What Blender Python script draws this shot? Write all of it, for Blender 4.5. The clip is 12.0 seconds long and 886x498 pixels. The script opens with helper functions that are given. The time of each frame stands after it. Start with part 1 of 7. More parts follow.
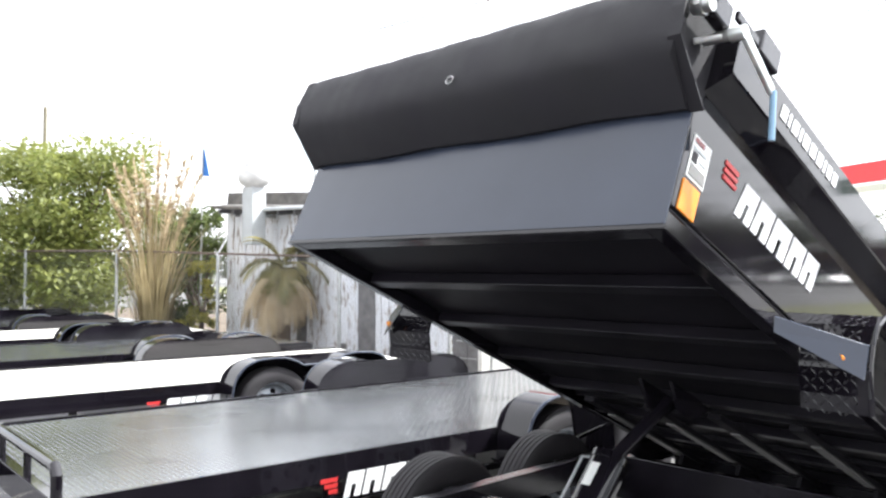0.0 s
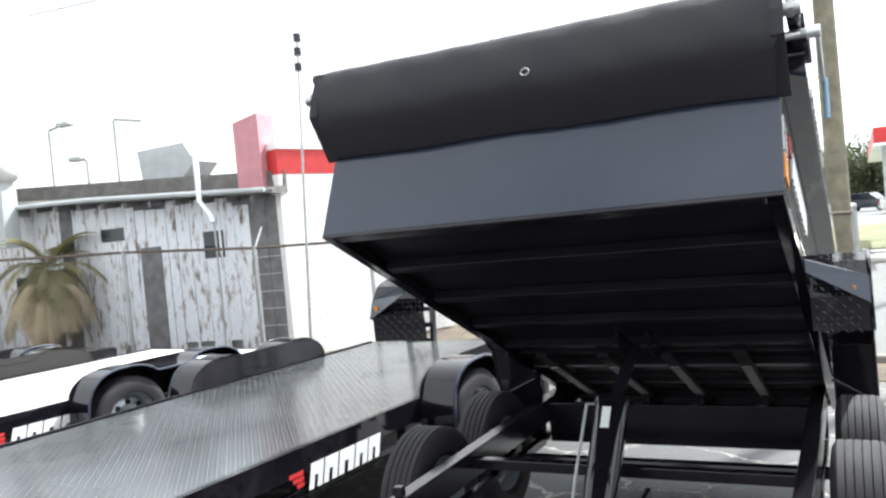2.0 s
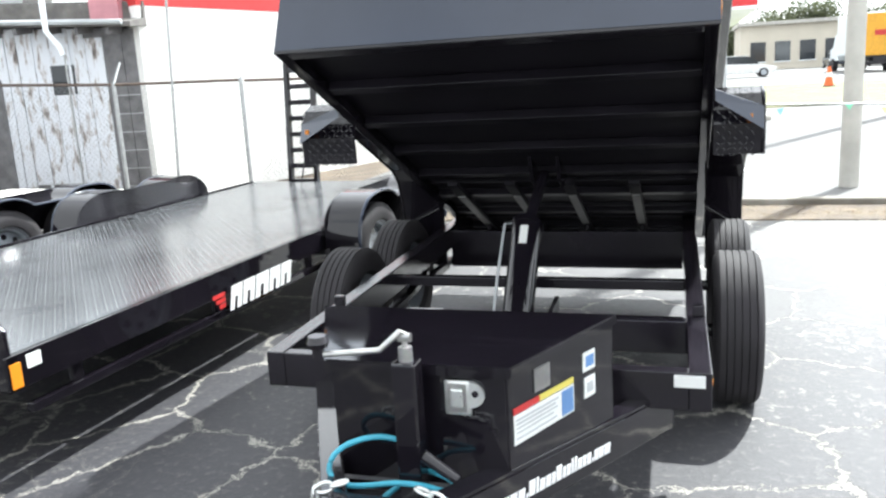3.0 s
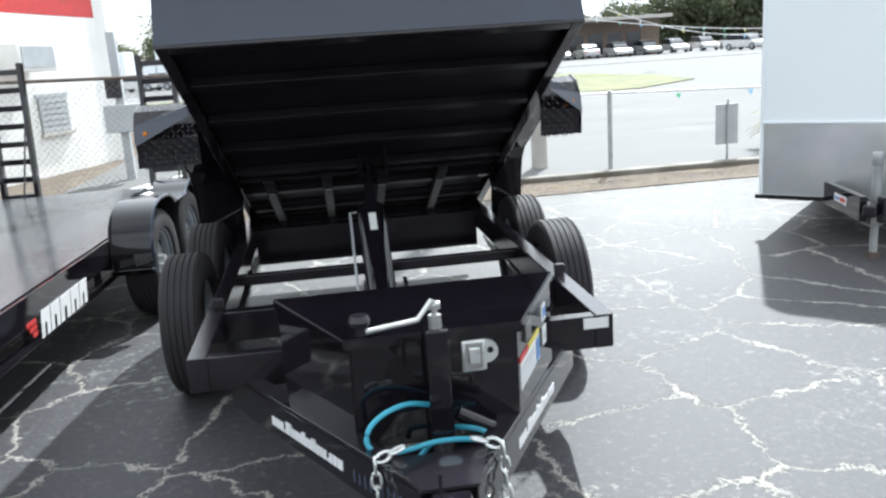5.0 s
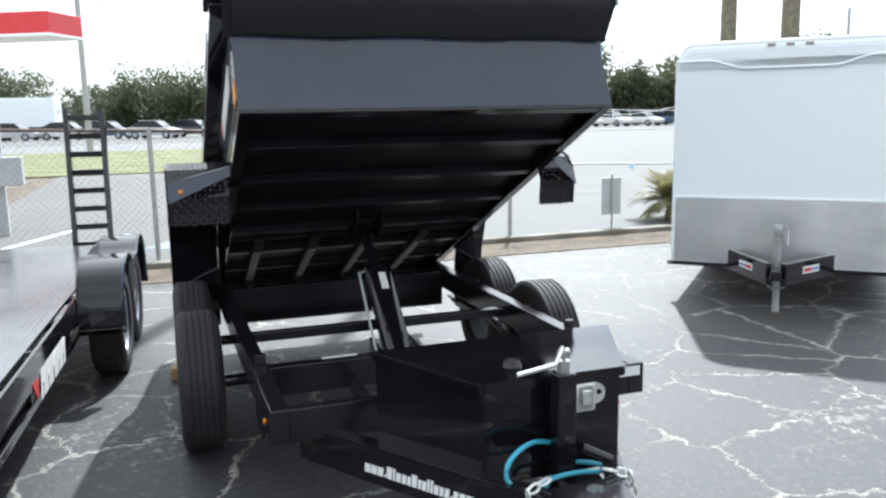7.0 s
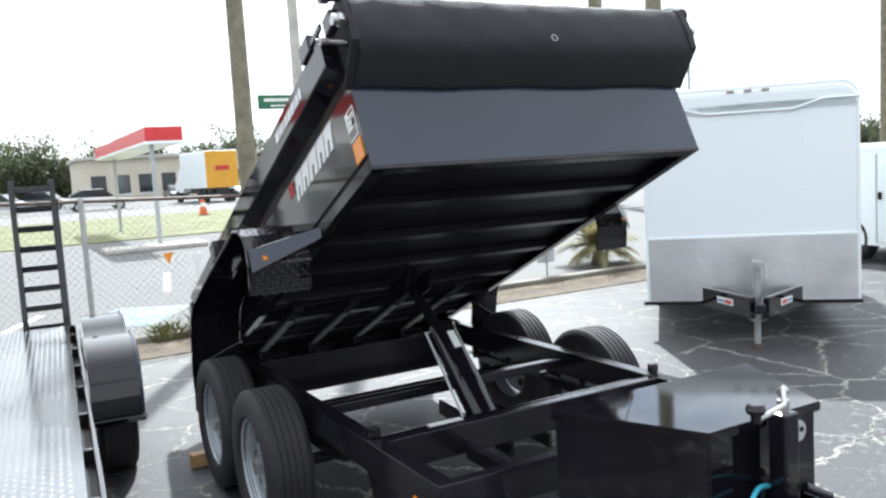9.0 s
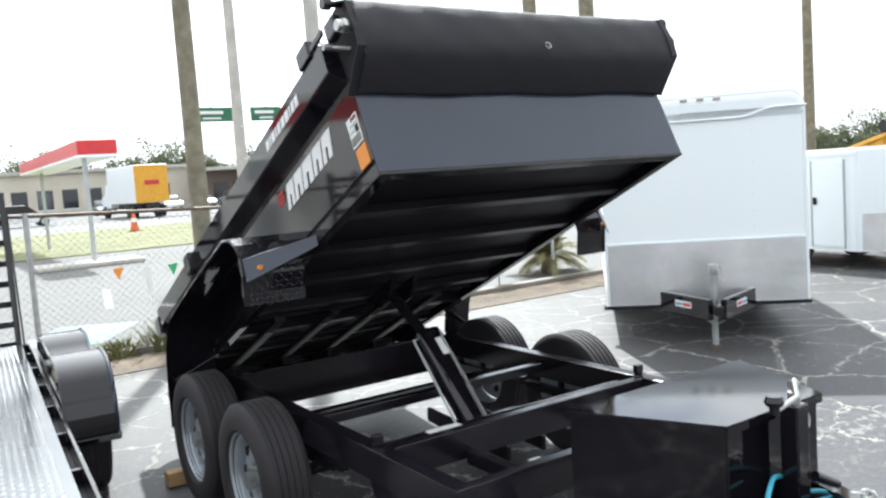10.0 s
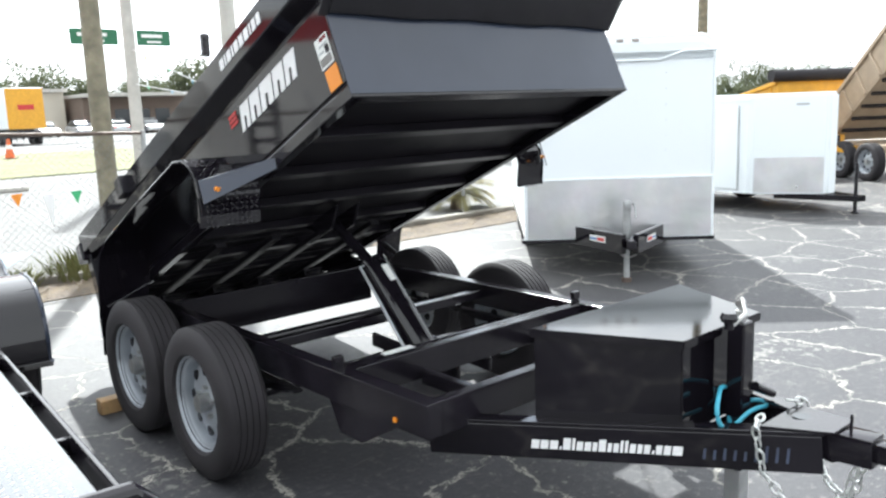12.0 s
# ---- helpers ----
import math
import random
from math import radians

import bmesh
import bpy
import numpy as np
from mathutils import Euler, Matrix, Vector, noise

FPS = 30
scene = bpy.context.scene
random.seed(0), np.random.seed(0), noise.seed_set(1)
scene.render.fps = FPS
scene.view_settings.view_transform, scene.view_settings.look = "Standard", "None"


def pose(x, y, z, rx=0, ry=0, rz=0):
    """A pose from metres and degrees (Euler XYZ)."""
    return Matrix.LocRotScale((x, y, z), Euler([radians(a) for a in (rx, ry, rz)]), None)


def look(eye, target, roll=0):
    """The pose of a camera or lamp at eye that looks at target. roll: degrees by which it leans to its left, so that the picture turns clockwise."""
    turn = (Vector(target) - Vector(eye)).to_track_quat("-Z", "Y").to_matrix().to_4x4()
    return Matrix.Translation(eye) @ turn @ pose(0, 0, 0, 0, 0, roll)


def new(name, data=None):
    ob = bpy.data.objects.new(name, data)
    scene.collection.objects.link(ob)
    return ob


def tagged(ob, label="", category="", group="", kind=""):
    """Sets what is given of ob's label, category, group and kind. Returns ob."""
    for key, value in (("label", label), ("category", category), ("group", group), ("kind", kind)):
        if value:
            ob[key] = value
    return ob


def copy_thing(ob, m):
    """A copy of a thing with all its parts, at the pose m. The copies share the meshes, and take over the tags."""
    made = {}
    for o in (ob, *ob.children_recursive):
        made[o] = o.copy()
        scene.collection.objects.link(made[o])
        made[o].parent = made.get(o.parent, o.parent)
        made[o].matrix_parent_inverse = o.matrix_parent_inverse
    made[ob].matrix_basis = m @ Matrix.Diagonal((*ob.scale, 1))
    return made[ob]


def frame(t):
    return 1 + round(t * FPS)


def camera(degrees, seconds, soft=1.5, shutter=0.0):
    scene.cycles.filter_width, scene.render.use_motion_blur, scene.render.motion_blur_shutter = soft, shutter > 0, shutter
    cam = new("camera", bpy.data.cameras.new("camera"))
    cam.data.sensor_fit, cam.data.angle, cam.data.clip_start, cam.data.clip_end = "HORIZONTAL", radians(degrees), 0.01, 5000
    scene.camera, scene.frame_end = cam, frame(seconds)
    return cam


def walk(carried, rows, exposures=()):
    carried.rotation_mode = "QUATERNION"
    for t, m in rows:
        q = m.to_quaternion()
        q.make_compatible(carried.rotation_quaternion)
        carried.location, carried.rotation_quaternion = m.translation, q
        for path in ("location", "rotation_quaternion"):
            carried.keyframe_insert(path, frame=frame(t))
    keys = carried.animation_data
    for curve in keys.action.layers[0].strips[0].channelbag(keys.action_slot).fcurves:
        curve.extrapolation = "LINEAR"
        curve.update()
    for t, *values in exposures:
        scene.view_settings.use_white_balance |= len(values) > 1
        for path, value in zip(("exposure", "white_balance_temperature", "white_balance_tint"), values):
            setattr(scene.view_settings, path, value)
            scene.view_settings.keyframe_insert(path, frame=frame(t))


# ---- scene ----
cam = camera(57.5, 12.0, soft=2.4)
PATH = [
    (0, (1.794, 0.016, 1.547), (0.337, 1.386, 1.599), 0.1),
    (0.5, (1.588, -0.21, 1.587), (0.167, 1.19, 1.731), 3.2),
    (1, (1.424, -0.494, 1.664), (0.256, 1.126, 1.763), -1.7),
    (1.5, (1.242, -0.631, 1.638), (0.231, 1.092, 1.736), -3.3),
    (2, (0.972, -0.785, 1.631), (0.051, 0.99, 1.587), -5.3),
    (2.5, (0.81, -0.96, 1.588), (0.05, 0.879, 1.394), -4.3),
    (3, (0.689, -1.136, 1.538), (0.112, 0.732, 1.115), -3.3),
    (5, (-0.189, -1.4, 1.56), (0.052, 0.53, 1.092), -3.9),
    (5.5, (-0.417, -1.348, 1.578), (-0.035, 0.557, 1.102), -5.7),
    (6, (-0.601, -1.39, 1.603), (-0.106, 0.508, 1.211), -3.1),
    (6.5, (-0.858, -1.483, 1.63), (-0.288, 0.392, 1.229), -4.0),
    (7, (-1.063, -1.465, 1.627), (-0.426, 0.402, 1.298), -1.1),
    (7.5, (-1.33, -1.322, 1.637), (-0.633, 0.534, 1.373), -5.1),
    (9.5, (-2.076, -0.872, 1.633), (-1.057, 0.839, 1.45), -3.2),
    (10, (-2.18, -0.816, 1.627), (-1.083, 0.846, 1.446), -4.0),
    (10.5, (-2.302, -0.76, 1.625), (-1.067, 0.795, 1.389), -0.9),
    (11, (-2.405, -0.727, 1.608), (-1.139, 0.792, 1.31), -1.9),
    (11.5, (-2.437, -0.704, 1.601), (-1.151, 0.788, 1.257), -2.5),
    (12, (-2.44, -0.703, 1.598), (-1.151, 0.786, 1.252), -2.1),
]
STOPS = [(0, 1.35), (0.5, 0.92), (1.0, 0.05), (1.5, 0.0), (2.0, 1.0), (2.5, 1.25), (3.2, 1.3), (4.8, 0.82), (5.5, 0.68), (7.5, 0.66), (9.5, 0.8), (10.5, 0.88), (12.0, 1.1)]
WARMTH = {0: 6450, 0.5: 6400, 1.0: 6150, 1.5: 6150, 4.8: 6150, 5.5: 6100, 7.5: 6100, 9.5: 6250}
EXPOSURES = [(t, stops, WARMTH.get(t, 6350), 10 if t < 0.9 else 6) for t, stops in STOPS]
walk(cam, [(t, look(eye, target, roll)) for t, eye, target, roll in PATH], EXPOSURES)

# ---- world and sun ----
SUN_TURN, SUN_HIGH = 27.5, 48.0  # degrees east of +y, degrees above the horizon
world = bpy.data.worlds.new("sky")
scene.world = world
world.use_nodes = True
wt = world.node_tree
wt.nodes.clear()


def wnode(kind, **kw):
    n = wt.nodes.new(kind)
    for k, v in kw.items():
        n.inputs[k].default_value = v
    return n


w_out = wnode("ShaderNodeOutputWorld")
w_bg = wnode("ShaderNodeBackground", Strength=0.115)
w_sky = wnode("ShaderNodeTexSky")
w_sky.sky_type, w_sky.sun_disc = "NISHITA", False
w_sky.sun_elevation, w_sky.sun_rotation = radians(SUN_HIGH), radians(SUN_TURN)
w_co = wnode("ShaderNodeTexCoord")
w_map = wnode("ShaderNodeMapping")
w_map.inputs["Scale"].default_value = (1.0, 1.0, 2.6)
w_noise = wnode("ShaderNodeTexNoise", Scale=2.2, Detail=7.0, Roughness=0.58)
w_ramp = wnode("ShaderNodeValToRGB")
w_ramp.color_ramp.elements[0].position, w_ramp.color_ramp.elements[1].position = 0.25, 0.45
w_mix = wnode("ShaderNodeMixRGB")
# thin bright cloud, brighter towards the veiled sun
w_dot = wnode("ShaderNodeVectorMath")
w_dot.operation = "DOT_PRODUCT"
w_dot.inputs[1].default_value = (math.sin(radians(SUN_TURN)) * math.cos(radians(SUN_HIGH)), math.cos(radians(SUN_TURN)) * math.cos(radians(SUN_HIGH)), math.sin(radians(SUN_HIGH)))
w_pos = wnode("ShaderNodeMath")
w_pos.operation = "MAXIMUM"
w_pow = wnode("ShaderNodeMath")
w_pow.operation = "POWER"
w_pow.inputs[1].default_value = 4.0
w_gain = wnode("ShaderNodeMath")
w_gain.operation = "MULTIPLY_ADD"
w_gain.inputs[1].default_value, w_gain.inputs[2].default_value = 1.5, 0.78
w_cloud = wnode("ShaderNodeVectorMath")
w_cloud.operation = "SCALE"
w_cloud.inputs[0].default_value = (9.4, 9.6, 10.0)
wt.links.new(w_co.outputs["Generated"], w_dot.inputs[0])
wt.links.new(w_dot.outputs["Value"], w_pos.inputs[0])
wt.links.new(w_pos.outputs[0], w_pow.inputs[0])
wt.links.new(w_pow.outputs[0], w_gain.inputs[0])
wt.links.new(w_gain.outputs[0], w_cloud.inputs["Scale"])
wt.links.new(w_cloud.outputs[0], w_mix.inputs["Color2"])
wt.links.new(w_co.outputs["Generated"], w_map.inputs["Vector"])
wt.links.new(w_map.outputs["Vector"], w_noise.inputs["Vector"])
wt.links.new(w_noise.outputs["Fac"], w_ramp.inputs["Fac"])
wt.links.new(w_ramp.outputs["Color"], w_mix.inputs["Fac"])
wt.links.new(w_sky.outputs["Color"], w_mix.inputs["Color1"])
wt.links.new(w_mix.outputs["Color"], w_bg.inputs["Color"])
wt.links.new(w_bg.outputs["Background"], w_out.inputs["Surface"])

sun_data = bpy.data.lights.new("sun", "SUN")
sun_data.energy, sun_data.angle, sun_data.color = 5.0, radians(1.1), (0.985, 0.985, 0.97)
sun = new("sun", sun_data)
a_t, a_h = radians(SUN_TURN), radians(SUN_HIGH)
sun.matrix_world = look((math.sin(a_t) * math.cos(a_h) * 40, math.cos(a_t) * math.cos(a_h) * 40, math.sin(a_h) * 40), (0, 0, 0))


# ---- materials ----
def material(name, base, rough=0.5, metal=0.0, vary=0.15, scale=6.0, fine=80.0, bump=0.1, dist=0.004, coat=0.0, second=None, amount=0.5, spots=0.0):
    """Noise-varied paint, metal, plastic or stone: base colour, a second colour in blotches, fine grain and relief."""
    m = bpy.data.materials.new(name)
    m.use_nodes = True
    nt = m.node_tree
    b = nt.nodes["Principled BSDF"]
    co = nt.nodes.new("ShaderNodeTexCoord")
    n1 = nt.nodes.new("ShaderNodeTexNoise")
    n1.inputs["Scale"].default_value, n1.inputs["Detail"].default_value = scale, 6.0
    n2 = nt.nodes.new("ShaderNodeTexNoise")
    n2.inputs["Scale"].default_value, n2.inputs["Detail"].default_value = fine, 3.0
    nt.links.new(co.outputs["Object"], n1.inputs["Vector"])
    nt.links.new(co.outputs["Object"], n2.inputs["Vector"])
    r = nt.nodes.new("ShaderNodeValToRGB")
    r.color_ramp.elements[0].position, r.color_ramp.elements[1].position = 0.5 - 0.25 * amount, 0.5 + 0.35 * (1.2 - amount)
    lo = [max(0, c * (1 - vary)) for c in base]
    hi = second or [min(1, c * (1 + vary)) for c in base]
    r.color_ramp.elements[0].color, r.color_ramp.elements[1].color = (*lo, 1), (*hi, 1)
    nt.links.new(n1.outputs["Fac"], r.inputs["Fac"])
    mul = nt.nodes.new("ShaderNodeMixRGB")
    mul.blend_type = "MULTIPLY"
    mul.inputs["Fac"].default_value = min(1.0, vary * 2 + spots)
    nt.links.new(r.outputs["Color"], mul.inputs["Color1"])
    nt.links.new(n2.outputs["Color"], mul.inputs["Color2"])
    gain = nt.nodes.new("ShaderNodeMixRGB")
    gain.inputs["Fac"].default_value = 0.5
    nt.links.new(r.outputs["Color"], gain.inputs["Color1"])
    nt.links.new(mul.outputs["Color"], gain.inputs["Color2"])
    nt.links.new(gain.outputs["Color"], b.inputs["Base Color"])
    rr = nt.nodes.new("ShaderNodeMapRange")
    rr.inputs["To Min"].default_value, rr.inputs["To Max"].default_value = max(0.03, rough * 0.75), min(1.0, rough * 1.3)
    nt.links.new(n1.outputs["Fac"], rr.inputs["Value"])
    nt.links.new(rr.outputs["Result"], b.inputs["Roughness"])
    b.inputs["Metallic"].default_value = metal
    b.inputs["Coat Weight"].default_value = coat
    b.inputs["Coat Roughness"].default_value = 0.08
    if bump:
        bp = nt.nodes.new("ShaderNodeBump")
        bp.inputs["Strength"].default_value, bp.inputs["Distance"].default_value = bump, dist
        nt.links.new(n2.outputs["Fac"], bp.inputs["Height"])
        nt.links.new(bp.outputs["Normal"], b.inputs["Normal"])
    return m


BLACK = material("black_gloss_paint", (0.0095, 0.008, 0.0115), 0.055, vary=0.3, scale=3, fine=300, bump=0.004)
BLACK_FLAT = material("black_chassis_paint", (0.0135, 0.0115, 0.016), 0.17, vary=0.3, scale=4, fine=200, bump=0.06)
BLACK_SATIN = material("black_satin_paint", (0.011, 0.0092, 0.0135), 0.3, vary=0.3, scale=4, fine=200, bump=0.05)
BLACK_ROUGH = material("black_rough_paint", (0.011, 0.0092, 0.0135), 0.5, vary=0.3, scale=4, fine=200, bump=0.1)
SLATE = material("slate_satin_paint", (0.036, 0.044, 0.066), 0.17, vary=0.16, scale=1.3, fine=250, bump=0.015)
FABRIC = material("black_mesh_tarp", (0.013, 0.0115, 0.016), 0.7, vary=0.3, scale=5, fine=500, bump=0.5, dist=0.003)
RUBBER = material("tyre_rubber", (0.024, 0.021, 0.0245), 0.75, vary=0.35, scale=8, fine=220, bump=0.25)
RIM = material("silver_wheel_paint", (0.40, 0.43, 0.465), 0.3, metal=0.45, vary=0.1, fine=200, bump=0.02)
STEEL = material("zinc_steel", (0.5, 0.5, 0.49), 0.35, metal=0.9, vary=0.2, scale=20, bump=0.05)
ZINC = material("bright_zinc", (0.72, 0.74, 0.72), 0.3, metal=0.75, vary=0.1, scale=30)
PALE_DECK = material("pale_plywood_deck", (0.62, 0.6, 0.55), 0.6, vary=0.12, scale=2, fine=90)
WHITE_PAINT = material("white_panel_paint", (0.84, 0.885, 0.905), 0.22, vary=0.012, scale=0.8, fine=60, bump=0.01)
ALU = material("bare_aluminium_sheet", (0.78, 0.78, 0.79), 0.3, metal=0.85, vary=0.12, scale=2.2, fine=4, bump=0.2, dist=0.03)
LAMP_GREY = material("dull_lamp_lens", (0.42, 0.36, 0.33), 0.35, vary=0.1)
LABEL_BLUE = material("label_blue_print", (0.12, 0.25, 0.5), 0.5, vary=0.1)
YELLOW_BAND = material("yellow_print", (0.7, 0.6, 0.12), 0.5, vary=0.1)
PENNANT_GREEN = material("green_pennant", (0.05, 0.4, 0.16), 0.6, vary=0.1)
ORANGE = material("orange_reflector", (0.75, 0.25, 0.02), 0.25, vary=0.05)
RED = material("red_paint", (0.55, 0.035, 0.035), 0.4, vary=0.1)
DARK_RED = material("dark_red_print", (0.17, 0.016, 0.02), 0.2, vary=0.1)
LETTER = material("white_vinyl", (0.8, 0.8, 0.8), 0.4, vary=0.03)
STRAP = material("dull_grey_strap", (0.24, 0.235, 0.225), 0.45, metal=0.3, vary=0.2, scale=8)
# specular cut to deepen the shade under the bed and in rail channels
for mat_dimmed in (BLACK_SATIN, BLACK_ROUGH):
    mat_dimmed.node_tree.nodes["Principled BSDF"].inputs["Specular IOR Level"].default_value = 0.25
GRIP_BLUE = material("pale_blue_grip", (0.25, 0.42, 0.58), 0.35, vary=0.1)
CHALK = material("blue_chalk", (0.06, 0.075, 0.12), 0.9, vary=0.3)
PAPER = material("white_sticker", (0.75, 0.76, 0.74), 0.5, vary=0.05)
CYAN = material("cyan_plastic", (0.05, 0.34, 0.46), 0.4, vary=0.1)
WOOD = material("block_wood", (0.45, 0.28, 0.13), 0.7, vary=0.25, scale=9)
POLE_WOOD = material("grey_pole_wood", (0.25, 0.225, 0.16), 0.85, vary=0.3, scale=7, fine=60, bump=0.4, dist=0.01)
CONCRETE = material("concrete", (0.5, 0.48, 0.44), 0.85, vary=0.15, scale=3, fine=70, bump=0.3)
GALV = material("galvanised_steel", (0.45, 0.46, 0.46), 0.45, metal=0.6, vary=0.15, scale=15)
MESH_WIRE = material("dull_mesh_wire", (0.23, 0.23, 0.22), 0.55, metal=0.4, vary=0.2, scale=15)
RUSTY = material("brown_fence_wire", (0.16, 0.12, 0.1), 0.6, metal=0.4, vary=0.3, scale=15)
GREY_METAL = material("grey_sheet_metal", (0.45, 0.47, 0.48), 0.5, vary=0.1, scale=4)
WALL_WHITE = material("white_stucco", (0.82, 0.81, 0.78), 0.8, vary=0.05, scale=2, fine=60, bump=0.3)
ROOF = material("grey_shingle_roof", (0.17, 0.16, 0.15), 0.9, vary=0.3, scale=5, fine=50, bump=0.5, dist=0.01)
PINK = material("faded_pink_board", (0.55, 0.25, 0.28), 0.7, vary=0.1)
ROAD_MAT = material("road_asphalt", (0.17, 0.17, 0.17), 0.85, vary=0.12, scale=1.5, fine=60, bump=0.3)
LOT_FAR = material("pale_lot_asphalt", (0.13, 0.129, 0.125), 0.85, vary=0.16, scale=0.7, fine=50, bump=0.3)
GRASS = material("dry_grass", (0.15, 0.16, 0.05), 0.9, vary=0.3, scale=0.8, fine=30, bump=0.6, dist=0.03, second=(0.25, 0.25, 0.11))
STRAW = material("dead_straw", (0.22, 0.165, 0.1), 0.9, vary=0.3, scale=5, fine=60)
DIRT = material("leafy_dirt", (0.13, 0.095, 0.065), 0.95, vary=0.35, scale=2.5, fine=40, bump=0.6, dist=0.02, second=(0.21, 0.165, 0.115))


def leaf_material(name, low, high, through_light=0.45):
    """Leaves that let light through, varied by clump."""
    m = bpy.data.materials.new(name)
    m.use_nodes = True
    nt = m.node_tree
    b = nt.nodes["Principled BSDF"]
    out = nt.nodes["Material Output"]
    co = nt.nodes.new("ShaderNodeTexCoord")
    geo = nt.nodes.new("ShaderNodeNewGeometry")
    n = nt.nodes.new("ShaderNodeTexNoise")
    n.inputs["Scale"].default_value, n.inputs["Detail"].default_value = 1.6, 3
    nt.links.new(co.outputs["Object"], n.inputs["Vector"])
    mix = nt.nodes.new("ShaderNodeMath")
    mix.operation = "MULTIPLY_ADD"
    mix.inputs[1].default_value = 0.5
    nt.links.new(geo.outputs["Random Per Island"], mix.inputs[0])
    nt.links.new(n.outputs["Fac"], mix.inputs[2])
    r = nt.nodes.new("ShaderNodeValToRGB")
    r.color_ramp.elements[0].position, r.color_ramp.elements[1].position = 0.35, 1.0
    r.color_ramp.elements[0].color, r.color_ramp.elements[1].color = (*low, 1), (*high, 1)
    nt.links.new(mix.outputs[0], r.inputs["Fac"])
    nt.links.new(r.outputs["Color"], b.inputs["Base Color"])
    b.inputs["Roughness"].default_value = 0.55
    tr = nt.nodes.new("ShaderNodeBsdfTranslucent")
    nt.links.new(r.outputs["Color"], tr.inputs["Color"])
    ms = nt.nodes.new("ShaderNodeMixShader")
    ms.inputs["Fac"].default_value = through_light
    nt.links.new(b.outputs["BSDF"], ms.inputs[1])
    nt.links.new(tr.outputs["BSDF"], ms.inputs[2])
    nt.links.new(ms.outputs["Shader"], out.inputs["Surface"])
    return m


LEAF = leaf_material("green_leaves", (0.085, 0.115, 0.032), (0.27, 0.29, 0.085))
FAR_LEAF = leaf_material("distant_leaves", (0.04, 0.052, 0.03), (0.12, 0.135, 0.07))
DARK_LEAF = leaf_material("dark_green_leaves", (0.05, 0.075, 0.028), (0.14, 0.17, 0.06))
BARK = material("bark", (0.16, 0.12, 0.09), 0.9, vary=0.3, scale=10, bump=0.5, dist=0.01)
GLASS_DARK = material("dark_glass", (0.03, 0.035, 0.04), 0.08, vary=0.1, bump=0)


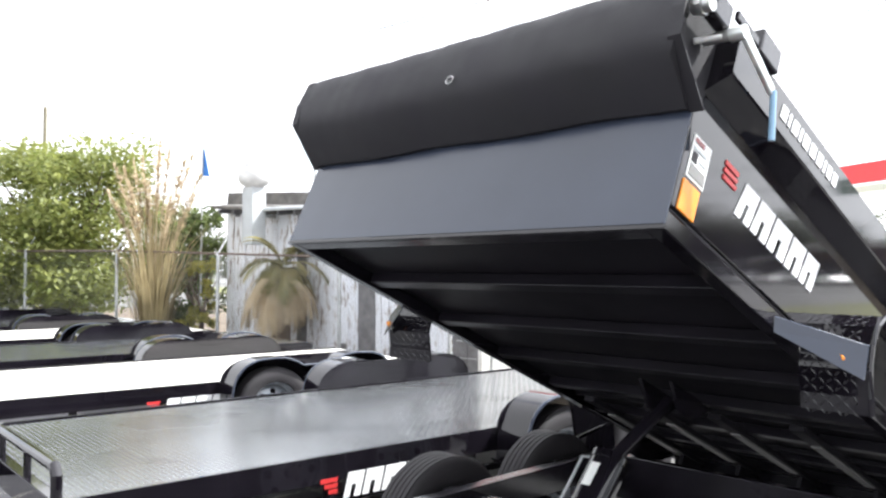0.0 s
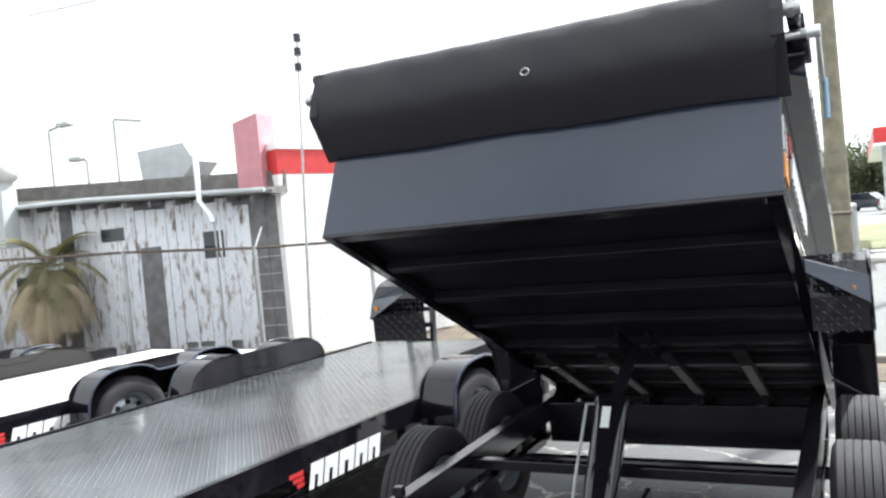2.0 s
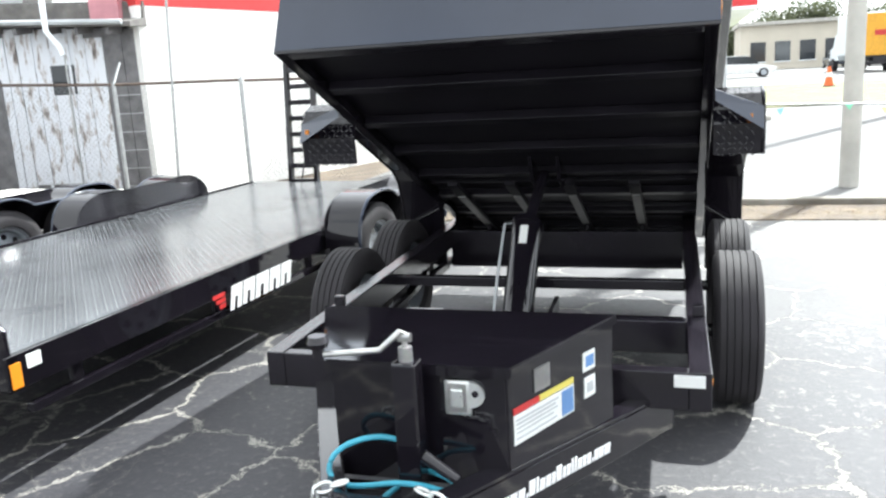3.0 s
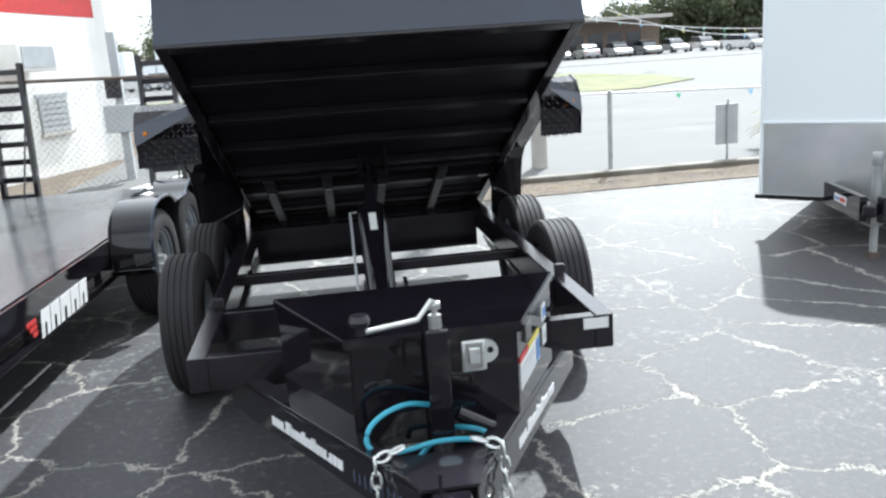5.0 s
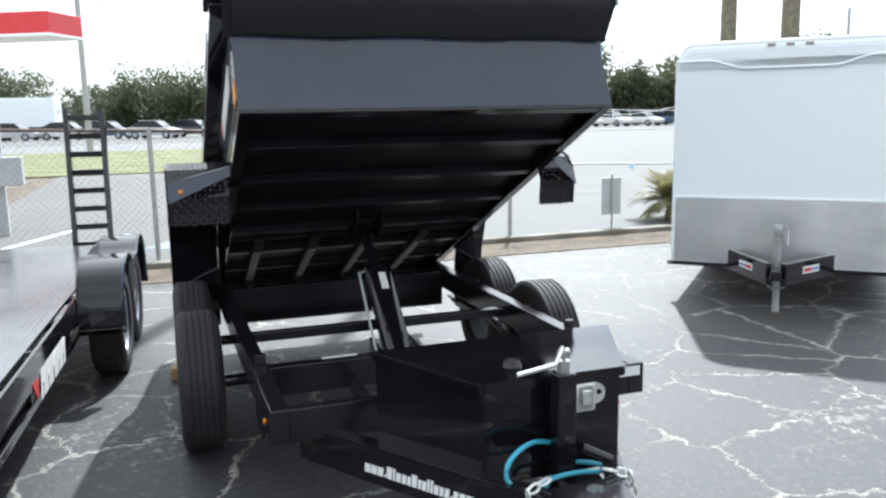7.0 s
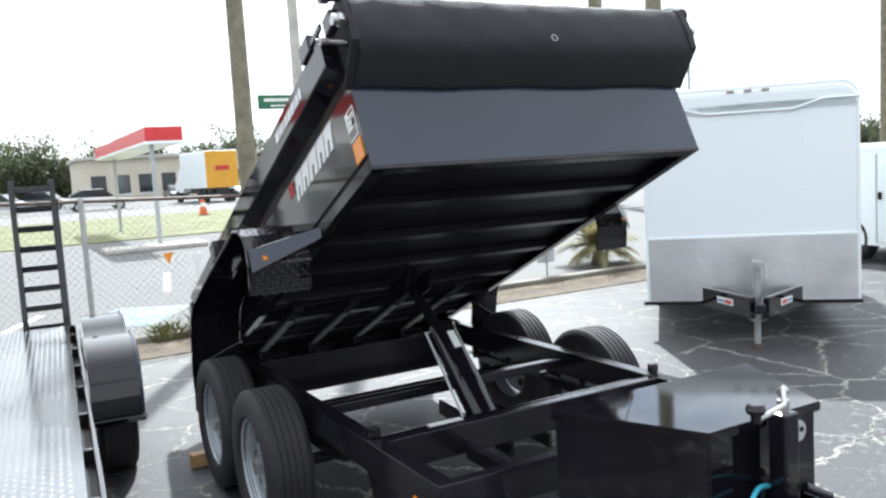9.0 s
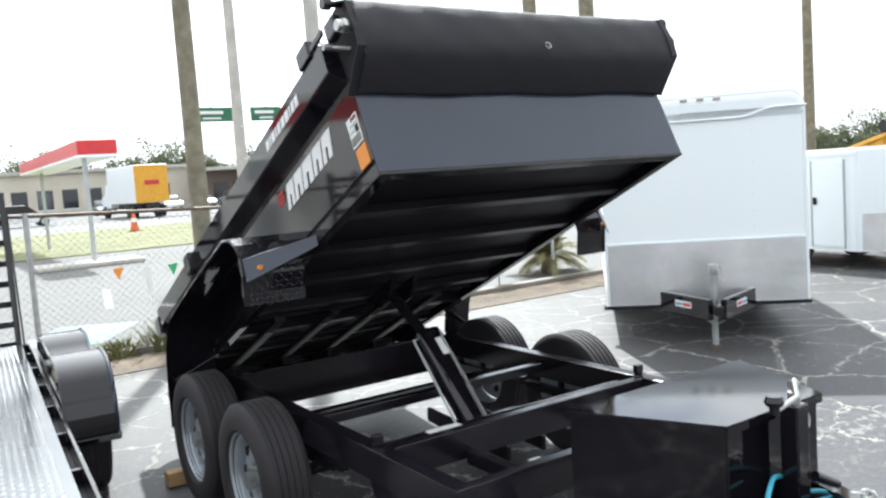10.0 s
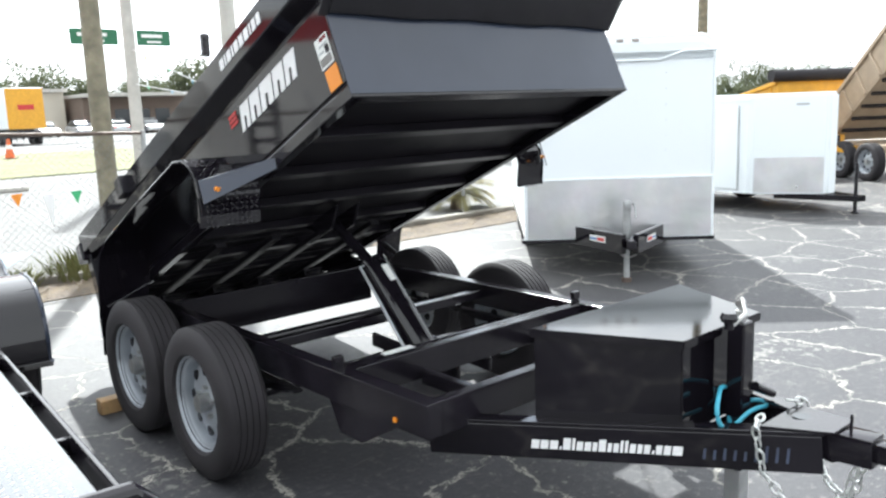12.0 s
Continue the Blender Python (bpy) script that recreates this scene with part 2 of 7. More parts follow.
def asphalt():
    """Black asphalt, darker at low x and y, with pale sand-filled cracks, pale scuffs and dusty patches."""
    m = bpy.data.materials.new("cracked_asphalt")
    m.use_nodes = True
    nt = m.node_tree
    b = nt.nodes["Principled BSDF"]
    L = nt.links.new

    def node(kind, **kw):
        n = nt.nodes.new(kind)
        for k, v in kw.items():
            n.inputs[k].default_value = v
        return n

    co = node("ShaderNodeTexCoord")
    warp = node("ShaderNodeTexNoise", Scale=3.2, Detail=10.0, Roughness=0.8)
    L(co.outputs["Object"], warp.inputs["Vector"])
    add = node("ShaderNodeMixRGB", Fac=0.42)
    add.blend_type = "ADD"
    L(co.outputs["Object"], add.inputs["Color1"])
    L(warp.outputs["Color"], add.inputs["Color2"])
    vor = node("ShaderNodeTexVoronoi", Scale=1.45)
    vor.feature, vor.voronoi_dimensions = "DISTANCE_TO_EDGE", "2D"
    L(add.outputs["Color"], vor.inputs["Vector"])
    wide = node("ShaderNodeTexNoise", Scale=3.0, Detail=4.0)
    L(co.outputs["Object"], wide.inputs["Vector"])
    wr = node("ShaderNodeMapRange")
    wr.inputs["From Min"].default_value, wr.inputs["From Max"].default_value = 0.3, 0.75
    wr.inputs["To Min"].default_value, wr.inputs["To Max"].default_value = 0.002, 0.034
    L(wide.outputs["Fac"], wr.inputs["Value"])
    less = node("ShaderNodeMath")
    less.operation = "DIVIDE"
    L(vor.outputs["Distance"], less.inputs[0])
    L(wr.outputs["Result"], less.inputs[1])
    crack = node("ShaderNodeValToRGB")
    crack.color_ramp.elements[0].position, crack.color_ramp.elements[1].position = 0.45, 1.0
    crack.color_ramp.elements[0].color, crack.color_ramp.elements[1].color = (1, 1, 1, 1), (0, 0, 0, 1)
    L(less.outputs[0], crack.inputs["Fac"])
    blotch = node("ShaderNodeTexNoise", Scale=0.55, Detail=6.0, Roughness=0.6)
    L(co.outputs["Object"], blotch.inputs["Vector"])
    base = node("ShaderNodeValToRGB")
    base.color_ramp.elements[0].position, base.color_ramp.elements[1].position = 0.35, 0.7
    base.color_ramp.elements[0].color, base.color_ramp.elements[1].color = (0.034, 0.033, 0.037, 1), (0.066, 0.064, 0.064, 1)
    L(blotch.outputs["Fac"], base.inputs["Fac"])
    fleck = node("ShaderNodeTexNoise", Scale=26.0, Detail=5.0, Roughness=0.7)
    L(co.outputs["Object"], fleck.inputs["Vector"])
    fr = node("ShaderNodeValToRGB")
    fr.color_ramp.elements[0].position, fr.color_ramp.elements[1].position = 0.55, 0.68
    L(fleck.outputs["Fac"], fr.inputs["Fac"])
    fm = node("ShaderNodeMixRGB")
    fm.inputs["Color2"].default_value = (0.22, 0.213, 0.197, 1)
    fa = node("ShaderNodeMath")
    fa.operation = "MULTIPLY"
    fa.inputs[1].default_value = 0.34
    L(fr.outputs["Color"], fa.inputs[0])
    L(fa.outputs[0], fm.inputs["Fac"])
    # darker tone where x and y are low, and across the whole width at lowest y
    zone_xyz = node("ShaderNodeSeparateXYZ")
    L(add.outputs["Color"], zone_xyz.inputs[0])
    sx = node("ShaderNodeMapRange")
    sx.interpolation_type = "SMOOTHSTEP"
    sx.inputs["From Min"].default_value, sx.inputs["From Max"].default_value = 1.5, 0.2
    L(zone_xyz.outputs["X"], sx.inputs["Value"])
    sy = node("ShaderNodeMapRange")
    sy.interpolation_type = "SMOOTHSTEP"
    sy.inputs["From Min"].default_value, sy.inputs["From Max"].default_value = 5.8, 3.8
    L(zone_xyz.outputs["Y"], sy.inputs["Value"])
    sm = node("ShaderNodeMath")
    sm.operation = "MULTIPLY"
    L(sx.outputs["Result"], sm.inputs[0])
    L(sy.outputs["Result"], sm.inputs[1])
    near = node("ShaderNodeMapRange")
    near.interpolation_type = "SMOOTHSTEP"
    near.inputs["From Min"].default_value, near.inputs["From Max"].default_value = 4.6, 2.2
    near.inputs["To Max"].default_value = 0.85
    L(zone_xyz.outputs["Y"], near.inputs["Value"])
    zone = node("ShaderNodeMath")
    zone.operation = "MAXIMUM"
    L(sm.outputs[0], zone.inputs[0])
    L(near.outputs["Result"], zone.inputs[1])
    dark_mix = node("ShaderNodeMixRGB")
    dark_mix.inputs["Color2"].default_value = (0.033, 0.0325, 0.038, 1)
    L(zone.outputs[0], dark_mix.inputs["Fac"])
    L(base.outputs["Color"], dark_mix.inputs["Color1"])
    grain = node("ShaderNodeTexNoise", Scale=150.0, Detail=2.0, Roughness=0.6)
    L(co.outputs["Object"], grain.inputs["Vector"])
    gr = node("ShaderNodeMapRange")
    gr.inputs["From Min"].default_value, gr.inputs["From Max"].default_value = 0.3, 0.7
    gr.inputs["To Min"].default_value, gr.inputs["To Max"].default_value = 0.62, 1.35
    L(grain.outputs["Fac"], gr.inputs["Value"])
    grit = node("ShaderNodeVectorMath")
    grit.operation = "SCALE"
    L(dark_mix.outputs["Color"], grit.inputs[0])
    L(gr.outputs["Result"], grit.inputs["Scale"])
    # clusters of pale scuffs
    scuff = node("ShaderNodeTexNoise", Scale=11.0, Detail=6.0, Roughness=0.75)
    L(co.outputs["Object"], scuff.inputs["Vector"])
    patch = node("ShaderNodeTexNoise", Scale=0.9, Detail=2.0)
    L(co.outputs["Object"], patch.inputs["Vector"])
    both = node("ShaderNodeMath")
    both.operation = "MULTIPLY_ADD"
    both.inputs[1].default_value = 0.55
    L(patch.outputs["Fac"], both.inputs[0])
    L(scuff.outputs["Fac"], both.inputs[2])
    sr = node("ShaderNodeMapRange")
    sr.inputs["From Min"].default_value, sr.inputs["From Max"].default_value = 0.885, 0.94
    sr.inputs["To Max"].default_value = 0.8
    L(both.outputs[0], sr.inputs["Value"])
    scuffed = node("ShaderNodeMixRGB")
    scuffed.inputs["Color2"].default_value = (0.19, 0.184, 0.17, 1)
    L(sr.outputs["Result"], scuffed.inputs["Fac"])
    L(grit.outputs[0], scuffed.inputs["Color1"])
    L(scuffed.outputs["Color"], fm.inputs["Color1"])
    cm = node("ShaderNodeMixRGB")
    cm.inputs["Color2"].default_value = (0.40, 0.38, 0.335, 1)
    sep = node("ShaderNodeSeparateXYZ")
    L(add.outputs["Color"], sep.inputs[0])
    gy = node("ShaderNodeMapRange")
    gy.inputs["From Min"].default_value, gy.inputs["From Max"].default_value = 3.6, 8.2
    L(sep.outputs["Y"], gy.inputs["Value"])
    gx = node("ShaderNodeMapRange")
    gx.inputs["From Min"].default_value, gx.inputs["From Max"].default_value = 11.0, 4.0
    L(sep.outputs["X"], gx.inputs["Value"])
    gm = node("ShaderNodeMath")
    gm.operation = "MULTIPLY"
    L(gy.outputs["Result"], gm.inputs[0])
    L(gx.outputs["Result"], gm.inputs[1])
    gn = node("ShaderNodeMath")
    gn.operation = "MULTIPLY"
    L(gm.outputs[0], gn.inputs[0])
    dn = node("ShaderNodeMapRange")
    dn.inputs["From Min"].default_value, dn.inputs["From Max"].default_value = 0.3, 0.6
    L(warp.outputs["Fac"], dn.inputs["Value"])
    L(dn.outputs["Result"], gn.inputs[1])
    dm = node("ShaderNodeMixRGB")
    dm.inputs["Color2"].default_value = (0.098, 0.095, 0.086, 1)
    L(gn.outputs[0], dm.inputs["Fac"])
    L(fm.outputs["Color"], dm.inputs["Color1"])
    vor2 = node("ShaderNodeTexVoronoi", Scale=3.1)
    vor2.feature, vor2.voronoi_dimensions = "DISTANCE_TO_EDGE", "2D"
    L(add.outputs["Color"], vor2.inputs["Vector"])
    w2 = node("ShaderNodeMapRange")
    w2.inputs["From Min"].default_value, w2.inputs["From Max"].default_value = 0.55, 0.75
    w2.inputs["To Min"].default_value, w2.inputs["To Max"].default_value = 0.0001, 0.022
    L(blotch.outputs["Fac"], w2.inputs["Value"])
    l2 = node("ShaderNodeMath")
    l2.operation = "LESS_THAN"
    L(vor2.outputs["Distance"], l2.inputs[0])
    L(w2.outputs["Result"], l2.inputs[1])
    h2 = node("ShaderNodeMath")
    h2.operation = "MULTIPLY"
    h2.inputs[1].default_value = 0.55
    L(l2.outputs[0], h2.inputs[0])
    mx2 = node("ShaderNodeMath")
    mx2.operation = "MAXIMUM"
    L(h2.outputs[0], mx2.inputs[0])
    L(crack.outputs["Color"], mx2.inputs[1])
    crumb = node("ShaderNodeTexNoise", Scale=60.0, Detail=3.0, Roughness=0.7)
    L(co.outputs["Object"], crumb.inputs["Vector"])
    cr = node("ShaderNodeMapRange")
    cr.inputs["From Min"].default_value, cr.inputs["From Max"].default_value = 0.38, 0.5
    cr.inputs["To Min"].default_value = 0.25
    L(crumb.outputs["Fac"], cr.inputs["Value"])
    broken = node("ShaderNodeMath")
    broken.operation = "MULTIPLY"
    L(mx2.outputs[0], broken.inputs[0])
    L(cr.outputs["Result"], broken.inputs[1])
    L(broken.outputs[0], cm.inputs["Fac"])
    L(dm.outputs["Color"], cm.inputs["Color1"])
    L(cm.outputs["Color"], b.inputs["Base Color"])
    b.inputs["Roughness"].default_value = 0.62
    bp = node("ShaderNodeBump", Strength=0.5, Distance=0.01)
    mixh = node("ShaderNodeMath")
    mixh.operation = "SUBTRACT"
    L(fleck.outputs["Fac"], mixh.inputs[0])
    L(crack.outputs["Color"], mixh.inputs[1])
    L(mixh.outputs[0], bp.inputs["Height"])
    L(bp.outputs["Normal"], b.inputs["Normal"])
    return m


ASPHALT = asphalt()
KERB_MAT = material("dirty_kerb_concrete", (0.2, 0.175, 0.14), 0.9, vary=0.3, scale=2.2, fine=60, bump=0.3, second=(0.36, 0.34, 0.3))


def diamond_plate(name, base, metal, rough, relief=0.7):
    """Raised tread pattern: short bars in two crossing directions."""
    m = bpy.data.materials.new(name)
    m.use_nodes = True
    nt = m.node_tree
    b = nt.nodes["Principled BSDF"]
    L = nt.links.new
    co = nt.nodes.new("ShaderNodeTexCoord")
    outs = []
    for turn, shift in ((45, 0.0), (-45, 0.5)):
        mp = nt.nodes.new("ShaderNodeMapping")
        mp.inputs["Rotation"].default_value = (0, 0, radians(turn))
        mp.inputs["Scale"].default_value = (40, 105, 40)
        mp.inputs["Location"].default_value = (shift, shift, 0)
        v = nt.nodes.new("ShaderNodeTexVoronoi")
        v.inputs["Scale"].default_value, v.inputs["Randomness"].default_value = 1.0, 0.0
        v.voronoi_dimensions = "2D"
        L(co.outputs["Object"], mp.inputs["Vector"])
        L(mp.outputs["Vector"], v.inputs["Vector"])
        r = nt.nodes.new("ShaderNodeMapRange")
        r.inputs["From Min"].default_value, r.inputs["From Max"].default_value = 0.16, 0.32
        r.inputs["To Min"].default_value, r.inputs["To Max"].default_value = 1.0, 0.0
        L(v.outputs["Distance"], r.inputs["Value"])
        outs.append(r.outputs["Result"])
    mx = nt.nodes.new("ShaderNodeMath")
    mx.operation = "MAXIMUM"
    L(outs[0], mx.inputs[0])
    L(outs[1], mx.inputs[1])
    bp = nt.nodes.new("ShaderNodeBump")
    bp.inputs["Strength"].default_value, bp.inputs["Distance"].default_value = relief, 0.004
    L(mx.outputs[0], bp.inputs["Height"])
    L(bp.outputs["Normal"], b.inputs["Normal"])
    n = nt.nodes.new("ShaderNodeTexNoise")
    n.inputs["Scale"].default_value = 3.0
    L(co.outputs["Object"], n.inputs["Vector"])
    rp = nt.nodes.new("ShaderNodeValToRGB")
    rp.color_ramp.elements[0].color = (*[c * 0.75 for c in base], 1)
    rp.color_ramp.elements[1].color = (*[min(1, c * 1.25) for c in base], 1)
    L(n.outputs["Fac"], rp.inputs["Fac"])
    L(rp.outputs["Color"], b.inputs["Base Color"])
    b.inputs["Metallic"].default_value, b.inputs["Roughness"].default_value = metal, rough
    return m


TREAD_BAR = material("worn_bright_tread", (0.27, 0.28, 0.29), 0.28, metal=0.85, vary=0.2, scale=1.3, fine=120, bump=0.02)
SHINY_DECK = material("polished_tread_plate", (0.17, 0.178, 0.187), 0.17, metal=0.85, vary=0.2, scale=1.3, fine=120, bump=0.02)
TREAD_DECK = diamond_plate("grey_tread_plate", (0.27, 0.285, 0.30), 0.85, 0.13, 0.15)


# ---- building tools ----
def thing(name, m, label, category, group="", kind=""):
    ob = new(name)
    ob.empty_display_size = 0.1
    ob.matrix_world = m
    return tagged(ob, label, category, group, kind)


def mesh_of(name, bm, mat, smooth=False):
    me = bpy.data.meshes.new(name)
    bmesh.ops.recalc_face_normals(bm, faces=bm.faces)
    bm.to_mesh(me)
    bm.free()
    me.materials.append(mat)
    if smooth:
        for p in me.polygons:
            p.use_smooth = True
        me.set_sharp_from_angle(angle=radians(35))
    return me


def part(name, bm, mat, parent, label="", smooth=False):
    ob = new(name, mesh_of(name, bm, mat, smooth))
    ob.parent = parent
    return tagged(ob, label)


def solo(name, bm, mat, label, category="", group="", kind="", m=None, smooth=False):
    ob = new(name, mesh_of(name, bm, mat, smooth))
    if m is not None:
        ob.matrix_world = m
    return tagged(ob, label, category, group, kind)


def bx(bm, x0, x1, y0, y1, z0, z1, bevel=0.0, m=None):
    vs = bmesh.ops.create_cube(bm, size=1.0)["verts"]
    t = Matrix.Translation(((x0 + x1) / 2, (y0 + y1) / 2, (z0 + z1) / 2)) @ Matrix.Diagonal((x1 - x0, y1 - y0, z1 - z0, 1))
    bmesh.ops.transform(bm, matrix=(m @ t) if m is not None else t, verts=vs)
    if bevel:
        es = list({e for v in vs for e in v.link_edges})
        bmesh.ops.bevel(bm, geom=es, offset=bevel, segments=2, affect="EDGES", profile=0.5)
    return bm


def beam(bm, p0, p1, w, h, bevel=0.004, up=(0, 0, 1)):
    """A bar of section w by h from p0 to p1, h along up."""
    p0, p1 = Vector(p0), Vector(p1)
    d = p1 - p0
    y = d.normalized()
    x = y.cross(Vector(up)).normalized()
    z = x.cross(y)
    m = Matrix((x, y, z)).transposed().to_4x4()
    m.translation = (p0 + p1) / 2
    return bx(bm, -w / 2, w / 2, -d.length / 2, d.length / 2, -h / 2, h / 2, bevel, m)


def rod(bm, p0, p1, r, seg=12, r2=None):
    p0, p1 = Vector(p0), Vector(p1)
    d = p1 - p0
    m = Matrix.Translation((p0 + p1) / 2) @ d.to_track_quat("Z", "Y").to_matrix().to_4x4()
    bmesh.ops.create_cone(bm, cap_ends=True, segments=seg, radius1=r, radius2=r if r2 is None else r2, depth=d.length, matrix=m)
    return bm


def tube(bm, pts, r, seg=8, closed=False):
    """A round bar swept along points."""
    pts = [Vector(p) for p in pts]
    rings = []
    n = len(pts)
    for i, p in enumerate(pts):
        a = pts[(i - 1) % n] if (closed or i > 0) else pts[i]
        c = pts[(i + 1) % n] if (closed or i < n - 1) else pts[i]
        d = (c - a).normalized()
        ref = Vector((0, 0, 1)) if abs(d.z) < 0.9 else Vector((1, 0, 0))
        u = d.cross(ref).normalized()
        v = u.cross(d)
        rings.append([bm.verts.new(p + (u * math.cos(k * 2 * math.pi / seg) + v * math.sin(k * 2 * math.pi / seg)) * r) for k in range(seg)])
    for i in range(n if closed else n - 1):
        a, b = rings[i], rings[(i + 1) % n]
        for k in range(seg):
            bm.faces.new((a[k], a[(k + 1) % seg], b[(k + 1) % seg], b[k]))
    if not closed:
        bm.faces.new(rings[0][::-1])
        bm.faces.new(rings[-1])
    return bm


def prism(bm, pts, shift):
    """A plate: the outline pts, pulled along shift."""
    shift = Vector(shift)
    a = [bm.verts.new(Vector(p)) for p in pts]
    b = [bm.verts.new(Vector(p) + shift) for p in pts]
    bm.faces.new(a[::-1])
    bm.faces.new(b)
    for i in range(len(a)):
        j = (i + 1) % len(a)
        bm.faces.new((a[i], a[j], b[j], b[i]))
    return bm


def bent_plate(bm, path, shift, t):
    """A sheet of thickness t that follows path, its width along shift."""
    path = [Vector(p) for p in path]
    shift = Vector(shift)
    off = []
    for i, p in enumerate(path):
        d = (path[min(i + 1, len(path) - 1)] - path[max(i - 1, 0)]).normalized()
        off.append(d.cross(shift).normalized() * t)
    rows = [[bm.verts.new(q) for q in (p, p + shift, p + shift + o, p + o)] for p, o in zip(path, off)]
    for a, b in zip(rows, rows[1:]):
        for k in range(4):
            bm.faces.new((a[k], a[(k + 1) % 4], b[(k + 1) % 4], b[k]))
    bm.faces.new(rows[0][::-1])
    bm.faces.new(rows[-1])
    return bm


def lathe(bm, profile, seg=32, axis="x"):
    """Turn a profile of (along, radius) about an axis."""
    rings = []
    for al, r in profile:
        ring = []
        for k in range(seg):
            c, s = math.cos(2 * math.pi * k / seg) * r, math.sin(2 * math.pi * k / seg) * r
            ring.append(bm.verts.new((al, c, s) if axis == "x" else (c, s, al)))
        rings.append(ring)
    for a, b in zip(rings, rings[1:]):
        for k in range(seg):
            bm.faces.new((a[k], a[(k + 1) % seg], b[(k + 1) % seg], b[k]))
    return bm


def B():
    return bmesh.new()


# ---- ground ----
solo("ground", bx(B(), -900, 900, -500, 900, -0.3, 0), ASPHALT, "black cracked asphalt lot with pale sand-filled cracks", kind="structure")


# ---- wheels ----
VENT = mesh_of("vent", rod(B(), (-0.006, 0, 0), (0.006, 0, 0), 0.025, 14), BLACK_FLAT)
NUT = mesh_of("lug_nut", rod(B(), (-0.012, 0, 0), (0.012, 0, 0), 0.012, 6), STEEL)


def wheel(parent, x, y, z, side, r=0.344, w=0.21):
    """A trailer wheel: tyre with tread ribs, and a silver spoked rim with nuts; side +1 or -1 is where the rim's face points."""
    h = w / 2
    bm = B()
    prof = [(-h * 0.62, r * 0.6), (-h * 0.92, r * 0.66), (-h, r * 0.8), (-h * 0.92, r * 0.93), (-h * 0.78, r * 0.985)]
    for k in (-0.72, -0.44, -0.16, 0.12, 0.40):
        prof += [(h * k, r), (h * (k + 0.22), r), (h * (k + 0.23), r * 0.983), (h * (k + 0.27), r * 0.983)]
    prof += [(h * 0.7, r), (h * 0.78, r * 0.985), (h * 0.92, r * 0.93), (h, r * 0.8), (h * 0.92, r * 0.66), (h * 0.62, r * 0.6)]
    lathe(bm, prof, 48)
    wob = part("wheel", lathe(B(), [(-h * 0.7 * side, r * 0.6), (-h * 0.5 * side, r * 0.57), (h * 0.35 * side, r * 0.55), (h * 0.50 * side, r * 0.565), (h * 0.56 * side, r * 0.60), (h * 0.74 * side, r * 0.615), (h * 0.78 * side, r * 0.63), (h * 0.72 * side, r * 0.65)], 48), RIM, parent, "silver painted steel wheel", True)
    wob.location = (x, y, z)
    t = part("tyre", bm, RUBBER, wob, "black rubber trailer tyre", True)
    bm = B()
    disc = [(h * 0.02 * side, r * 0.55), (h * 0.06 * side, r * 0.50), (h * 0.22 * side, r * 0.45), (h * 0.32 * side, r * 0.34), (h * 0.30 * side, r * 0.22), (h * 0.24 * side, 0.001)]
    lathe(bm, disc, 48)
    part("disc", bm, RIM, wob, "", True)
    for k in range(8):
        a = 2 * math.pi * k / 8
        vent = new("vent", VENT)
        vent.parent = wob
        vent.location = (h * 0.26 * side, math.cos(a) * r * 0.4, math.sin(a) * r * 0.4)
    bm = B()
    rod(bm, (h * 0.2 * side, 0, 0), (h * 0.78 * side, 0, 0), r * 0.125, 20, r * 0.11)
    part("hub_cap", bm, STEEL, wob, "", True)
    for k in range(5):
        a = 2 * math.pi * (k + 0.3) / 5
        nut = new("lug_nut", NUT)
        nut.parent = wob
        nut.location = (h * 0.36 * side, math.cos(a) * r * 0.2, math.sin(a) * r * 0.2)
    return wob


def block_logo(parent, name, label, origin, along, up, height, widths, mat, slant=0.0, gap=0.18, thick=0.003, notched=False):
    """A brand mark as plain slanted blocks on the plane of along and up, each with a slot cut in from one edge if notched."""
    o, a, u = Vector(origin), Vector(along).normalized(), Vector(up).normalized()
    n = a.cross(u).normalized() * thick
    s = 0.0
    for k, w in enumerate(widths):
        shape = [(0, 0), (1, 0), (1, 1), (0, 1)]
        if notched:
            shape = [(0, 0), (0.36, 0), (0.36, 0.5), (0.62, 0.5), (0.62, 0), (1, 0), (1, 1), (0, 1)]
        pts = [o + a * (s + (x * w + slant * z) * height) + u * (z * height) for x, z in shape]
        part(name, prism(B(), pts, n), mat, parent, label)
        s += (w + gap) * height


def tread_bars(bm, path, x0, x1, lift, inner, pitch=0.022):
    """Raised bars of tread plate, in two crossing directions, along a bent sheet between x0 and x1; inner is a point behind the sheet."""
    side = Vector((1.0 if x1 > x0 else -1.0, 0, 0))
    run, row = 0.0, 0
    for p, q in zip(path, path[1:]):
        p, q = Vector((0, p[1], p[2])), Vector((0, q[1], q[2]))
        d = (q - p).normalized()
        n = d.cross(side).normalized()
        if n.dot(p - Vector(inner)) < 0:
            n = -n
        while run < (q - p).length:
            for k in range(int((abs(x1 - x0) - 0.02) / pitch)):
                c = p + d * run + Vector((x0, 0, 0)) + side * (0.018 + k * pitch) + n * lift
                f = d * 0.7 + side * (0.7 if (k + row) % 2 else -0.7)
                g = n.cross(f)
                ends = [bm.verts.new(c + e) for e in (f * -0.0135, g * 0.0042, f * 0.0135, g * -0.0042)]
                top = [bm.verts.new(c + n * 0.0015 + f * e) for e in (-0.006, 0.006)]
                for face in ((ends[0], ends[1], top[1], top[0]), (ends[1], ends[2], top[1]), (ends[2], ends[3], top[0], top[1]), (ends[3], ends[0], top[0])):
                    bm.faces.new(face)
            run += pitch
            row += 1
        run -= (q - p).length
    return bm


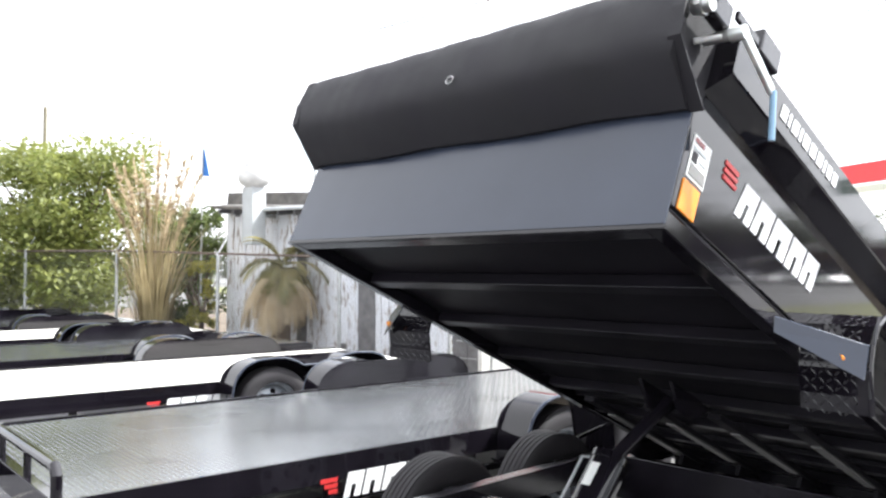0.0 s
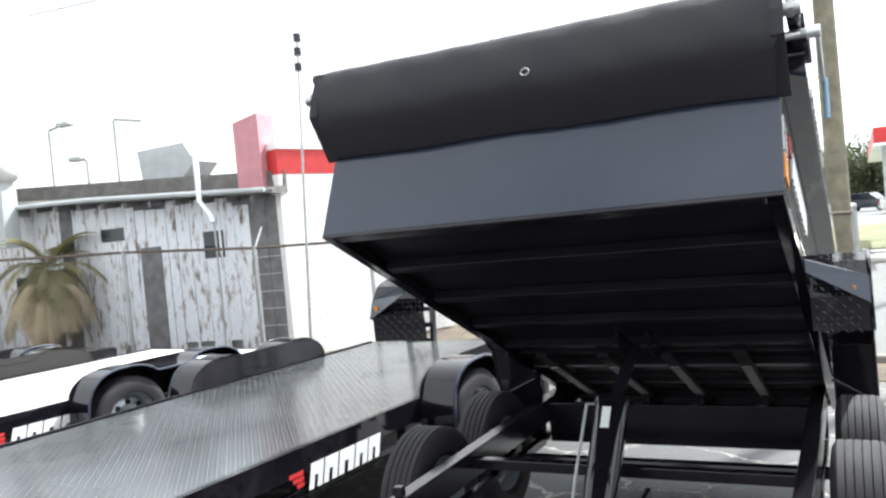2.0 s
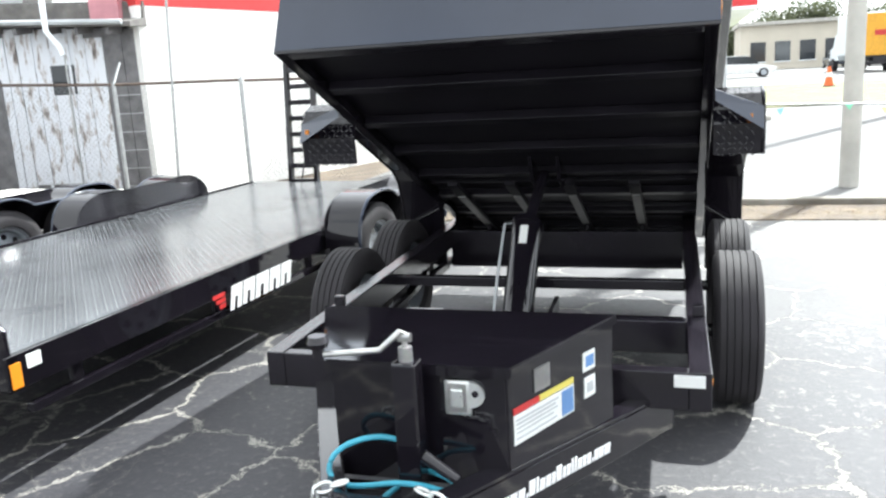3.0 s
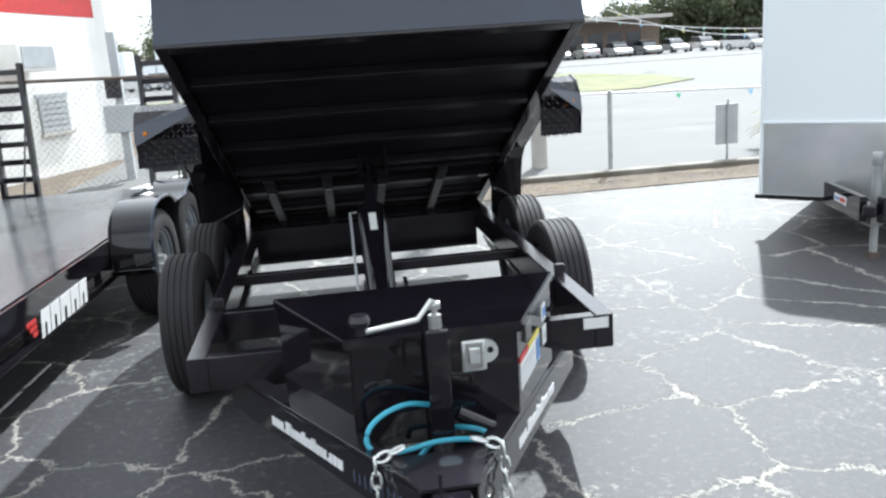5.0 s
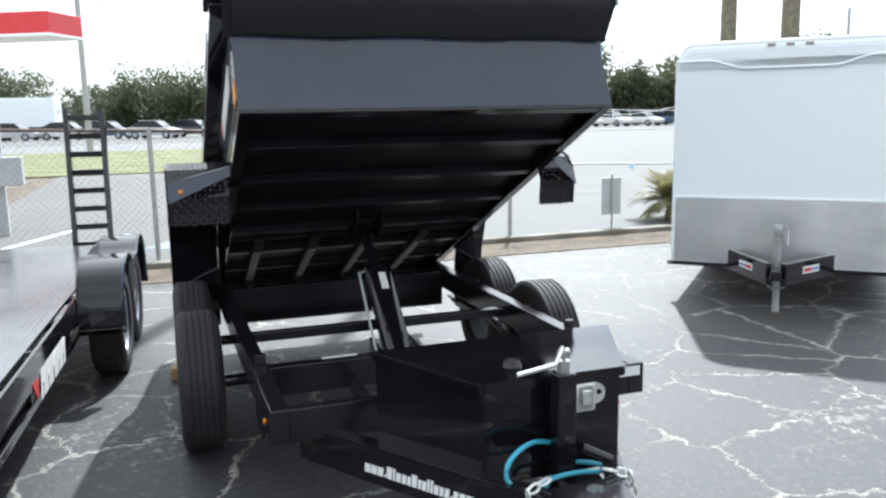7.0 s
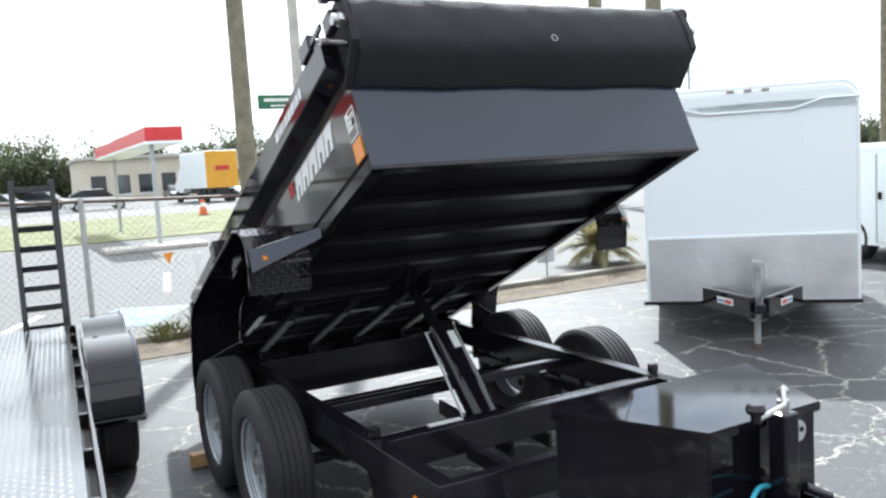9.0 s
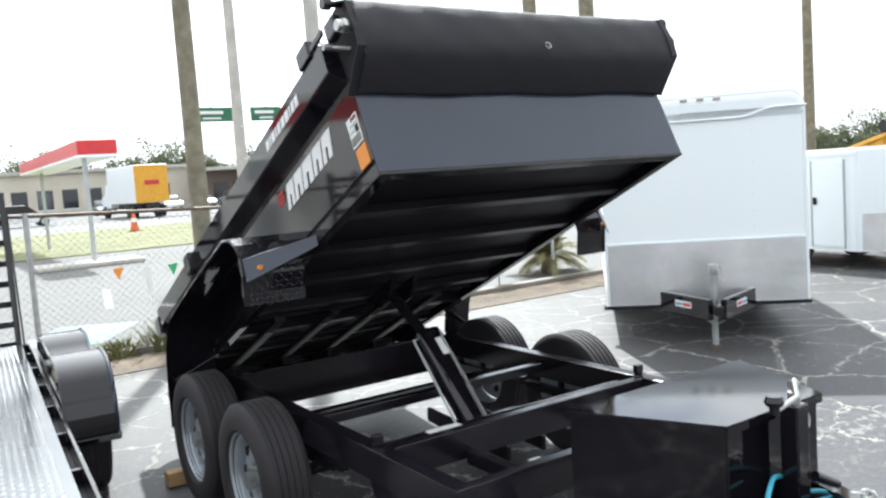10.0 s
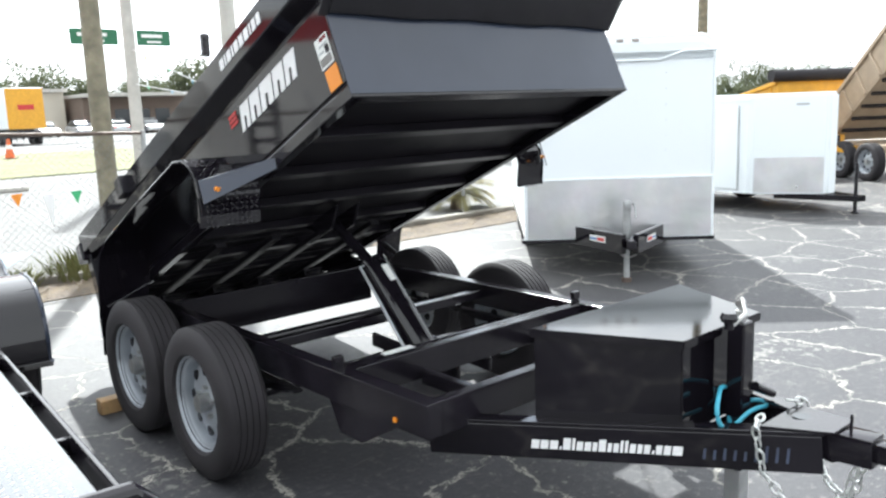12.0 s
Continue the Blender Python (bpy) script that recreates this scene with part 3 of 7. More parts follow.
# ---- dump trailer ----
def dump_trailer():
    root = thing("dump_trailer", pose(0, 2.57, 0), "black tandem-axle dump trailer with its bed raised", "dump trailer")
    inv = Matrix.Translation((0, -2.6, 0))

    def add(name, bm, mat, label="", parent=None, smooth=False):
        bmesh.ops.transform(bm, matrix=inv, verts=bm.verts)
        return part(name, bm, mat, parent or root, label, smooth)

    # chassis
    bm = B()
    for s in (-1, 1):
        beam(bm, (s * 0.735, 1.37, 0.525), (s * 0.735 - 0.04, 4.45, 0.525), 0.07, 0.13)
    chassis = add("chassis", bm, BLACK_FLAT, "black welded steel frame rails")
    for y, z, h in ((1.396, 0.524, 0.128), (1.92, 0.524, 0.128), (2.63, 0.532, 0.048), (3.7, 0.4575, 0.225), (4.31, 0.365, 0.21)):
        add("crossmember", beam(B(), (-0.70 - 0.013 * (y - 1.37), y, z), (0.70 - 0.013 * (y - 1.37), y, z), 0.05, h), BLACK_FLAT, "", chassis)
    for s in (-1, 1):
        add("gusset", prism(B(), [(s * 0.766, 1.55, 0.459), (s * 0.766, 2.0, 0.459), (s * 0.766, 1.93, 0.33), (s * 0.766, 1.78, 0.33)], (s * -0.012, 0, 0)), BLACK_FLAT, "", chassis)
        add("side_lamp", rod(B(), (s * 0.765, 1.55, 0.49), (s * 0.778, 1.55, 0.49), 0.011, 14), ORANGE, "amber side marker lamp", chassis)
        add("stop_block", bx(B(), s * 0.735 - 0.022, s * 0.735 + 0.022, 1.95, 1.98, 0.592, 0.635, 0.004), BLACK_FLAT, "", chassis)
    add("sticker", bx(B(), 0.655, 0.75, 1.366, 1.369, 0.54, 0.58), PAPER, "white paper label", chassis)
    # tray between the rails
    for x in (-0.35, 0.35):
        add("tray_rail", beam(B(), (x, 1.42, 0.47), (x, 1.89, 0.47), 0.04, 0.06), BLACK_FLAT, "", chassis)
    tb2 = add("cross_tube", rod(B(), (-0.70, 2.04, 0.525), (0.68, 2.04, 0.525), 0.036, 16), BLACK, "black round cross tube", chassis, True)
    add("tube_label", bx(B(), -0.46, -0.30, 2.005, 2.05, 0.5585, 0.5635), PAPER, "white paper label", tb2)
    # axles, springs and wheels
    for y in (2.60, 3.38):
        add("axle", rod(B(), (-0.9, y, 0.33), (0.9, y, 0.33), 0.03, 14), BLACK_FLAT, "black round axle tube", root)
    for s in (-1, 1):
        for y in (2.60, 3.38):
            bm = B()
            for k in range(3):
                beam(bm, (s * 0.73, y - 0.3 + 0.07 * k, 0.40 - 0.0141 * k), (s * 0.73, y + 0.3 - 0.07 * k, 0.40 - 0.0141 * k), 0.045, 0.014, 0.002)
            add("leaf_spring", bm, BLACK_FLAT)
        add("equaliser", beam(B(), (s * 0.73, 2.86, 0.40), (s * 0.73, 3.12, 0.44), 0.05, 0.04), BLACK_FLAT)
        for y in (2.60, 3.38):
            wheel(root, -0.97 if s < 0 else 0.905, y - 2.57, 0.344, s)
    # drawbar
    for s in (-1, 1):
        a0, a1 = Vector((s * 0.635, 1.52, 0.40)), Vector((s * 0.05, 0.34, 0.507))
        d = (a1 - a0).normalized()
        nrm = Vector((-s * d.y, s * d.x, 0)).normalized()
        bm = B()
        beam(bm, a0, a1, 0.04, 0.122)
        lift = Vector((0, 0, 0.0675)) - nrm * 0.012
        beam(bm, a0 + lift, a1 + lift, 0.062, 0.012, 0.002)
        rail = add("drawbar_rail", bm, BLACK, "black steel drawbar channel")
        way = d if s < 0 else -d
        q = a0 + d * (0.394 if s < 0 else 0.916) + nrm * 0.0203 + Vector((0, 0, -0.022))
        for w in (0.028, 0.028, 0.028, 0.008, 0.026, 0.01, 0.022, 0.022, 0.016, 0.024, 0.014, 0.018, 0.01, 0.01, 0.02, 0.016, 0.02, 0.008, 0.02, 0.022, 0.032):
            up = Vector((0, 0, 0.012 if w < 0.009 else 0.042 if w in (0.026, 0.024, 0.01) else 0.031))
            add("web_mark", prism(B(), [q.copy(), q + way * w, q + way * (w + 0.004) + up, q + way * 0.004 + up], nrm * 0.002), LETTER, "white lettering bar", rail)
            q = q + way * (w + 0.0055)
        if s < 0:
            rnd = random.Random(4)
            for k in range(9):
                q = a0 + d * (0.97 + 0.031 * k) + nrm * 0.0203 + Vector((0, 0, -0.03))
                tall = rnd.uniform(0.03, 0.055)
                add("chalk_stroke", prism(B(), [q, q + d * 0.009, q + d * 0.011 + Vector((0, 0, tall)), q + d * 0.003 + Vector((0, 0, tall))], nrm * 0.0012), CHALK, "faint blue chalk stroke", rail)
    add("drawbar_cross", beam(B(), (-0.20, 0.74, 0.44), (0.20, 0.74, 0.44), 0.05, 0.05), BLACK_FLAT)
    add("coupler_plate", prism(B(), [(-0.128, 0.505, 0.5655), (0.128, 0.505, 0.5655), (0.07, 0.30, 0.584), (-0.07, 0.30, 0.584)], (0, 0, 0.008)), BLACK_FLAT, "black steel gusset plate")
    add("plate_hole", rod(B(), (0.02, 0.44, 0.574), (0.02, 0.44, 0.5815), 0.03, 20), GLASS_DARK, "dark round hole")
    bm = B()
    beam(bm, (0, 0.46, 0.53), (0, 0.20, 0.54), 0.09, 0.09)
    beam(bm, (0, 0.22, 0.543), (0, 0.10, 0.543), 0.06, 0.06)
    cp = add("coupler", bm, BLACK, "black channel coupler with a ring end", None, True)
    add("coupler_ring", tube(B(), [Vector((0.05 * math.cos(t), 0.05 + 0.05 * math.sin(t), 0.543)) for t in [2 * math.pi * j / 18 for j in range(18)]], 0.019, 8, True), BLACK_FLAT, "black forged ring", cp, True)
    add("coupler_bolt", rod(B(), (-0.025, 0.27, 0.58), (-0.025, 0.27, 0.645), 0.005, 8), BLACK_FLAT, "", cp)
    bm = B()
    rod(bm, (0, 0.13, 0.41), (0, 0.13, 0.515), 0.013, 8)
    rod(bm, (0, 0.13, 0.47), (0, 0.13, 0.505), 0.03, 10)
    add("coupler_pin", bm, STEEL, "", cp)
    # jack with crank
    jx, jy = 0.03, 0.665
    bm = B()
    bx(bm, jx - 0.031, jx + 0.031, jy - 0.031, jy + 0.031, 0.33, 0.855, 0.006)
    jack = add("jack", bm, BLACK, "black square tongue jack")
    add("jack_leg", bx(B(), jx - 0.03, jx + 0.03, jy - 0.03, jy + 0.03, 0.01, 0.33, 0.004), GALV, "grey inner jack leg", jack)
    add("jack_foot", bx(B(), jx - 0.07, jx + 0.07, jy - 0.07, jy + 0.07, 0.0, 0.012, 0.003), GALV, "", jack)
    bm = B()
    tube(bm, [(jx, jy, 0.855), (jx, jy, 0.925), (jx - 0.008, jy - 0.008, 0.932), (jx - 0.05, jy - 0.045, 0.895), (jx - 0.20, jy - 0.07, 0.885)], 0.008, 8)
    rod(bm, (jx, jy, 0.855), (jx, jy, 0.89), 0.018, 12)
    rod(bm, (jx - 0.016, jy, 0.915), (jx + 0.016, jy, 0.915), 0.012, 10)
    add("crank_handle", bm, STEEL, "bent bright steel crank", jack, True)
    bm = B()
    rod(bm, (jx - 0.20, jy - 0.07, 0.88), (jx - 0.20, jy - 0.07, 0.905), 0.015, 12)
    rod(bm, (jx - 0.20, jy - 0.07, 0.905), (jx - 0.20, jy - 0.07, 0.918), 0.024, 16, 0.029)
    rod(bm, (jx - 0.20, jy - 0.07, 0.918), (jx - 0.20, jy - 0.07, 0.934), 0.029, 16, 0.022)
    add("crank_knob", bm, BLACK_FLAT, "black plastic crank knob", jack, True)
    # tool box
    c = 0.03
    back, front, wb, wf, zt, z0 = 1.19, 0.735, 0.455, 0.235, 0.80, 0.49
    foot = [(c - wb, back, z0), (c - wf, front, z0), (c + wf, front, z0), (c + wb, back, z0)]
    bm = prism(B(), foot, (0, 0, zt - z0))
    bmesh.ops.bevel(bm, geom=list(bm.edges), offset=0.005, segments=2, affect="EDGES")
    tb = add("tool_box", bm, BLACK, "glossy black tapered drawbar tool box")
    lid = [(c - wb - 0.012, back + 0.01, zt), (c - wf - 0.014, front - 0.014, zt), (c + wf + 0.014, front - 0.014, zt), (c + wb + 0.012, back + 0.01, zt)]
    bm = prism(B(), [Vector(p) + Vector((0, 0, -0.006)) for p in lid], (0, 0, 0.031))
    bmesh.ops.bevel(bm, geom=list(bm.edges), offset=0.004, segments=2, affect="EDGES")
    add("lid", bm, BLACK, "flat black lid", tb)
    bm = B()
    bx(bm, c + 0.075, c + 0.145, front - 0.012, front - 0.002, 0.692, 0.785, 0.006)
    rod(bm, (c + 0.145, front - 0.011, 0.748), (c + 0.145, front - 0.002, 0.748), 0.034, 24)
    latch = add("latch", bm, ZINC, "chrome paddle latch", tb, True)
    add("latch_recess", bx(B(), c + 0.085, c + 0.133, front - 0.0135, front - 0.0125, 0.702, 0.776, 0.0), STEEL, "dull recessed dish", latch)
    add("latch_paddle", bx(B(), c + 0.092, c + 0.126, front - 0.022, front - 0.014, 0.716, 0.766, 0.005), ZINC, "", latch)
    add("latch_keyhole", rod(B(), (c + 0.156, front - 0.014, 0.752), (c + 0.156, front - 0.0115, 0.752), 0.009, 14), BLACK_FLAT, "", latch)
    d = Vector((wb - wf, back - front, 0)).normalized()
    nn = Vector((d.y, -d.x, 0))
    for nm, s0, s1, za, zb, mt, lb in (("warning_label", 0.02, 0.29, 0.605, 0.685, PAPER, "white warning label"), ("label_band", 0.02, 0.13, 0.688, 0.704, RED, "red label band"), ("label_band", 0.132, 0.29, 0.688, 0.704, YELLOW_BAND, "yellow label band"), ("serial_label", 0.34, 0.40, 0.70, 0.755, PAPER, "small white label"), ("round_label", 0.345, 0.40, 0.62, 0.68, PAPER, "round white label"), ("side_latch", 0.11, 0.18, 0.718, 0.782, STEEL, "grey side latch")):
        p = Vector((c + wf, front, 0)) + nn * 0.0005
        add(nm, prism(B(), [p + d * s0 + Vector((0, 0, za)), p + d * s1 + Vector((0, 0, za)), p + d * s1 + Vector((0, 0, zb)), p + d * s0 + Vector((0, 0, zb))], nn * 0.003), mt, lb, tb)
    p = Vector((c + wf, front, 0)) + nn * 0.0037
    for s0, s1, za, zb, mt in ((0.23, 0.285, 0.61, 0.68, LABEL_BLUE), (0.028, 0.215, 0.668, 0.674, GREY_METAL), (0.028, 0.2, 0.657, 0.663, GREY_METAL), (0.028, 0.21, 0.646, 0.651, GREY_METAL), (0.028, 0.19, 0.634, 0.639, GREY_METAL), (0.028, 0.205, 0.618, 0.624, GREY_METAL), (0.352, 0.392, 0.712, 0.744, LABEL_BLUE), (0.358, 0.388, 0.635, 0.665, GREY_METAL)):
        add("label_print", prism(B(), [p + d * s0 + Vector((0, 0, za)), p + d * s1 + Vector((0, 0, za)), p + d * s1 + Vector((0, 0, zb)), p + d * s0 + Vector((0, 0, zb))], nn * 0.0012), mt, "", tb)
    # power cable
    pts = [(0.01, 0.70, 0.618), (-0.06, 0.68, 0.638), (-0.125, 0.65, 0.632), (-0.168, 0.63, 0.605), (-0.18, 0.615, 0.57), (-0.16, 0.605, 0.545), (-0.12, 0.605, 0.535), (-0.07, 0.61, 0.538), (0.0, 0.615, 0.548), (0.07, 0.615, 0.548), (0.125, 0.615, 0.54), (0.152, 0.63, 0.542), (0.135, 0.65, 0.55), (0.09, 0.675, 0.552), (0.055, 0.70, 0.54), (0.0, 0.68, 0.515), (-0.045, 0.64, 0.49), (-0.055, 0.62, 0.45)]
    smooth_pts = []
    for i in range(len(pts) - 1):
        p0, p1, p2, p3 = (Vector(pts[max(i - 1, 0)]), Vector(pts[i]), Vector(pts[i + 1]), Vector(pts[min(i + 2, len(pts) - 1)]))
        for k in range(5):
            t = k / 5
            smooth_pts.append(0.5 * ((2 * p1) + (p2 - p0) * t + (2 * p0 - 5 * p1 + 4 * p2 - p3) * t * t + (3 * p1 - p0 - 3 * p2 + p3) * t ** 3))
    add("power_cable", tube(B(), smooth_pts, 0.0075, 8), CYAN, "cyan coiled power cable", None, True)
    add("cable_plug", rod(B(), (0.075, 0.63, 0.62), (0.165, 0.61, 0.575), 0.017, 12, 0.014), BLACK_FLAT, "dark grey cable plug", None, True)
    # safety chains
    for s in (-1, 1):
        bm = B()
        line = [Vector((s * 0.09, 0.52, 0.595)), Vector((s * 0.165, 0.50, 0.575)), Vector((s * 0.165, 0.47, 0.44)), Vector((s * 0.13, 0.40, 0.34)), Vector((s * 0.08, 0.33, 0.32)), Vector((s * 0.04, 0.27, 0.38)), Vector((s * 0.03, 0.25, 0.48))]
        seglen = [(b - a).length for a, b in zip(line, line[1:])]
        tot, n = sum(seglen), 17
        for k in range(n):
            t = (k + 0.5) / n * tot
            i = 0
            while t > seglen[i]:
                t -= seglen[i]
                i += 1
            dd = (line[i + 1] - line[i]).normalized()
            cc = line[i] + dd * t
            u = dd.cross(Vector((0.3, 0.2, 1))).normalized()
            if k % 2:
                u = dd.cross(u).normalized()
            tube(bm, [cc + dd * (0.022 * math.cos(q)) + u * (0.0125 * math.sin(q)) for q in [2 * math.pi * j / 10 for j in range(10)]], 0.0045, 6, True)
        add("safety_chain", bm, ZINC, "bright zinc safety chain", None, True)
    # hoist
    p0, p1 = Vector((-0.03, 2.20, 0.36)), Vector((-0.04, 2.64, 0.80))
    q = Vector((-0.02, 3.03, 1.0))
    bm = B()
    rod(bm, p0, p1, 0.072, 24)
    rod(bm, p1, p1 + (p1 - p0).normalized() * 0.03, 0.076, 24)
    hoist = add("hoist_cylinder", bm, BLACK, "black hydraulic hoist cylinder", None, True)
    add("hoist_rod", rod(B(), p1, q, 0.028, 16), BLACK_FLAT, "", hoist, True)
    nn = Vector((0, -0.39, 0.92))
    add("cylinder_label", bx(B(), -0.018, 0.018, -0.05, 0.05, 0.0705, 0.0745, 0, Matrix.Translation(p0.lerp(p1, 0.86)) @ (p1 - p0).to_track_quat("Y", "Z").to_matrix().to_4x4()), PAPER, "white cylinder label", hoist)
    add("hydraulic_hose", tube(B(), [p0 + Vector((-0.11, 0.02, 0.02)), p0.lerp(p1, 0.5) + Vector((-0.11, 0, 0.03)), p1 + Vector((-0.105, -0.02, 0.02)), p1 + Vector((-0.05, 0.0, 0.02))], 0.0065, 8), GREY_METAL, "thin grey hydraulic line", hoist, True)
    bm = B()
    for s in (-1, 1):
        beam(bm, (s * 0.1, 1.95, 0.40), (s * 0.1, 2.60, 0.44), 0.02, 0.07)
    add("hoist_bracket", bm, BLACK_FLAT, "", hoist)

    # raised bed, in its own tilted axes: y along the floor to the rear, z up from the floor's underside
    TILT_BED = 24.5
    bed = new("bed")
    bed.empty_display_size = 0.1
    bed.parent = root
    bed.matrix_parent_inverse = Matrix.Identity(4)
    bed.location, bed.rotation_euler = (0, 1.688 - 2.6, 1.642), (radians(-TILT_BED), 0, 0)
    LEN, HW = 3.08, 0.79

    def badd(name, bm, mat, label="", smooth=False):
        return part(name, bm, mat, bed, label, smooth)

    badd("floor_plate", bx(B(), -HW + 0.004, HW - 0.004, 0.01, LEN, 0.055, 0.06), BLACK_ROUGH)
    for s in (-1, 1):
        badd("floor_rail", bx(B(), s * 0.765 - 0.024, s * 0.765 + 0.024, 0.0, LEN, 0.0, 0.052, 0.004), BLACK)
        badd("side_wall", bx(B(), s * 0.772 - 0.018, s * 0.772 + 0.018, 0.002, LEN, 0.064, 0.41, 0.004), BLACK, "glossy black bed side")
        rail = badd("top_rail", prism(B(), [(s * 0.755, 0.02, 0.388), (s * 0.791, 0.02, 0.388), (s * 0.856, 0.02, 0.426), (s * 0.860, 0.02, 0.432), (s * 0.860, 0.02, 0.546), (s * 0.853, 0.02, 0.553), (s * 0.755, 0.02, 0.553)], (0, LEN - 0.04, 0)), BLACK, "glossy black boxed top rail")
        badd("corner_post", bx(B(), s * 0.80 - 0.03, s * 0.80 + 0.03, LEN - 0.06, LEN + 0.02, 0.0, 0.52, 0.005), BLACK)
        badd("gate_hinge", bx(B(), s * 0.84 - 0.03, s * 0.84 + 0.03, LEN - 0.04, LEN + 0.07, 0.38, 0.50, 0.01), BLACK_FLAT)
        badd("rail_bracket", bx(B(), s * 0.868 - 0.03, s * 0.868 + 0.03, 2.02, 2.12, 0.44, 0.545, 0.006), BLACK_FLAT)
        badd("stake_cap", bx(B(), s * 0.842 - 0.03, s * 0.842 + 0.03, 0.10, 0.21, 0.548, 0.62, 0.006), BLACK_FLAT)
        # brand mark on the side and product mark on the rail, as bars
        if s < 0:
            org, al = (-0.7905, 0.79, 0.228), (0, -1, 0)
            org2, al2 = Vector((-0.8602, 0.70, 0.468)), (0, -1, 0)
        else:
            org, al = (0.7905, 0.28, 0.185), (0, 1, 0)
            org2, al2 = Vector((0.8602, 0.28, 0.468)), (0, 1, 0)
        block_logo(bed, "brand_mark", "white brand mark as plain blocks", org, al, (0, 0, 1), 0.105, (0.78, 0.86, 1.0, 0.86, 0.84), LETTER, slant=0.3, gap=0.13, notched=True)
        bm = B()
        o = Vector(org) - Vector(al) * 0.09
        for k in range(3):
            prism(bm, [o + Vector((0, 0, 0.055 + 0.02 * k)), o + Vector(al) * 0.07 + Vector((0, 0, 0.055 + 0.02 * k)), o + Vector(al) * 0.075 + Vector((0, 0, 0.068 + 0.02 * k)), o + Vector((0, 0, 0.068 + 0.02 * k))], (s * 0.003, 0, 0))
        badd("brand_flash", bm, RED, "small red flash of the brand mark")
        block_logo(bed, "rail_mark", "white product mark as plain bars", org2, al2, (0, 0, 1), 0.042, (0.8, 0.3, 0.85, 0.3, 0.85, 0.85, 0.85, 0.3, 0.7, 0.7), LETTER, slant=0.15, gap=0.32)
        badd("reflector", bx(B(), s * 0.7905 - 0.004, s * 0.7905 + 0.004, 0.025, 0.105, 0.068, 0.15, 0.002), ORANGE, "orange side reflector")
        badd("data_label", bx(B(), s * 0.7905 - 0.002, s * 0.7905 + 0.002, 0.03, 0.115, 0.16, 0.275), PAPER, "white data label")
        for za, zb, ya, yb, mt in ((0.256, 0.268, 0.036, 0.080, DARK_RED), (0.205, 0.232, 0.036, 0.060, BLACK_ROUGH), (0.168, 0.198, 0.036, 0.109, STRAP), (0.215, 0.221, 0.07, 0.105, GREY_METAL), (0.238, 0.244, 0.036, 0.095, GREY_METAL)):
            badd("label_print", bx(B(), s * 0.7935 - 0.0012, s * 0.7935 + 0.0012, ya, yb, za, zb), mt)
        # fender of tread plate
        out = 1.06 if s < 0 else 0.985
        path = [(s * 0.792, 0.862, -0.148), (s * 0.792, 0.84, -0.105), (s * 0.792, 0.80, -0.04), (s * 0.792, 0.79, 0.03), (s * 0.792, 0.81, 0.095), (s * 0.792, 0.86, 0.145), (s * 0.792, 0.94, 0.172), (s * 0.792, 1.5, 0.18), (s * 0.792, 2.0, 0.175), (s * 0.792, 2.12, 0.14), (s * 0.792, 2.24, 0.03), (s * 0.792, 2.36, -0.14), (s * 0.792, 2.44, -0.33)]
        fender = badd("fender", bent_plate(B(), path, (s * (out - 0.792), 0, 0), 0.006), BLACK, "black tread-plate fender")
        tagged(part("tread_relief", tread_bars(B(), path, s * 0.792, s * out, 0.006 if s < 0 else 0.0, (0, 1.6, -0.3)), BLACK, fender, "raised black tread bars"), kind="stuff")
        lip = [(s * out, y, z) for _, y, z in path]
        badd("fender_lip", tube(B(), lip, 0.008, 6), BLACK, "", True)
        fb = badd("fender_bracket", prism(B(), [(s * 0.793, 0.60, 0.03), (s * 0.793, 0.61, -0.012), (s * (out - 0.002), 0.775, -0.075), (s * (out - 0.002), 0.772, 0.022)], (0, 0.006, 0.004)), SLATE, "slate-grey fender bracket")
        part("marker_lamp", rod(B(), (s * (out - 0.055), 0.748, -0.026), (s * (out - 0.055), 0.732, -0.033), 0.010, 14), ORANGE, fb, "amber marker lamp")
        badd("fender_strut", beam(B(), (s * 0.79, 2.2, -0.02), (s * (out - 0.03), 2.30, -0.10), 0.03, 0.006, 0.001), BLACK_FLAT)
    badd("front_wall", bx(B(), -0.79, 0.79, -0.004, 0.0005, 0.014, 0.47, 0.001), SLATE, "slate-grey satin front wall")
    badd("front_sill", bx(B(), -0.74, 0.74, 0.003, 0.05, 0.0, 0.05, 0.004), BLACK_FLAT)
    badd("front_lip", bx(B(), -0.79, 0.79, -0.006, 0.0015, 0.0, 0.013, 0.002), BLACK)
    badd("tailgate", bx(B(), -0.765, 0.765, LEN - 0.03, LEN + 0.015, 0.02, 0.50, 0.004), BLACK)
    # floor cross channels and the two long sills under them
    for k in range(7):
        y = 0.40 + 0.405 * k
        badd("floor_channel", bx(B(), -0.74, 0.74, y - 0.028, y + 0.028, 0.012, 0.054, 0.003), BLACK_SATIN)
    for k in range(5):
        y = 1.82 + 0.27 * k
        badd("floor_rib", bx(B(), -0.74, 0.74, y - 0.012, y + 0.012, 0.034, 0.054, 0.002), BLACK_ROUGH)
    for x in (-0.58, -0.25, 0.07, 0.42):
        sill = badd("floor_sill", bx(B(), x - 0.03, x + 0.03, 1.72, LEN - 0.05, -0.014, 0.011, 0.003), BLACK_ROUGH)
        # two rows of paler grey strips below each sill
        part("floor_strap", bx(B(), x - 0.022, x + 0.022, 1.93, 2.58, -0.022, -0.015, 0.001), STRAP, sill, "dull grey strip below a sill")
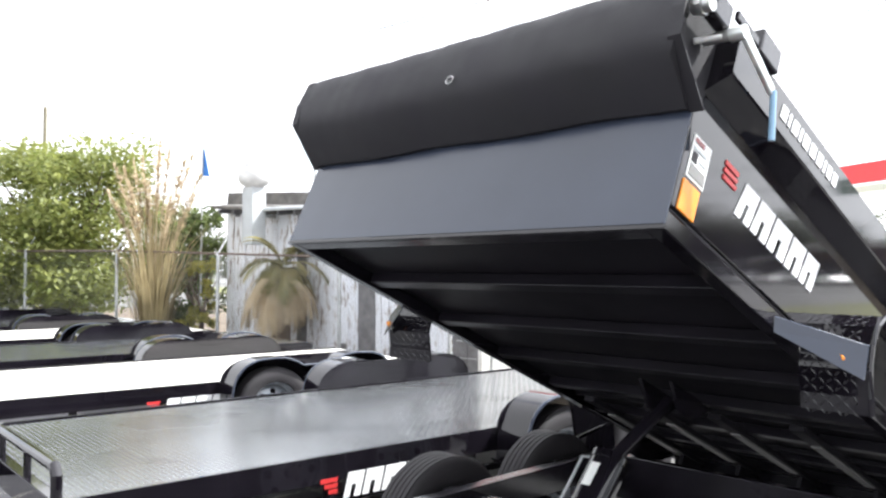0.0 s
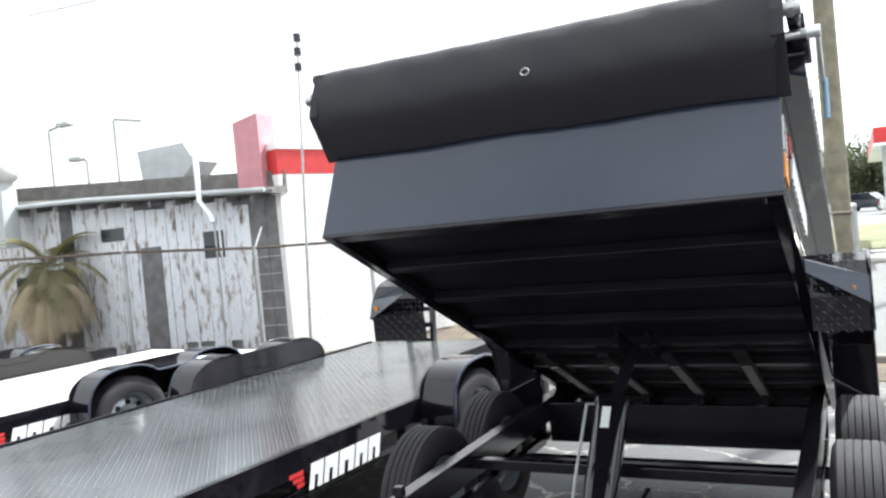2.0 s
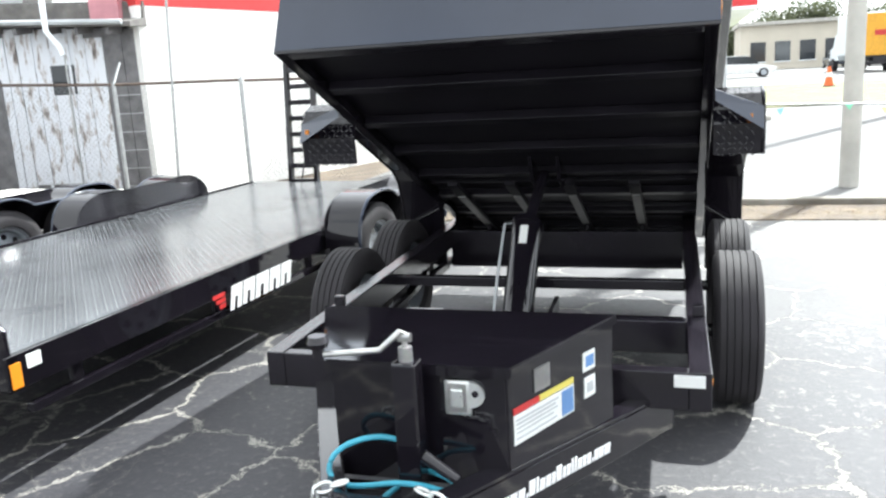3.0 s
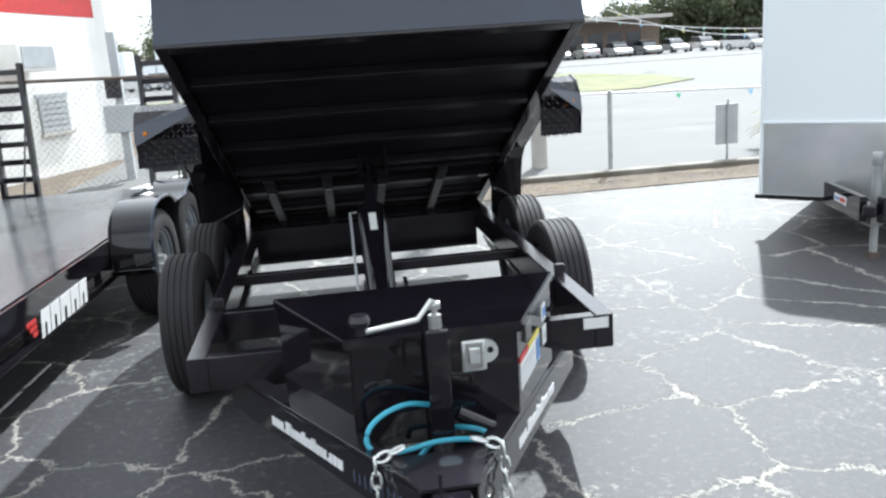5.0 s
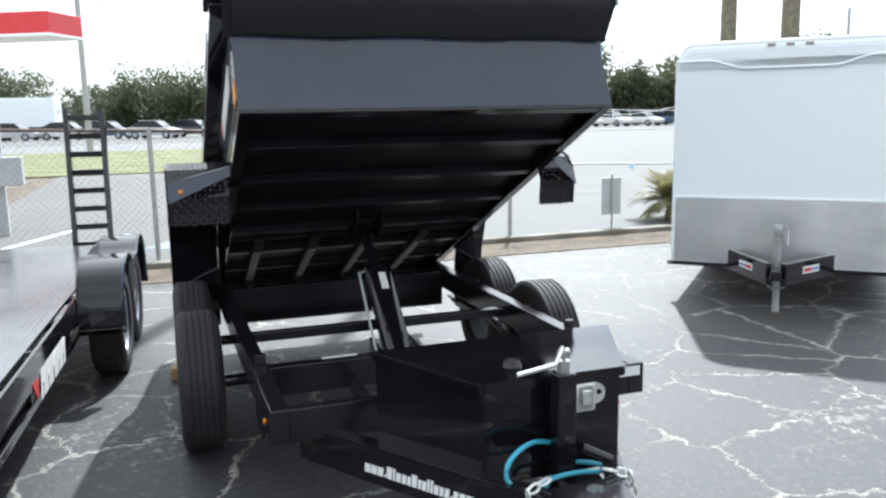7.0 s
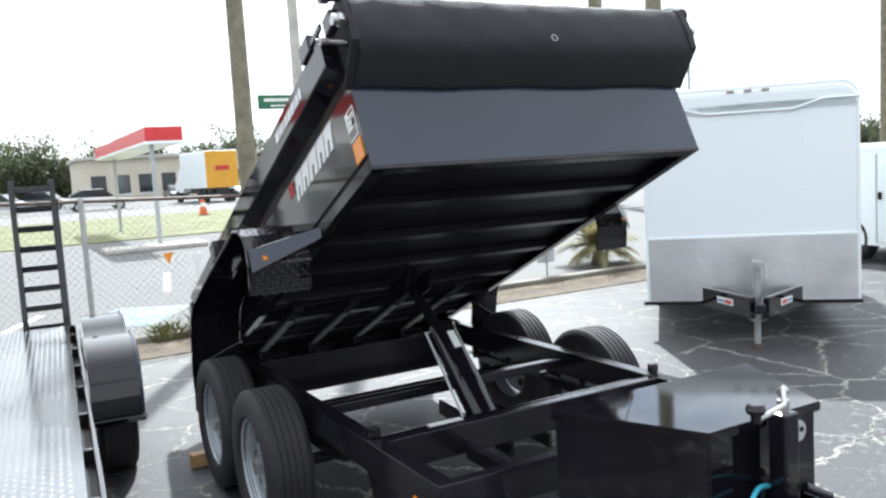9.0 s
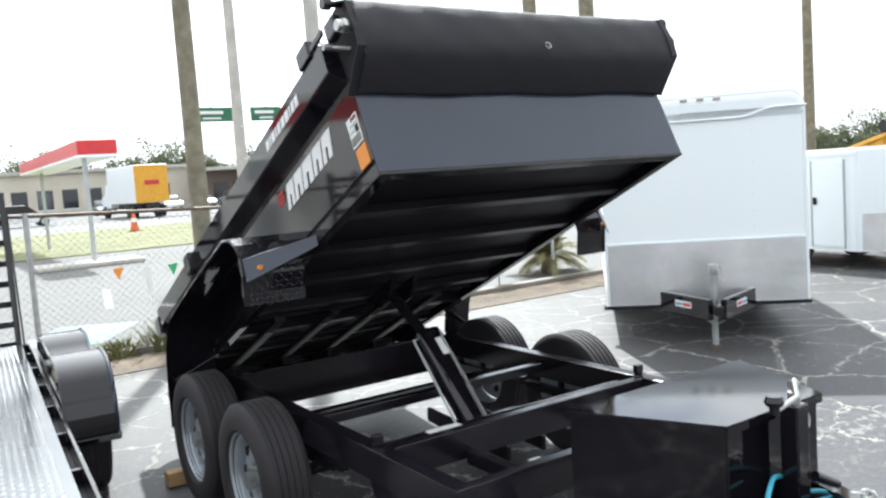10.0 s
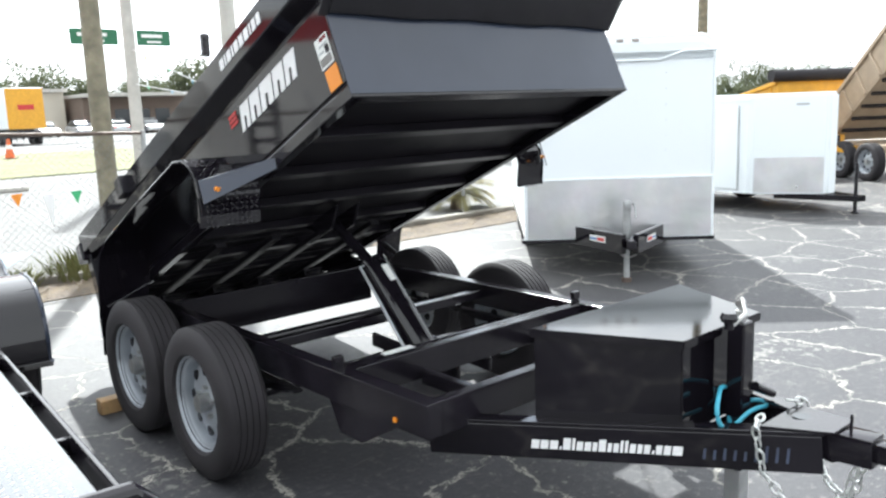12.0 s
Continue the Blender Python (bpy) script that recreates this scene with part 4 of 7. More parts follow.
        part("hinge_strap", beam(B(), (x, 2.60, -0.10), (x, 2.92, -0.17), 0.044, 0.012, 0.002), STRAP, sill, "dull grey strip below a sill")
        part("strap_leg", bx(B(), x - 0.01, x + 0.01, 2.66, 2.90, -0.155, -0.0145), BLACK_ROUGH, sill)
    badd("rear_beam", bx(B(), -0.72, 0.72, 2.93, 3.0, -0.19, 0.053, 0.004), BLACK_ROUGH)
    for x in (-0.07, 0.07):
        badd("hoist_lug", prism(B(), [(x - 0.008, 1.33, 0.018), (x - 0.008, 1.68, 0.018), (x - 0.008, 1.55, -0.075), (x - 0.008, 1.44, -0.075)], (0.016, 0, 0)), BLACK_FLAT)
    # rolled tarp in its housing: flat front, sloping underside that meets the wall
    prof = [(-0.02, 0.318), (-0.06, 0.342), (-0.10, 0.37), (-0.135, 0.396), (-0.155, 0.418), (-0.166, 0.45), (-0.171, 0.50), (-0.170, 0.555), (-0.160, 0.605), (-0.135, 0.636), (-0.09, 0.652), (-0.03, 0.65), (0.03, 0.63), (0.055, 0.57), (0.05, 0.45), (0.015, 0.33)]
    n = len(prof)
    bm = B()
    rows = []
    for i in range(49):
        f = i / 48
        rows.append([])
        for k, (y, z) in enumerate(prof):
            wide = 0.785 if z < 0.40 and y < 0.02 else 0.80
            x = -wide + 2 * wide * f
            wrinkle = 0.0022 * math.sin(i * 0.9 + k * 1.7) + 0.0014 * math.sin(i * 2.3 - k)
            sag = -0.006 * math.sin(math.pi * f) if z > 0.5 else 0.004 * math.sin(i * 0.33 + 1.0)
            rows[-1].append(bm.verts.new((x, y + wrinkle, z + sag + 0.3 * wrinkle)))
    for a, b in zip(rows, rows[1:]):
        for k in range(n):
            bm.faces.new((a[k], a[(k + 1) % n], b[(k + 1) % n], b[k]))
    bm.faces.new(rows[0])
    bm.faces.new(rows[-1][::-1])
    tarp = badd("tarp_roll", bm, FABRIC, "rolled black mesh tarp", True)
    gp = Vector((0.046, -0.172, 0.445))
    part("grommet", tube(B(), [gp + Vector((0.014 * math.cos(q), -0.002, 0.013 * math.sin(q))) for q in [2 * math.pi * j / 14 for j in range(14)]], 0.0025, 6, True), STEEL, tarp, "bright steel grommet", True)
    bm = rod(B(), (-0.855, -0.10, 0.635), (0.89, -0.10, 0.635), 0.012, 10)
    rod(bm, (-0.875, -0.10, 0.635), (-0.845, -0.10, 0.635), 0.022, 14)
    rod(bm, (0.885, -0.10, 0.635), (0.893, -0.10, 0.635), 0.03, 18)
    part("tarp_axle", bm, BLACK_FLAT, tarp, "black tarp axle", True)
    for s in (-1, 1):
        part("end_rim", bent_plate(B(), [(s * 0.785, -0.09, 0.655), (s * 0.785, -0.162, 0.61), (s * 0.785, -0.172, 0.50), (s * 0.785, -0.162, 0.425), (s * 0.785, 0.0, 0.318)], (s * 0.036, 0, 0), 0.005), FABRIC, tarp, "black folded end rim")
        bm = B()
        rod(bm, (s * 0.80, -0.08, 0.465), (s * 0.89, -0.02, 0.51), 0.008, 10)
        rod(bm, (s * 0.80, -0.04, 0.495), (s * 0.885, -0.04, 0.495), 0.014, 12)
        rod(bm, (s * 0.815, -0.135, 0.52), (s * 0.865, -0.135, 0.52), 0.02, 14)
        rod(bm, (s * 0.83, -0.135, 0.52), (s * 0.845, -0.135, 0.52), 0.027, 6)
        part("roller_bearing", bm, STEEL, tarp, "shiny roller bearing", True)
        bm = B()
        bx(bm, s * 0.84 - 0.018, s * 0.84 + 0.018, -0.11, -0.03, 0.515, 0.585, 0.006)
        bx(bm, s * 0.86 - 0.006, s * 0.86 + 0.006, -0.02, 0.10, 0.56, 0.585, 0.003)
        part("ratchet", bm, BLACK_FLAT, tarp, "black tarp ratchet")
    bm = B()
    beam(bm, (0.90, -0.045, 0.50), (0.90, 0.145, 0.448), 0.012, 0.028, 0.003)
    rod(bm, (0.87, -0.04, 0.495), (0.908, -0.04, 0.495), 0.018, 12)
    cr = part("tarp_crank", bm, ZINC, tarp, "bright steel tarp crank", True)
    part("crank_grip", rod(B(), (0.905, 0.143, 0.449), (0.905, 0.182, 0.33), 0.008, 12), GRIP_BLUE, cr, "blue crank grip", True)
    return root


dump_trailer()
bm = B()
bx(bm, -1.12, -0.98, 3.72, 3.80, 0, 0.08, 0.006)
solo("wood_block", bm, WOOD, "rough wooden block wedged at a trailer tyre", "wheel chock")


# ---- flatbed trailers ----
def flatbed(deck_mat, label, ramps=True, mark=1.42, tread=False):
    """A tandem car hauler, its right front deck corner at the origin: deck, rails, fenders, wheels, front bumper rail, standing ramps."""
    root = thing("flatbed_trailer", Matrix.Identity(4), label, "flatbed trailer", "row of flatbed trailers")
    W, L, Z = 2.08, 4.9, 0.57
    part("deck", bx(B(), -W + 0.06, -0.06, 0.05, L, Z - 0.02, Z), deck_mat, root, "flat steel deck with soft reflections")
    if tread:
        bars = tread_bars(B(), [(0, 0.07, Z), (0, L - 0.01, Z)], -W + 0.06, -0.06, 0.0, (0, 1.0, 0.0), 0.031)
        tagged(part("deck_relief", bars, TREAD_BAR, root, "raised tread bars of the deck"), kind="stuff")
    for x in (-W + 0.03, -0.03):
        xo = x + (0.021 if x > -1 else -0.021)
        rail = part("side_rail", bx(B(), xo - 0.009, xo + 0.009, 0.0, L, Z - 0.13, Z + 0.012, 0.004), BLACK, root, "black steel side rail")
        part("rail_channel", bx(B(), x - 0.029, x + 0.011, 0.061, L, Z - 0.13, Z - 0.075) if x > -1 else bx(B(), x - 0.011, x + 0.029, 0.061, L, Z - 0.13, Z - 0.075), BLACK_ROUGH, rail)
        for k in range(8):
            xa, xb = (x - 0.029, x + 0.011) if x > -1 else (x - 0.011, x + 0.029)
            part("rail_tie", bx(B(), xa, xb, 0.3 + k * 0.6, 0.325 + k * 0.6, Z - 0.074, Z - 0.012, 0.002), BLACK_FLAT, rail)
        part("lower_rail", bx(B(), x - 0.02, x + 0.02, 0.1, L - 0.1, Z - 0.25, Z - 0.21, 0.004), BLACK, rail)
        for k in range(5):
            y = 0.35 + k * 1.0
            part("rail_stake", bx(B(), x - 0.012, x + 0.012, y - 0.03, y + 0.03, Z - 0.21, Z - 0.13), BLACK, rail)
    part("front_beam", bx(B(), -W, 0, 0.0, 0.06, Z - 0.13, Z + 0.008, 0.006), BLACK, root)
    part("rear_beam", bx(B(), -W, 0, L, L + 0.06, Z - 0.15, Z - 0.002, 0.006), BLACK, root)
    bm = B()
    for s in (-1, 1):
        beam(bm, (-W / 2 + s * 0.75, 0.2, 0.42), (-W / 2 + s * 0.05, -1.15, 0.42), 0.05, 0.12)
    part("drawbar", bm, BLACK, root)
    bm = B()
    tube(bm, [(-0.03, 0.02, Z), (-0.03, 0.02, Z + 0.11), (-0.06, 0.02, Z + 0.145), (-W + 0.06, 0.02, Z + 0.145), (-W + 0.03, 0.02, Z + 0.11), (-W + 0.03, 0.02, Z)], 0.025, 10)
    for k in range(1, 4):
        rod(bm, (-W * k / 4, 0.02, Z), (-W * k / 4, 0.02, Z + 0.14), 0.018, 8)
    part("bumper_rail", bm, BLACK, root, "black tube bumper rail", True)
    for x in (0.0015, -W - 0.0015):
        part("reflector", bx(B(), x - 0.003, x + 0.003, 0.01, 0.06, Z - 0.12, Z - 0.02, 0.001), ORANGE, root, "amber corner reflector")
    part("corner_label", bx(B(), 0.0, 0.003, 0.09, 0.16, Z - 0.06, Z - 0.005), PAPER, root, "white data label")
    block_logo(root, "brand_mark", "white brand mark as plain blocks", (0.0015, mark, Z - 0.225), (0, 1, 0), (0, 0, 1), 0.13, (0.82, 0.88, 1.04, 0.88, 0.86), LETTER, slant=0.26, gap=0.1, notched=True)
    bm = B()
    for k in range(3):
        z = Z - 0.19 + 0.03 * k
        prism(bm, [(0.0015, mark - 0.14 + 0.025 * (2 - k), z), (0.0015, mark - 0.04, z), (0.0015, mark - 0.03, z + 0.022), (0.0015, mark - 0.14 + 0.025 * (2 - k), z + 0.022)], (0.003, 0, 0))
    part("brand_flash", bm, RED, root, "red flash of the brand mark")
    yc = (2.95, 3.75)
    for s, x0 in ((1, 0.004), (-1, -W - 0.004)):
        path = [(x0, yc[0] - 0.46, Z - 0.17)]
        for c in yc:
            for k in range(21):
                a = math.pi * (1 - k / 20)
                if c == yc[0] and k > 14 or c == yc[1] and k < 6:
                    continue
                ends = 0.66 if (c == yc[0]) == (k < 10) else 1.0
                path.append((x0, c + math.copysign(0.42 * abs(math.cos(a)) ** ends, math.cos(a)), 0.36 + 0.42 * abs(math.sin(a)) ** ends))
        path.append((x0, yc[1] + 0.46, Z - 0.17))
        fd = part("fender", bent_plate(B(), path, (s * 0.26, 0, 0), 0.005), BLACK, root, "black double-arched fender", True)
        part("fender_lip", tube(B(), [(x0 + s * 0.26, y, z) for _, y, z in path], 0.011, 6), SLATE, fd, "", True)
        bm = B()
        up = [(math.cos(q), math.sin(q)) for q in [math.pi / 2 * j / 6 for j in range(7)]]
        prism(bm, [(x0, yc[0] - 0.12 - 0.30 * cq, Z + 0.20 * sq) for cq, sq in up] + [(x0, yc[1] + 0.12 + 0.30 * cq, Z + 0.20 * sq) for cq, sq in up[::-1]], (s * 0.008, 0, 0))
        part("fender_back", bm, BLACK, fd)
        for y in yc:
            wheel(root, x0 + s * 0.13, y, 0.344, s)
    for y in yc:
        part("axle", rod(B(), (-W, y, 0.33), (0, y, 0.33), 0.03, 10), BLACK_FLAT, root)
    # standing ramps
    for x in (-0.22, -W + 0.55) if ramps else ():
        bm = B()
        lean = 0.10
        for s in (-1, 1):
            beam(bm, (x + s * 0.145, L + 0.10, Z - 0.05), (x + s * 0.145, L + 0.10 + lean, Z + 1.16), 0.042, 0.06, 0.003, (0, 1, 0))
        ramp = part("ramp", bm, BLACK, root, "black ladder ramp standing upright")
        for k in range(8):
            f = (k + 0.15) / 7.3
            z, y = Z - 0.03 + 1.14 * f, L + 0.10 + lean * f
            part("rung", bx(B(), x - 0.124, x + 0.124, y - 0.025, y + 0.025, z - 0.024, z + 0.024, 0.003), BLACK, ramp)
        part("ramp_strut", tube(B(), [(x + 0.17, L + 0.20, Z + 1.0), (x + 0.17, L - 0.25, Z + 0.02)], 0.008, 6), BLACK_FLAT, ramp)
    return root


fa = flatbed(SHINY_DECK, "black flatbed trailer with a grey tread-plate deck", tread=True)
fa.matrix_world = pose(-1.768, 1.15, 0, 0, 0, -3.3)
fb = flatbed(PALE_DECK, "black flatbed trailer with a pale plank deck", False, 2.05)
fb.matrix_world = pose(-4.85, 0.89, 0, 0, 0, -5)
fc = flatbed(TREAD_DECK, "black flatbed trailer with a dull grey deck", False)
fc.matrix_world = pose(-7.6, 1.25, 0, 0, 0, -3)
copy_thing(fb, pose(-10.4, 1.3, 0, 0, 0, -3))
copy_thing(fc, pose(-13.3, 1.5, 0, 0, 0, -3))


# ---- enclosed cargo trailers ----
def cargo_trailer(length, width, height, label, door=False):
    """Front at the origin facing -y: white body with rounded roof cap, aluminium stone guard, drawbar, jack, wheels."""
    root = thing("cargo_trailer", Matrix.Identity(4), label, "cargo trailer", "white cargo trailers")
    h, z0 = width / 2, 0.33
    ax = 0.12
    outline = []
    for k in range(7):
        a = math.pi / 2 * k / 6
        outline.append((-h + ax - ax * math.cos(a), height - ax + ax * math.sin(a)))
    top = outline + [(-x, z) for x, z in outline[::-1]]
    crown = [(x, z + 0.06 * (1 - (x / h) ** 2)) for x, z in top]
    bm = prism(B(), [(-h, 0.0, z0), *[(x, 0.0, z) for x, z in crown], (h, 0.0, z0)], (0, length, 0))
    part("body", bm, WHITE_PAINT, root, "smooth white panel body", True)
    bm = B()
    low = height - 0.10
    cap = [(-h * 1.012, low - 0.03), *[(x * 1.012, z + 0.012) for x, z in crown], (h * 1.012, low - 0.03)]
    rings = []
    for j in range(6):
        q, r = math.pi / 2 * j / 5, 0.085
        inset, y = r * (1 - math.sin(q)), -0.014 + r * (1 - math.cos(q))
        rings.append([bm.verts.new((x * (1 - 0.4 * inset / h), y, z - (inset if 0 < i < len(cap) - 1 else 0))) for i, (x, z) in enumerate(cap)])
    rings.append([bm.verts.new((x, 0.16, z)) for x, z in cap])
    for ra, rb in zip(rings, rings[1:]):
        for k in range(len(cap)):
            bm.faces.new((ra[k], ra[(k + 1) % len(cap)], rb[(k + 1) % len(cap)], rb[k]))
    bm.faces.new(rings[0][::-1])
    bm.faces.new(rings[-1])
    cp = part("nose_cap", bm, WHITE_PAINT, root, "moulded white nose cap")
    wave = [(-h * 1.01, 0.1, low - 0.03)] + [(h * f, -0.014, low - 0.03 - 0.07 * (1 - min(1, max(0, (abs(f) - 0.42) / 0.26)))) for f in [-1.005 + 0.067 * k for k in range(31)]] + [(h * 1.01, 0.1, low - 0.03)]
    part("cap_seam", tube(B(), wave, 0.012, 6), WHITE_PAINT, cp, "moulded seam below the cap", True)
    for x in (-0.14, 0.0, 0.14):
        part("clearance_lamp", bx(B(), x - 0.03, x + 0.03, -0.024, 0.0, height - 0.035, height - 0.012, 0.004), LAMP_GREY, cp, "small dull clearance lamp")
    part("stone_guard", bx(B(), -h + 0.01, h - 0.01, -0.006, -0.001, z0 + 0.01, z0 + 0.55, 0.001), ALU, root, "dull aluminium stone guard")
    bm = B()
    for k in range(9):
        rod(bm, (0.42, -0.003, z0 + 0.66 + 0.14 * k), (0.42, 0.004, z0 + 0.66 + 0.14 * k), 0.0045, 6)
    tagged(part("rivets", bm, GREY_METAL, root), kind="stuff")
    part("guard_trim", bx(B(), -h, h, -0.012, -0.001, z0 + 0.55, z0 + 0.57, 0.002), WHITE_PAINT, root)
    for s in (-1, 1):
        part("corner_trim", bx(B(), s * h - 0.02, s * h + 0.004, -0.01, 0.03, z0, low - 0.03, 0.004), WHITE_PAINT, root)
        part("corner_lamp", bx(B(), s * (h + 0.008) - 0.006, s * (h + 0.008) + 0.006, 0.02, 0.06, z0 + 0.06, z0 + 0.14, 0.003), BLACK_FLAT, root, "small black corner lamp")
        part("skirt", bx(B(), s * h - 0.012, s * h + 0.012, 0.05, length, z0 - 0.03, z0 + 0.05, 0.003), ALU, root)
    bm = B()
    for s in (-1, 1):
        beam(bm, (s * 0.50, 0.2, z0 + 0.035), (s * 0.05, -0.56, z0 + 0.035), 0.05, 0.17)
    beam(bm, (-0.40, 0.02, z0 + 0.115), (0.40, 0.02, z0 + 0.115), 0.05, 0.025)
    db = part("drawbar", bm, BLACK, root, "black A-frame drawbar")
    for s in (-1, 1):
        d = Vector((s * 0.45, 0.76, 0)).normalized()
        nrm = Vector((s * d.y, -abs(d.x), 0))
        p = Vector((s * 0.05, -0.56, z0 + 0.02)) + nrm * 0.0262
        plate = part("brand_plate", prism(B(), [p + d * 0.22, p + d * 0.44, p + d * 0.44 + Vector((0, 0, 0.055)), p + d * 0.22 + Vector((0, 0, 0.055))], nrm * 0.003), PAPER, db, "white and red decal")
        p = p + nrm * 0.0034
        for s0, s1, za, zb, mt in ((0.235, 0.33, 0.012, 0.04, RED), (0.34, 0.43, 0.015, 0.035, LABEL_BLUE)):
            part("decal_print", prism(B(), [p + d * s0 + Vector((0, 0, za)), p + d * s1 + Vector((0, 0, za)), p + d * s1 + Vector((0, 0, zb)), p + d * s0 + Vector((0, 0, zb))], nrm * 0.001), mt, plate)
    bm = B()
    rod(bm, (0, -0.40, 0.04), (0, -0.40, 0.45), 0.026, 12)
    rod(bm, (0, -0.40, 0.40), (0, -0.40, 0.66), 0.034, 14)
    bx(bm, -0.032, 0.032, -0.44, -0.37, 0.64, 0.73, 0.006)
    tube(bm, [(0.03, -0.40, 0.70), (0.06, -0.40, 0.70), (0.07, -0.42, 0.66), (0.07, -0.46, 0.58)], 0.008, 8)
    jk = part("jack", bm, GALV, root, "grey tongue jack", True)
    part("jack_foot", rod(B(), (0, -0.40, 0.0), (0, -0.40, 0.04), 0.045, 14), RUSTY, jk, "rusty jack foot")
    part("front_sill", bx(B(), -h - 0.05, h + 0.02, 0.0, 0.10, z0 - 0.035, z0 - 0.002, 0.004), BLACK_FLAT, root)
    part("coupler", bx(B(), -0.04, 0.04, -0.66, -0.46, z0 + 0.0, z0 + 0.08, 0.012), BLACK_FLAT, root)
    part("chain", tube(B(), [(0.09 * math.cos(a), -0.5, z0 - 0.02 + 0.07 * math.sin(a)) for a in [2 * math.pi * k / 14 for k in range(14)]], 0.007, 6, True), STEEL, root, "looped safety chain", True)
    for s in (-1, 1):
        for y in (length * 0.5, length * 0.5 + 0.85):
            wheel(root, s * (h - 0.13), y, 0.344, s)
    if door:
        x = -h - 0.006
        dr = part("side_door", bx(B(), x - 0.012, x, 0.28, 0.82, z0 + 0.06, height - 0.22, 0.006), WHITE_PAINT, root, "white side door")
        part("door_handle", bx(B(), x - 0.04, x - 0.012, 0.72, 0.77, 0.9, 1.0, 0.005), BLACK_FLAT, dr)
        for yy in (0.265, 0.835):
            part("door_trim", bx(B(), x - 0.016, x, yy - 0.012, yy + 0.012, z0 + 0.05, height - 0.2), ALU, dr)
    return root


ca = cargo_trailer(3.7, 1.72, 2.15, "white enclosed cargo trailer with an aluminium stone guard")
ca.matrix_world = pose(3.70, 3.86, 0, 0, 0, -44)


def vnose_trailer():
    """A small white trailer with a wedge nose: its tip at the origin, pointing to -y."""
    root = thing("cargo_trailer", pose(8.76, 4.10, -0.08, 0, 0, -9.6), "small white wedge-nosed cargo trailer with a side door", "cargo trailer", "white cargo trailers")
    h, z0, z1, L, d = 0.75, 0.33, 1.70, 3.2, 0.75
    plan = [(-h, d), (-0.1, 0.0), (0.1, 0.0), (h, d), (h, L), (-h, L)]
    bm = prism(B(), [(x, y, z0) for x, y in plan], (0, 0, z1 - z0))
    bmesh.ops.bevel(bm, geom=[e for e in bm.edges if min(v.co.z for v in e.verts) > z1 - 0.01 or abs(e.verts[0].co.z - e.verts[1].co.z) > 0.5], offset=0.04, segments=3, affect="EDGES")
    part("body", bm, WHITE_PAINT, root, "smooth white panel body", True)
    for s in (-1, 1):
        a, b = Vector((s * h, d, 0)), Vector((s * 0.1, 0.0, 0))
        n = Vector((s * (a.y - b.y), -abs(a.x - b.x), 0)).normalized() * 0.004
        p, q = a.lerp(b, 0.06) + n * 0.3, a.lerp(b, 0.95) + n * 0.3
        part("stone_guard", prism(B(), [p + Vector((0, 0, z0 + 0.02)), q + Vector((0, 0, z0 + 0.02)), q + Vector((0, 0, z0 + 0.5)), p + Vector((0, 0, z0 + 0.5))], n), ALU, root, "shiny aluminium stone guard")
        if s < 0:
            p = a.lerp(b, 0.58) + n * 0.3 + Vector((0, 0, 1.53))
            part("brand_mark", prism(B(), [p, p + (b - a) * 0.16, p + (b - a) * 0.16 + Vector((0, 0, 0.028)), p + Vector((0, 0, 0.028))], n), GREY_METAL, root, "small grey brand mark bar")
    x = -h - 0.002
    dr = part("side_door", bx(B(), x - 0.012, x, 0.95, 1.45, z0 + 0.05, z1 - 0.17, 0.006), WHITE_PAINT, root, "white side door")
    for yy in (0.938, 1.462):
        part("door_trim", bx(B(), x - 0.016, x, yy - 0.01, yy + 0.01, z0 + 0.04, z1 - 0.15), GREY_METAL, dr)
    part("door_handle", bx(B(), x - 0.04, x - 0.0125, 1.37, 1.42, 0.95, 1.05, 0.005), BLACK_FLAT, dr)
    part("roof_trim", bx(B(), x - 0.008, x, d, L, z1 - 0.1, z1 - 0.05, 0.003), WHITE_PAINT, root)
    bm = B()
    for s in (-1, 1):
        beam(bm, (s * 0.4, 0.6, z0 - 0.04), (s * 0.04, -0.45, z0 - 0.04), 0.05, 0.08)
    part("drawbar", bm, BLACK_FLAT, root)
    jk = part("jack", rod(B(), (0, -0.35, 0.08), (0, -0.35, 0.75), 0.025, 10), BLACK_FLAT, root)
    part("jack_foot", rod(B(), (0, -0.35, 0.08), (0, -0.35, 0.1), 0.05, 10), BLACK_FLAT, jk)
    for s in (-1, 1):
        wheel(root, s * (h - 0.1), 1.9, 0.40, s, 0.32)
    return root


# ---- kerb, verge and far ground ----
solo("kerb", bx(B(), -4.0, 70, 7.82, 7.98, -0.02, 0.075, 0.02), KERB_MAT, "dirty pale concrete kerb along the lot", kind="structure")
solo("verge", bx(B(), -4.0, 70, 7.0, 7.815, -0.02, 0.010), DIRT, "strip of dead leaves and dirt beside the kerb", kind="structure")
solo("far_lot", prism(B(), [(-4.0, 7.985, 0.03), (160, 7.985, 0.03), (160, 58, 0.03), (12, 58, 0.03), (14.5, 34, 0.03), (13.5, 28, 0.03), (10, 24.6, 0.03), (-4.0, 24.6, 0.03)], (0, 0, -0.05)), LOT_FAR, "pale worn asphalt lot beyond the fence", kind="structure")
solo("grass_verge", prism(B(), [(-60, 24.62, 0.06), (9.95, 24.62, 0.06), (13.4, 28, 0.06), (14.4, 34, 0.06), (13.3, 44, 0.06), (-60, 44, 0.06)], (0, 0, -0.08)), GRASS, "dry grass verge beside the road", kind="structure")
solo("road", bx(B(), -300, 12.6, 44.02, 57.98, -0.02, 0.05), ROAD_MAT, "pale grey road", kind="structure")
